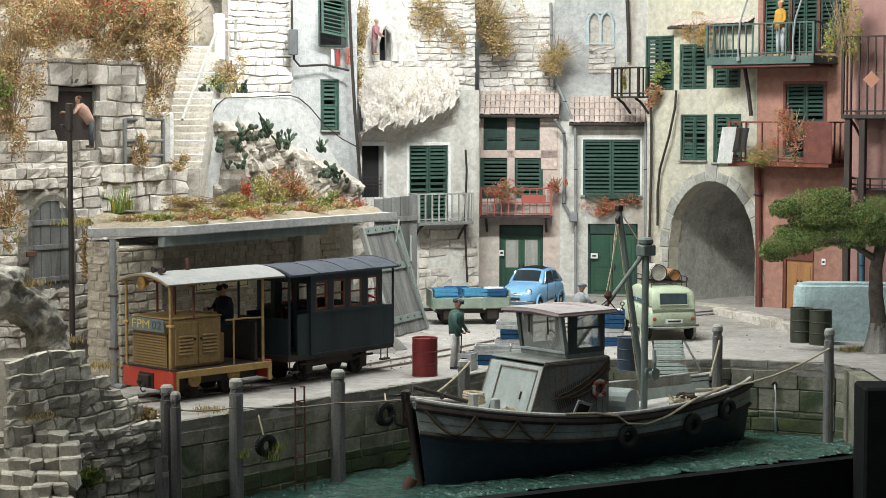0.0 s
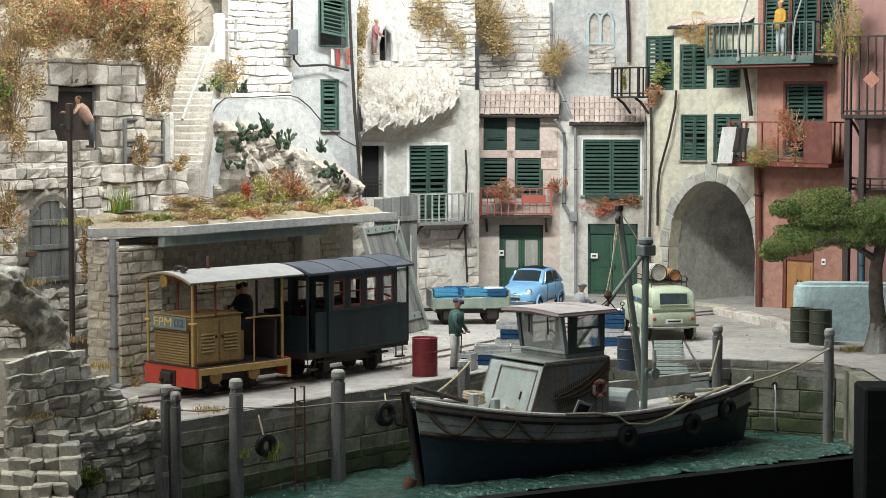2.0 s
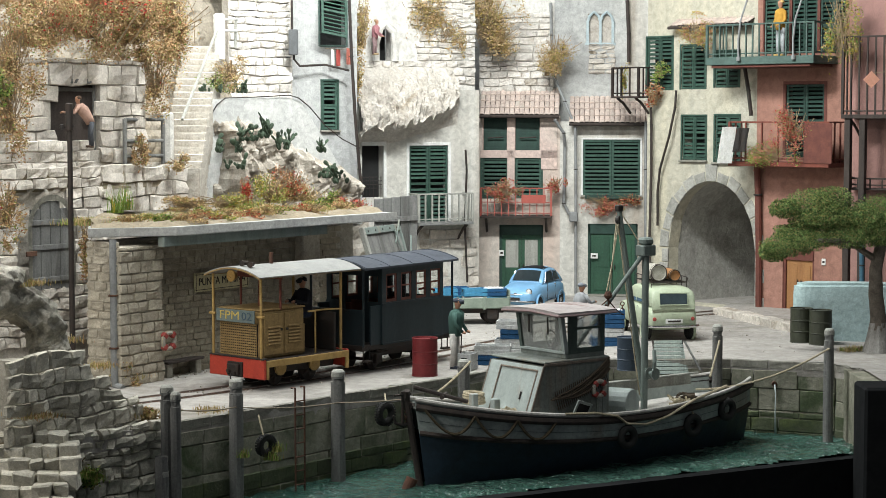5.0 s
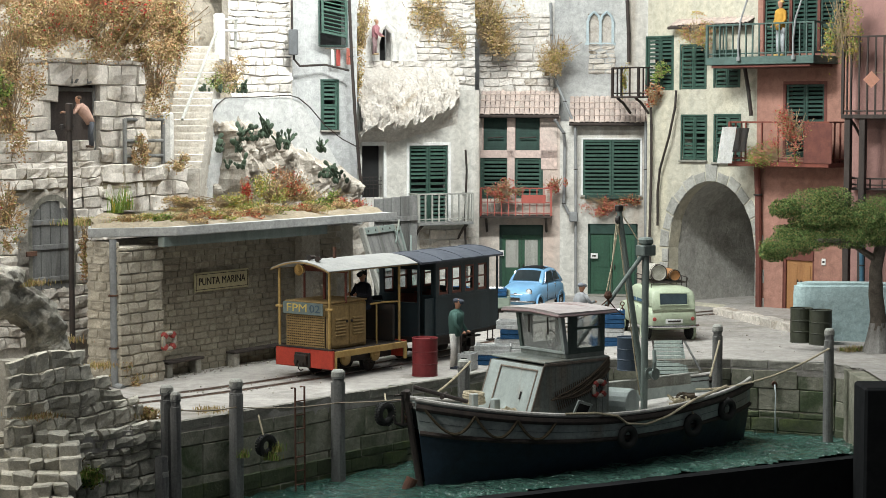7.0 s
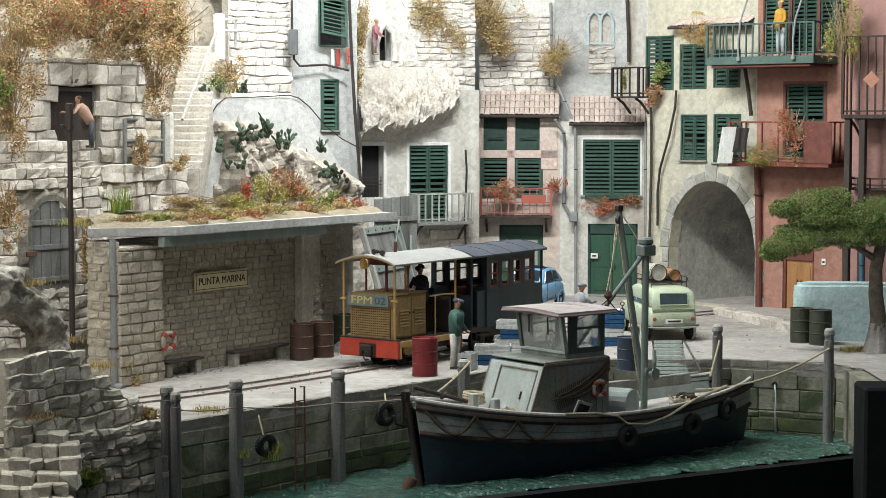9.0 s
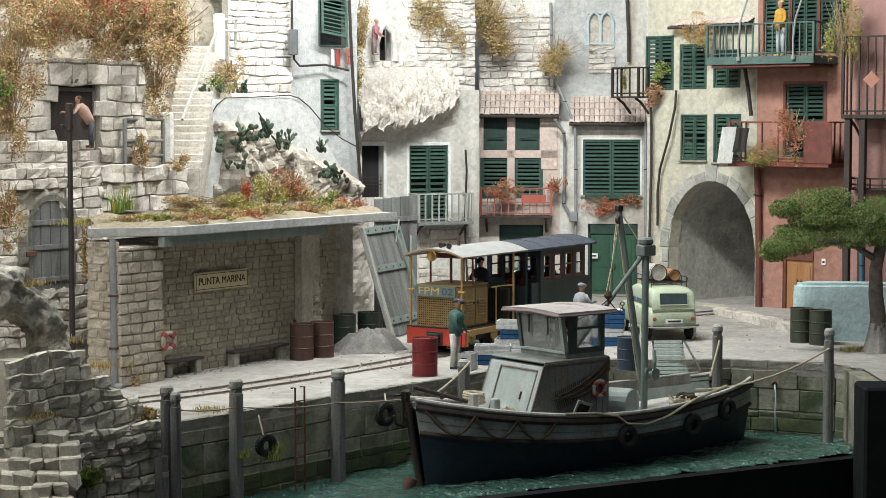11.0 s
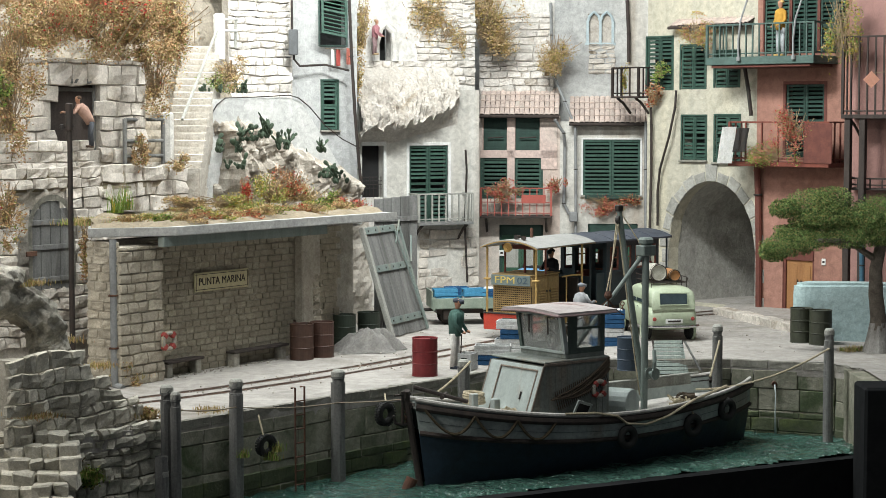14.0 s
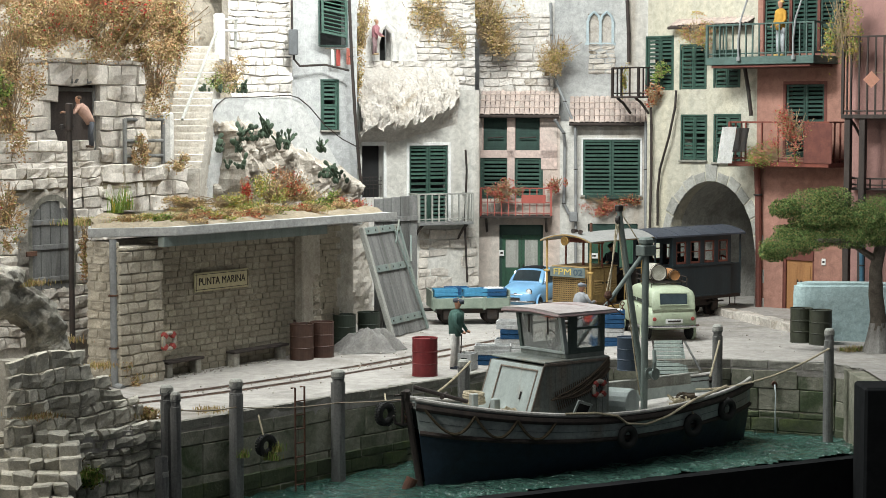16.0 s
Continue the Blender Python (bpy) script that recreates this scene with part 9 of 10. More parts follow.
def small_car():
    """A rounded two-door car; its nose points along -x."""
    m = pose(2.33, 58.58, 0.0, 0, 0, 66) @ pose(1.3, 0, 0)
    c = thing("small_car", m, "sky-blue rounded two-door small car with a fabric roof", "car")
    bm = B()
    prof = [(-1.48, .36, .34, .60), (-1.42, .50, .28, .70), (-1.25, .58, .24, .80), (-1.0, .62, .22, .87), (-.7, .645, .22, .92), (-.4, .655, .22, .94), (0, .66, .22, .95), (.5, .66, .22, .95), (.9, .645, .22, .93), (1.2, .61, .25, .86), (1.38, .54, .30, .76), (1.46, .42, .36, .64)]
    loft(bm, [oval(*p, 3.4) for p in prof])
    body = part("body", bm, CARBLUE, c, smooth=True)
    bm = B()
    prof = [(-.62, .57, .80, .93), (-.45, .56, .80, 1.12), (-.25, .53, .80, 1.27), (.0, .52, .80, 1.34), (.4, .52, .80, 1.36), (.75, .52, .80, 1.30), (1.05, .53, .80, 1.12), (1.28, .54, .78, .90)]
    loft(bm, [oval(*p, 3.6) for p in prof])
    part("cabin", bm, CARBLUE, c, smooth=True)
    bm = B()
    n = 10
    g = [[bm.verts.new((-0.60 + 0.33 * j / 6 - 0.03, (-0.45 + 0.9 * i / n) * (1 - 0.1 * j / 6), 0.955 + 0.30 * j / 6 + 0.02 * (1 - ((2 * i / n - 1) ** 2)))) for j in range(7)] for i in range(n + 1)]
    for i in range(n):
        for j in range(6):
            bm.faces.new((g[i][j], g[i + 1][j], g[i + 1][j + 1], g[i][j + 1]))
    bmesh.ops.solidify(bm, geom=bm.faces[:], thickness=0.03)
    part("windscreen", bm, CARGLASS, c)
    for s in (-1, 1):
        bm = B()
        prism(bm, [(-.36, .93), (-.18, 1.22), (.30, 1.25), (.32, .93)], -0.01, 0.01)
        o = part("side_window", bm, CARGLASS, c)
        o.matrix_basis = pose(0, s * 0.725, 0, 10 * s, 0, 0)
        bm = B()
        prism(bm, [(.40, .94), (.39, 1.24), (.68, 1.21), (.86, .95)], -0.01, 0.01)
        o = part("side_window", bm, CARGLASS, c)
        o.matrix_basis = pose(0, s * 0.725, 0, 10 * s, 0, 0)
        bm = B()
        lathe(bm, [(0.02, 0.035), (0.075, 0.025), (0.09, 0.0), (0.02, -0.02)], 18, pose(-1.40, s * 0.42, 0.68, 0, -90, 0))
        o = part("headlight", bm, LAMPGLASS, c, "round headlight")
        bm = B()
        torus(bm, 0.092, 0.014, pose(-1.40, s * 0.42, 0.68, 0, 90, 0), 18, 6)
        part("bezel", bm, CHROME, o)
        bm = B()
        box(bm, -.38, .34, -0.012, 0.012, 0.30, 0.33)
        o = part("sill_trim", bm, CHROME, c)
        o.matrix_basis = pose(0, s * 0.655, 0)
        bm = B()
        rod(bm, (0.18, s * 0.66, 0.82), (0.30, s * 0.665, 0.82), 0.012)
        part("door_handle", bm, CHROME, c)
        for x in (-0.95, 0.9):
            road_wheel(c, x, s * 0.56, 0.26, CHROME)
        bm = B()
        torus(bm, 0.29, 0.035, pose(-0.95, s * 0.63, 0.27, 90, 0, 0), 20, 6)
        torus(bm, 0.29, 0.035, pose(0.9, s * 0.63, 0.27, 90, 0, 0), 20, 6)
        part("wheel_arch", bm, CARBLUE, c, smooth=True)
    for s in (-1, 1):
        for nm, pts in (("window_trim", [(-.38, .915), (-.19, 1.235), (.31, 1.265), (.335, .915), (-.38, .915)]), ("window_trim", [(.385, .925), (.375, 1.255), (.69, 1.225), (.885, .935), (.385, .925)]), ("door_seam", [(-.38, .90), (-.40, .60), (-.36, .36), (.34, .36), (.36, .90)])):
            bm = B()
            tube(bm, [(x, 0, z) for x, z in pts], 0.012 if nm == "window_trim" else 0.006, 5)
            o = part(nm, bm, CHROME if nm == "window_trim" else IRON, c)
            o.matrix_basis = pose(0, s * 0.73, 0, 10 * s, 0, 0) if nm == "window_trim" else pose(0, s * 0.652, 0)
    bm = B()
    g = [[bm.verts.new((-0.12 + 0.85 * i / 8, -0.42 + 0.84 * j / 8, 1.352 - 0.055 * abs(2 * j / 8 - 1) ** 2.5 + 0.015 - 0.06 * max(0, (i - 5) / 3) ** 2 - 0.03 * max(0, (2 - i) / 2))) for j in range(9)] for i in range(9)]
    for i in range(8):
        for j in range(8):
            bm.faces.new((g[i][j], g[i + 1][j], g[i + 1][j + 1], g[i][j + 1]))
    bmesh.ops.solidify(bm, geom=bm.faces[:], thickness=0.04)
    part("fabric_roof", bm, SOFTROOF, c, "black folding fabric roof", smooth=True)
    for x, z in ((-1.50, 0.38), (1.49, 0.40)):
        bm = B()
        tube(bm, [(x + 0.16 * (1 if x < 0 else -1), -0.58, z), (x, -0.40, z), (x - 0.02 * (1 if x < 0 else -1), 0, z), (x, 0.40, z), (x + 0.16 * (1 if x < 0 else -1), 0.58, z)], 0.032, 8)
        part("bumper", bm, CHROME, c)
    bm = B()
    box(bm, -1.525, -1.505, -0.16, 0.16, 0.40, 0.50, 0.004)
    part("number_plate", bm, IRON, c)
    bm = B()
    tube(bm, [(-1.47, -0.2, 0.60), (-1.50, 0, 0.58), (-1.47, 0.2, 0.60)], 0.012)
    box(bm, -1.505, -1.48, -0.05, 0.05, 0.58, 0.64, 0.01)
    part("nose_badge", bm, CHROME, c)
    for s in (-1, 1):
        bm = B()
        rod(bm, (-0.63, s * 0.05, 0.97), (-0.42, s * 0.30, 1.12), 0.008, n=5)
        part("wiper", bm, IRON, c)
    return c


small_car()

SAGE = mat("pale_sage_van_paint", (0.44, 0.50, 0.36), (0.38, 0.43, 0.31), 2, 0.45, bump=0.03, stain=(0.32, 0.33, 0.24), amount=0.25, spec=0.5)


def small_van():
    """A boxy five-door estate; its nose points along -x and its tail to the water."""
    m = pose(6.28, 51.21, 0.0, 0, 0, -80) @ pose(-1.55, 0.0, 0)
    c = thing("estate_car", m, "pale sage-green boxy old estate car with a loaded roof rack", "car")
    hw = 0.70
    bm = B()
    prof = [(-1.75, .52, .42, .70), (-1.68, .62, .34, .84), (-1.2, .67, .30, .92), (-.8, .69, .28, .95), (0, .70, .28, .96), (.9, .70, .28, .96), (1.45, .69, .30, .95), (1.60, .66, .34, .90), (1.66, .60, .40, .80)]
    loft(bm, [oval(*p, 4.5) for p in prof])
    part("body", bm, SAGE, c, smooth=True)
    bm = B()
    prof = [(-.85, .62, .88, .98), (-.62, .62, .88, 1.30), (-.45, .60, .88, 1.42), (-.2, .60, .88, 1.47), (.6, .60, .88, 1.48), (1.2, .61, .88, 1.47), (1.48, .61, .88, 1.43), (1.58, .62, .87, 1.34), (1.64, .62, .86, 1.02), (1.66, .6, .8, .92)]
    loft(bm, [oval(*p, 5.0) for p in prof])
    part("cabin", bm, SAGE, c, smooth=True)
    bm = B()
    box(bm, -0.008, 0.008, -0.38, 0.38, 0.04, 0.33, 0.004)
    o = part("rear_window", bm, CARGLASS, c, "dark rear window")
    o.matrix_basis = pose(1.668, 0, 0.98, 0, -11, 0)
    bm = B()
    tube(bm, [(0, -0.40, 0.02), (0, 0.40, 0.02), (0, 0.39, 0.35), (0, -0.39, 0.35), (0, -0.40, 0.02)], 0.016, 6)
    o = part("window_rubber", bm, SAGE, c)
    o.matrix_basis = pose(1.672, 0, 0.98, 0, -11, 0)
    for s in (-1, 1):
        for a, b in ((-.55, -.02), (.05, .62), (.70, 1.32)):
            bm = B()
            prism(bm, [(a + (0.06 if a < -.3 else 0), .98), (a + (0.16 if a < -.3 else 0.0), 1.34), (b - (0.12 if b > 1.2 else 0), 1.34), (b, .98)], -0.008, 0.008)
            o = part("side_window", bm, CARGLASS, c)
            o.matrix_basis = pose(0, s * 0.625, 0, 2 * s, 0, 0)
        for x in (-1.2, 1.12):
            road_wheel(c, x, s * 0.60, 0.28, SAGE)
            bm = B()
            torus(bm, 0.31, 0.04, pose(x, s * 0.68, 0.29, 90, 0, 0), 20, 6)
            part("wheel_arch", bm, SAGE, c, smooth=True)
        bm = B()
        lathe(bm, [(0.02, 0.03), (0.05, 0.025), (0.055, 0.0), (0.02, -0.01)], 14, pose(1.66, s * 0.54, 0.62, 0, 90, 0))
        part("tail_light", bm, LIFERED, c, "small red tail light")
        bm = B()
        lathe(bm, [(0.02, 0.03), (0.08, 0.02), (0.09, 0.0), (0.02, -0.01)], 14, pose(-1.70, s * 0.42, 0.66, 0, -90, 0))
        part("headlight", bm, LAMPGLASS, c)
        bm = B()
        rod(bm, (0.5, s * 0.705, 0.88), (0.62, s * 0.705, 0.88), 0.012)
        part("door_handle", bm, CHROME, c)
    for x in (1.74, -1.80):
        bm = B()
        tube(bm, [(x - 0.15 * (1 if x > 0 else -1), -0.72, 0.42), (x, -0.60, 0.42), (x, 0.60, 0.42), (x - 0.15 * (1 if x > 0 else -1), 0.72, 0.42)], 0.04, 8)
        part("bumper", bm, CHROME, c, "pale metal bumper")
    bm = B()
    box(bm, 1.70, 1.72, -0.24, 0.24, 0.50, 0.62, 0.004)
    pl = part("number_plate", bm, WHITEPAINT, c)
    bm = B()
    box(bm, 1.722, 1.726, -0.18, 0.18, 0.535, 0.585)
    part("bar", bm, IRON, pl)
    bm = B()
    box(bm, 1.60, 1.67, -0.56, 0.56, 0.885, 0.90, 0.004)
    rod(bm, (1.69, -0.05, 0.75), (1.69, 0.05, 0.75), 0.015)
    part("tailgate_trim", bm, SAGE, c)
    # roof rack with a barrel and a keg
    rk = thing("roof_rack", m, "black steel roof rack on the estate car", "roof rack")
    for y in (-0.5, 0.5):
        bm = B()
        tube(bm, [(-.3, y, 1.58), (1.2, y, 1.58), (1.28, y, 1.70)], 0.016)
        part("side_rail", bm, IRON, rk)
        bm = B()
        tube(bm, [(-.3, y, 1.72), (1.25, y, 1.72)], 0.014)
        part("side_rail", bm, IRON, rk)
        for x in (-.25, 0.25, 0.75, 1.2):
            bm = B()
            rod(bm, (x, y, 1.44), (x, y, 1.72), 0.013, n=6)
            part("stay", bm, IRON, rk)
    for k in range(7):
        bm = B()
        x = -0.25 + 1.45 * k / 6
        rod(bm, (x, -0.5, 1.58), (x, 0.5, 1.58), 0.012, n=6)
        part("cross_bar", bm, IRON, rk)
    for y, r, mt, lab in ((-0.22, 0.225, ROCKDARK, "grey steel barrel lying on the roof rack"), (0.24, 0.15, ORANGEWOOD, "small brown wooden keg lying on the roof rack")):
        b = thing("roof_barrel", m @ pose(0.55, y, 1.60 + r, 0, 90, 0), lab, "barrel")
        bm = B()
        lathe(bm, [(0.02, -0.42), (r * 0.9, -0.42), (r, -0.40), (r * 1.04, 0), (r, 0.40), (r * 0.9, 0.42), (r * 0.85, 0.39), (0.02, 0.39)], 22)
        part("cask", bm, mt, b)
        for z in (-0.3, 0.3, 0.41):
            bm = B()
            torus(bm, r * 1.0, 0.014, pose(0, 0, z), 22, 5)
            part("hoop", bm, IRON, b)
    return c


small_van()


def wagon():
    m = pose(0.74, 55.70, 0.0, 0, 0, 8)
    w = thing("flat_wagon", m, "grey-green low-sided railway wagon loaded with fish crates", "wagon")
    PAINT = mat("pale_green_wagon_paint", (0.26, 0.31, 0.25), (0.20, 0.245, 0.20), 3, 0.7, bump=0.2, stain=(0.16, 0.14, 0.10), amount=0.25)
    bm = B()
    box(bm, -1.15, 1.15, -0.6, 0.6, 0.48, 0.58, 0.01)
    part("floor", bm, PAINT, w)
    for y in (-0.62, 0.58):
        bm = B()
        box(bm, -1.15, 1.15, y, y + 0.04, 0.50, 0.80, 0.008)
        s = part("side_board", bm, PAINT, w)
        for x in (-1.1, -0.4, 0.4, 1.1):
            bm = B()
            box(bm, x - 0.035, x + 0.035, y - 0.03 if y < 0 else y + 0.04, y if y < 0 else y + 0.07, 0.45, 0.84, 0.005)
            part("stanchion", bm, PAINT, s)
    for x in (-1.17, 1.13):
        bm = B()
        box(bm, x, x + 0.05, -0.6, 0.6, 0.50, 1.02, 0.008)
        part("end_board", bm, PAINT, w)
    bm = B()
    box(bm, -1.0, 1.0, -0.45, 0.45, 0.34, 0.48, 0.01)
    for x in (-0.65, 0.65):
        for y in (-0.5, 0.5):
            box(bm, x - 0.16, x + 0.16, y - 0.06, y + 0.06, 0.16, 0.46, 0.02)
    rod(bm, (-1.35, 0, 0.42), (1.35, 0, 0.42), 0.05)
    part("underframe", bm, IRON, w)
    for x in (-0.65, 0.65):
        ax = B()
        rod(ax, (0, -0.36, 0), (0, 0.36, 0), 0.04)
        for s in (-1, 1):
            lathe(ax, [(0.03, -0.03), (0.2, -0.03), (0.22, 0.03), (0.24, 0.05), (0.03, 0.05)], 20, pose(0, s * 0.36, 0, 90 * s, 0, 0))
        o = part("wheelset", ax, IRON, w)
        o.matrix_basis = pose(x, 0, 0.24)
    for k, (x, y, z, col) in enumerate(((-0.72, -0.2, 0.59, AQUAC), (-0.72, -0.2, 0.83, AQUAC), (0.15, -0.25, 0.59, WHITEC), (0.15, -0.25, 0.83, AQUAC), (0.75, -0.2, 0.59, AQUAC), (0.75, -0.22, 0.83, BLUEC), (-0.3, 0.3, 0.59, AQUAC), (-0.3, 0.3, 0.83, BLUEC), (0.6, 0.3, 0.59, BLUEC))):
        crate(m @ pose(x, y, z, 0, 0, (k * 7) % 11 - 5), col, "blue fish crate on the wagon" if col != WHITEC else "white fish crate on the wagon", 0.7, 0.45, 0.23, ice=k in (0, 5))


wagon()


# ---- figures and odds on the quay ----
figurine("old_man_figurine", pose(0.29, 45.59, 0, 0, 0, 68), "painted standing figurine in a green jumper and flat cap", (0.06, 0.13, 0.11), (0.66, 0.64, 0.60), (0.05, 0.06, 0.08), 1.68, -0.06, "down")
rope("walking_stick", [(0.45, 45.30, 0.88), (0.42, 45.35, 0.05)], 0.018, DARKWOOD, "dark walking stick held by a figurine", "stick")
figurine("fisherman_figurine", pose(3.65, 50.4, 0, 0, 0, 130), "painted standing figurine in pale grey beside the crates", (0.30, 0.31, 0.32), (0.26, 0.27, 0.28), (0.20, 0.22, 0.25), 1.62, -0.1, "forward")
figurine("terrace_figurine", pose(-8.78, 47.0, 5.36, 0, 0, -70), "painted bending figurine at the hut door", (0.42, 0.26, 0.20), (0.06, 0.065, 0.075), (0.1, 0.06, 0.04), 1.25, -0.3, "forward", False, False)
figurine("cave_figurine", on("rock", 0.48, 8.09, 0.15, 0, 40), "painted figurine in a dusty pink top by the cave", (0.45, 0.20, 0.22), (0.3, 0.2, 0.2), (0.5, 0.36, 0.2), 1.1, -0.05, "down", False, False)
_s = (4.39, 50.2)
for _k in range(4):
    crate(at((_s[0] + 0.02 * _k, _s[1]), 0.245 * _k, 4 - 3 * _k), BLUEC if _k != 1 else WHITEC, "deep blue fish crate in a stack beside a figurine" if _k != 1 else "white fish crate in a stack beside a figurine", 0.85, 0.5, 0.24, ice=_k == 3)
bm = B()
for _k in range(9):
    torus(bm, 0.05, 0.016, pose(0, 0, 1.1 - 0.09 * _k, 90, 0, 90 * (_k % 2)), 10, 5)
o = part("hanging_chain", bm, RUST)
o.matrix_basis = pose(4.79, 50.0, 0.05)
tagged(o, "rusty chain hanging beside the crates", "chain")


PALEGREEN = mat("pale_green_boards", (0.36, 0.42, 0.38), (0.28, 0.33, 0.30), 4, 0.8, bump=0.3, stain=(0.25, 0.22, 0.18), amount=0.3)


def gangway():
    g = thing("slatted_ramp", pose(5.76, 47.20, -0.35, -24, 0, 6), "weathered grey-green slatted ramp propped at the quay", "ramp")
    for k in range(9):
        bm = B()
        box(bm, -0.46 + 0.012 * k, 0.46 - 0.012 * k, 0.0, 0.035, 0, 0.085, 0.006)
        o = part("slat", bm, PALEGREEN, g)
        o.matrix_basis = pose(0, 0, 0.10 * k)
    for x in (-0.36, 0.36):
        bm = B()
        box(bm, x - 0.035, x + 0.035, 0.036, 0.09, -0.02, 0.92, 0.006)
        part("bearer", bm, DARKWOOD, g)
    bm = B()
    rod(bm, (6.06, 46.90, 0.51), (6.42, 46.60, -0.17), 0.03)
    tagged(part("prop_stick", bm, GREYWOOD), "thin prop stick beside the ramp", "stick")


gangway()


def blue_wall():
    o = thing("trough_wall", pose(10.91, 51.6, 0, 0, 0, -6), "pale turquoise rendered low wall with worn rim", "wall")
    bm = B()
    h = 1.58
    arc = [(-0.80 - 0.42 * math.sin(math.pi * k / 10), -0.42 * math.cos(math.pi * k / 10)) for k in range(11)]
    lower = [(4.0, 0.42)] + [(x * 1.02, y * 1.05) for x, y in arc[::-1]] + [(4.0, -0.44)]
    slab(bm, lower, -0.02, h)
    bmesh.ops.bevel(bm, geom=[e for e in bm.edges if all(v.co.z > h - 0.01 for v in e.verts)], offset=0.09, segments=3, affect="EDGES")
    bmesh.ops.subdivide_edges(bm, edges=bm.edges[:], cuts=3, use_grid_fill=True)
    for v in bm.verts:
        v.co += Vector((0.02 * fbm(v.co * 1.7, 1), 0.03 * fbm(v.co * 1.5 + Vector((4, 0, 0)), 1), 0.03 * fbm((v.co.x * 1.3, v.co.y, 5), 1) if v.co.z > 1 else 0))
    part("render", bm, mat("turquoise_render", (0.42, 0.54, 0.54), (0.34, 0.45, 0.455), 1.2, 0.9, bump=0.3, fine=16, stain=(0.28, 0.34, 0.33), amount=0.4), o)
    k = thing("kerb", pose(0, 0, 0), "rough pale stone kerb beside the houses", "kerb", "", "structure")
    a, b = Vector((8.63, 58.24, 0)), Vector((10.11, 53.36, 0))
    for i in range(8):
        r = random.Random(i)
        p = a.lerp(b, (i + 0.5) / 8)
        L = (b - a).length / 8
        bm = stone_block(i + 20, 0.14)
        bmesh.ops.scale(bm, vec=(L * 1.02, 0.5, 0.30), verts=bm.verts)
        s = part("kerb_stone", bm, STONE, k)
        s.matrix_basis = pose(p.x, p.y, 0.08, 0, 0, math.degrees(math.atan2((b - a).y, (b - a).x)) + r.uniform(-5, 5))
    bm = B()
    slab(bm, [(a.x, a.y + 0.1), (b.x, b.y + 0.1), (14, b.y + 0.1), (14, 62), (10.2, 59.2), (a.x + 0.6, 60.0)], -0.02, 0.17)
    tagged(part("raised_pavement", bm, CONCRETE), "raised concrete pavement before the red house", "pavement", "", "structure")
    f = thing("drain_outlet", pose(8.33, 47.0, -0.55), "small iron drain spout in the quay wall with running water", "drain")
    bm = B()
    rod(bm, (0, 0.3, 0), (0, -0.12, -0.02), 0.07, n=12)
    part("spout", bm, RUST, f)
    bm = B()
    tube(bm, [(0, -0.10, -0.02), (0.01, -0.2, -0.25), (0.0, -0.24, -0.7), (0.01, -0.25, -1.25)], [0.022, 0.014, 0.018, 0.035], 8)
    part("water_jet", bm, mat("falling_water", (0.65, 0.70, 0.70), (0.5, 0.56, 0.56), 8, 0.1, bump=0.2, spec=0.8), f, smooth=True)


blue_wall()


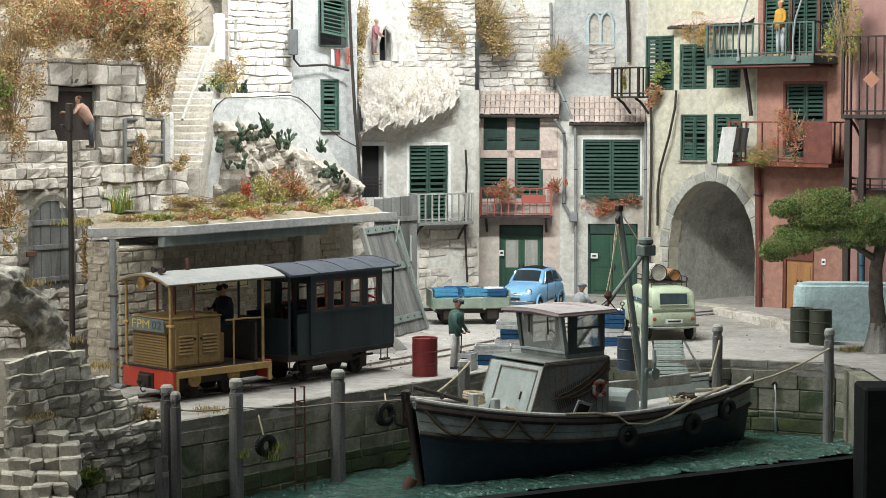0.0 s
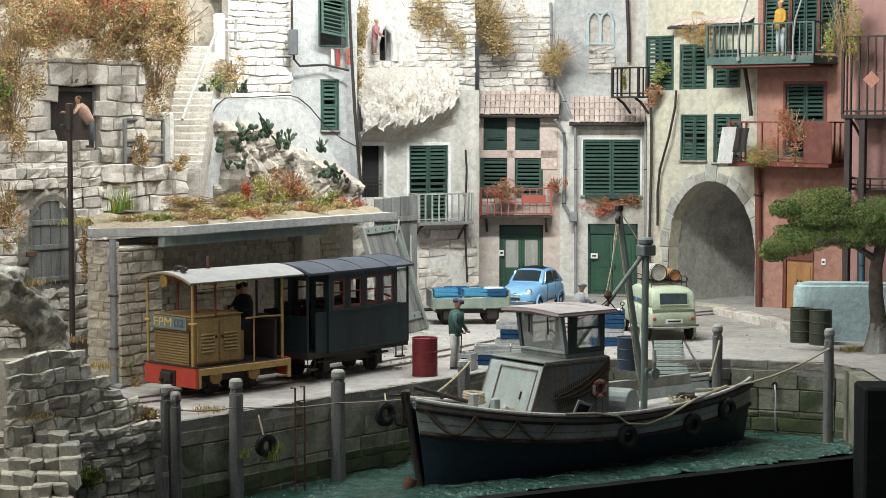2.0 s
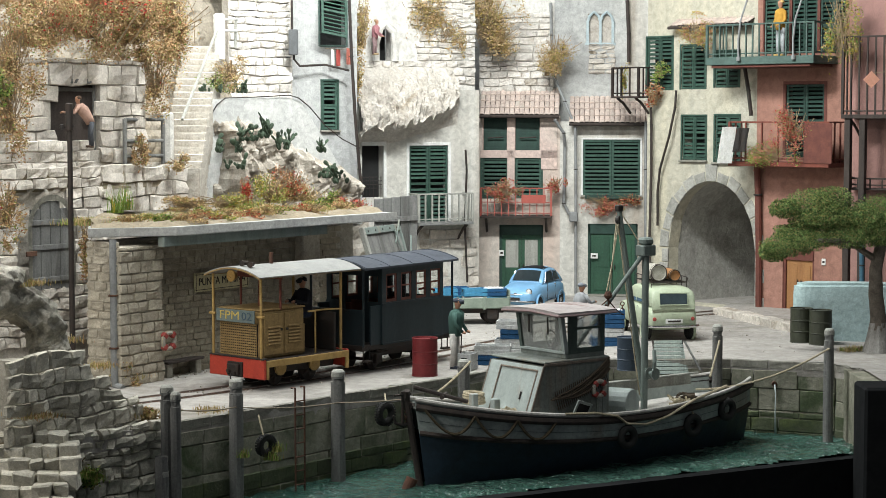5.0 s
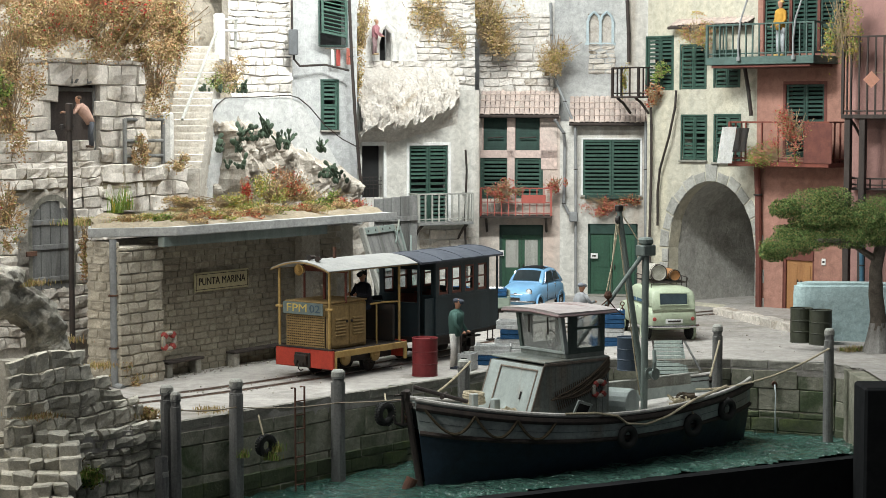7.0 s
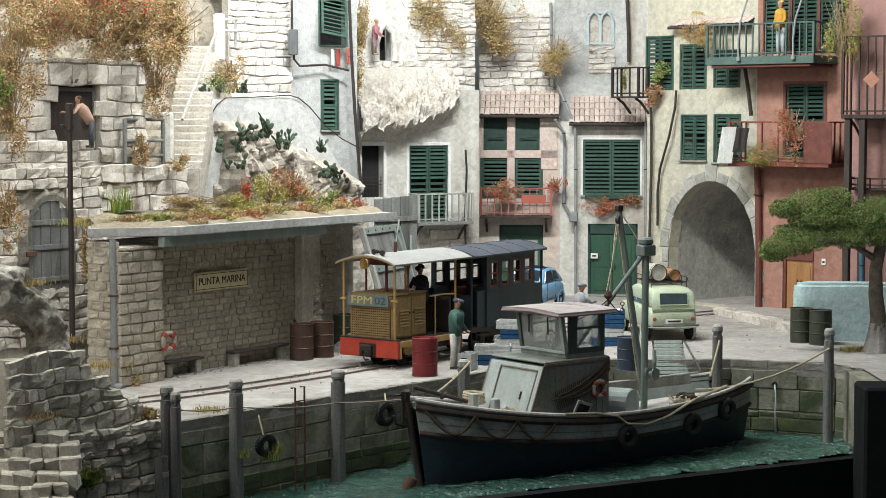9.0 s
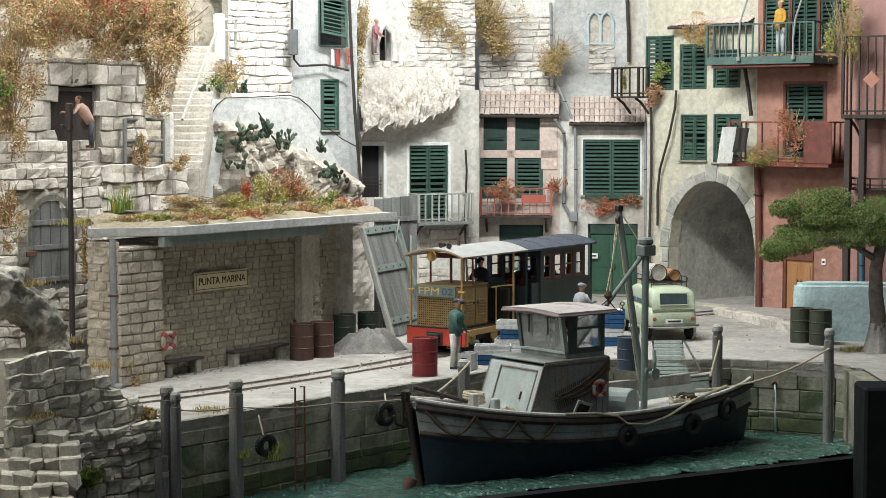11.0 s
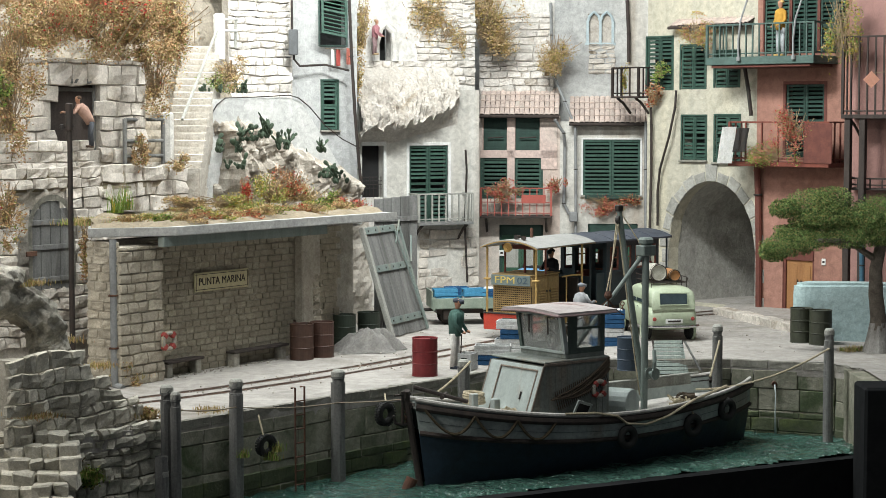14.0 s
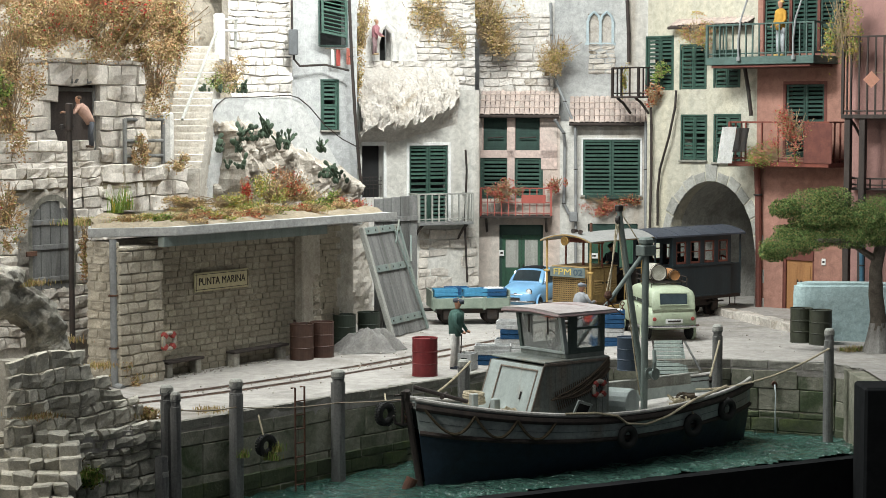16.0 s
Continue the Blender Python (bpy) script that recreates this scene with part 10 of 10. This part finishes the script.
# ---- the pine at the quay corner ----
def pine():
    t = thing("pine_tree", pose(11.37, 48.8, 0), "leaning umbrella pine with a flat dark green crown", "tree")
    BARK = mat("grey_bark", (0.20, 0.17, 0.14), (0.12, 0.10, 0.08), 6, 0.95, bump=0.8, fine=25)
    bm = B()
    tube(bm, [(0.0, 0, -0.05), (0.0, 0, 0.3), (-0.02, 0, 0.9), (-0.10, 0, 1.5), (-0.1, 0, 2.2), (0.05, 0, 2.9), (0.3, 0, 3.4)], [0.36, 0.27, 0.21, 0.19, 0.17, 0.15, 0.1], 12)
    for v in bm.verts:
        v.co += Vector((fbm(v.co * 4, 1), fbm(v.co * 4 + Vector((7, 0, 0)), 1), 0)) * 0.03
    part("trunk", bm, BARK, t, smooth=True)
    bm = B()
    tube(bm, [(0.0, 0, -0.05), (0.0, 0, 0.12), (0.0, 0, 0.35), (-0.01, 0, 0.62), (-0.02, 0, 0.78)], [0.46, 0.39, 0.30, 0.26, 0.225], 14)
    for v in bm.verts:
        v.co += Vector((fbm(v.co * 4, 1), fbm(v.co * 4 + Vector((7, 0, 0)), 1), 0)) * 0.05
    part("trunk_foot", bm, mat("pale_bleached_bark", (0.40, 0.385, 0.36), (0.25, 0.235, 0.215), 5, 0.95, bump=0.9, fine=22, streak=True), t, "pale bleached foot of the trunk")
    limbs = [[(-0.08, 0, 1.95), (-0.7, -0.1, 2.35), (-1.4, -0.1, 2.45), (-2.4, 0, 2.5)], [(0, 0, 2.3), (-0.5, 0.2, 2.8), (-1.2, 0.2, 3.2)], [(0.1, 0, 2.6), (0.7, 0.1, 2.9), (1.3, 0, 3.1)], [(-0.7, -0.1, 2.35), (-1.2, -0.5, 2.5), (-1.8, -0.5, 2.5)]]
    for l in limbs:
        bm = B()
        tube(bm, [(x, y, z + 0.45) for x, y, z in l], [0.10, 0.07, 0.05, 0.03][:len(l)], 8)
        part("limb", bm, BARK, t)
    r = random.Random(12)
    clumps = [(-2.45, 0.0, 2.78, .62, .26), (-2.75, 0.1, 2.62, .36, .24), (-1.95, -0.3, 2.95, .60, .26), (-1.55, 0.0, 3.05, .55, .24), (-2.25, 0.1, 3.12, .5, .2),
              (-2.45, 0.1, 3.75, .40, .24), (-1.75, 0.1, 3.90, .62, .34), (-1.25, 0.1, 3.95, .52, .34), (-1.45, -0.2, 3.55, .58, .30), (-1.9, 0.0, 3.45, .45, .24),
              (-0.9, -0.3, 3.05, .60, .30), (-0.35, -0.2, 3.15, .62, .34), (-0.55, -0.2, 3.55, .62, .32), (0.1, 0, 3.70, .80, .40), (0.6, 0.1, 3.35, .7, .4), (0.05, -0.2, 3.2, .6, .36), (-1.0, 0.2, 3.4, .5, .3)]
    for i, (x, y, z, w, h) in enumerate(clumps):
        bm = B()
        for q in range(4200):
            while True:
                p = Vector((r.uniform(-1, 1), r.uniform(-1, 1), r.uniform(-1, 1)))
                l = p.length
                if 0.25 < l < 1 + 0.22 * noise.noise(p * 3 + Vector((i, 0, 0))) and noise.noise(p * 3.2 + Vector((0, i, 0))) > -0.3:
                    break
            c = Vector((p.x * w, p.y * w * 0.9, p.z * h)) * 1.12
            s = r.uniform(0.014, 0.032)
            m4 = Matrix.Translation(c) @ Euler((r.uniform(0, 6), r.uniform(0, 6), r.uniform(0, 6))).to_matrix().to_4x4()
            f = bm.faces.new([bm.verts.new(m4 @ Vector(v)) for v in ((-s * .5, 0, 0), (0, -s, 0), (s * .5, 0, 0), (0, s, 0))])
            f.material_index = r.choices((0, 1, 2), (4, 4, 1.5))[0]
        o = part("foliage_clump", bm, [L_PINEDARK, L_PINE, L_OLIVE], t)
        o.matrix_basis = pose(x, y, z)


L_PINEDARK = leafmat("dark_pine_green", (0.10, 0.17, 0.06))
L_PINE = leafmat("pine_green", (0.27, 0.38, 0.125))
pine()
grass("tree_grass", [(11.26, 48.99, 0), (10.94, 49.23, 0), (10.60, 48.99, 0)], 500, 0.12, [(L_STRAW, 3), (L_OLIVE, 3), (L_GREEN, 2)], "dry grass round the tree's foot", 10, 0.12)


# ---- soil on the shed roof, pebbles on the quay ----
def loose_ground():
    bm = B()

    def edge(u):
        return 0.3 - 1.25 * (u + 0.2) / 1.55 if u < 1.35 else -0.95 - 0.024 * (u - 1.3)
    n, m = 70, 16
    g = [[bm.verts.new((-0.05 + 9.5 * i / n + max(0.0, 2.3 * j / m - 0.24 * i), edge(9.5 * i / n) + 0.30 + 0.08 * fbm((i * 0.3, 0, 0), 1) + (2.4 - edge(9.5 * i / n) - 0.3) * j / m, 3.585 + (0.10 * (0.5 + fbm((i * .2, j * .3, 7), 1.0)) + 0.06 if 0 < j else 0))) for j in range(m + 1)] for i in range(n + 1)]
    for i in range(n):
        for j in range(m):
            bm.faces.new((g[i][j], g[i + 1][j], g[i + 1][j + 1], g[i][j + 1]))
    o = part("roof_soil", bm, DIRT, smooth=True)
    o.matrix_basis = on("stn", 0, 0)
    tagged(o, "dry soil lying on the cement roof", "soil", "", "structure")
    r = random.Random(3)
    bm = B()
    x, y, c, s, L = WALLS["stn"]
    for k in range(900):
        if k % 3 == 0:
            u, v = r.uniform(0, 9), -abs(r.gauss(0, 0.18)) - 0.0
            p = (x + u * c - v * s * -1 * -1, y + u * s + v * c)
        elif k % 3 == 1:
            q = track_point(r.uniform(9, 34))
            p = (q.x + r.gauss(0, 0.45), q.y + r.gauss(0, 0.45))
        else:
            p = (r.uniform(-6, 11), r.uniform(47.8, 60))
        z = r.uniform(0.012, 0.03)
        bmesh.ops.create_icosphere(bm, subdivisions=1, radius=z, matrix=pose(p[0], p[1], z * 0.5, r.uniform(0, 90), r.uniform(0, 90), 0))
    tagged(part("pebbles", bm, STONE), "scattered pebbles and grit on the quay", "gravel", "", "stuff")


loose_ground()

# Seconds and metres along the line of the locomotive's front.
ROUTE = [(0.0, 11.39), (0.5, 11.51), (1.0, 11.65), (1.5, 11.80), (2.0, 11.97), (2.5, 12.16), (3.0, 12.41), (3.5, 12.71), (4.0, 13.04), (4.6, 13.51), (5.2, 14.05), (5.8, 14.64), (6.5, 15.41), (7.0, 16.01), (7.5, 16.56), (8.0, 17.14), (8.5, 17.77), (9.0, 18.38), (9.6, 19.24), (10.2, 20.10), (10.8, 20.95), (11.5, 21.94), (12.0, 22.56), (12.5, 23.15), (13.0, 23.80), (13.5, 24.42), (14.0, 25.08), (14.5, 25.79), (15.0, 26.61), (15.5, 27.40), (16.0, 28.28)]


def motions():
    times = [r[0] for r in ROUTE]
    steps = [r[1] for r in ROUTE]
    place = {LOCO: (0.0, 3.0), COACH: (3.36, 3.8)}
    for ob, (gap, length) in place.items():
        walk(ob, [(t, track_pose(s + gap, length)) for t, s in ROUTE])
    walk(DRIVER, [(t, track_pose(s, 3.0) @ pose(0.12, 2.25, 0.98)) for t, s in ROUTE])
    # the wheels roll as the train backs away
    k = [0.2 * i for i in range(81)]
    go = np.interp(k, times, steps)
    for w in LOCO_WHEELS + COACH_WHEELS:
        base = w.matrix_basis.copy()
        walk(w, [(float(t), base @ pose(0, 0, 0, -math.degrees((s - go[0]) / 0.24), 0, 0)) for t, s in zip(k, go)])


quay_walls()
motions()
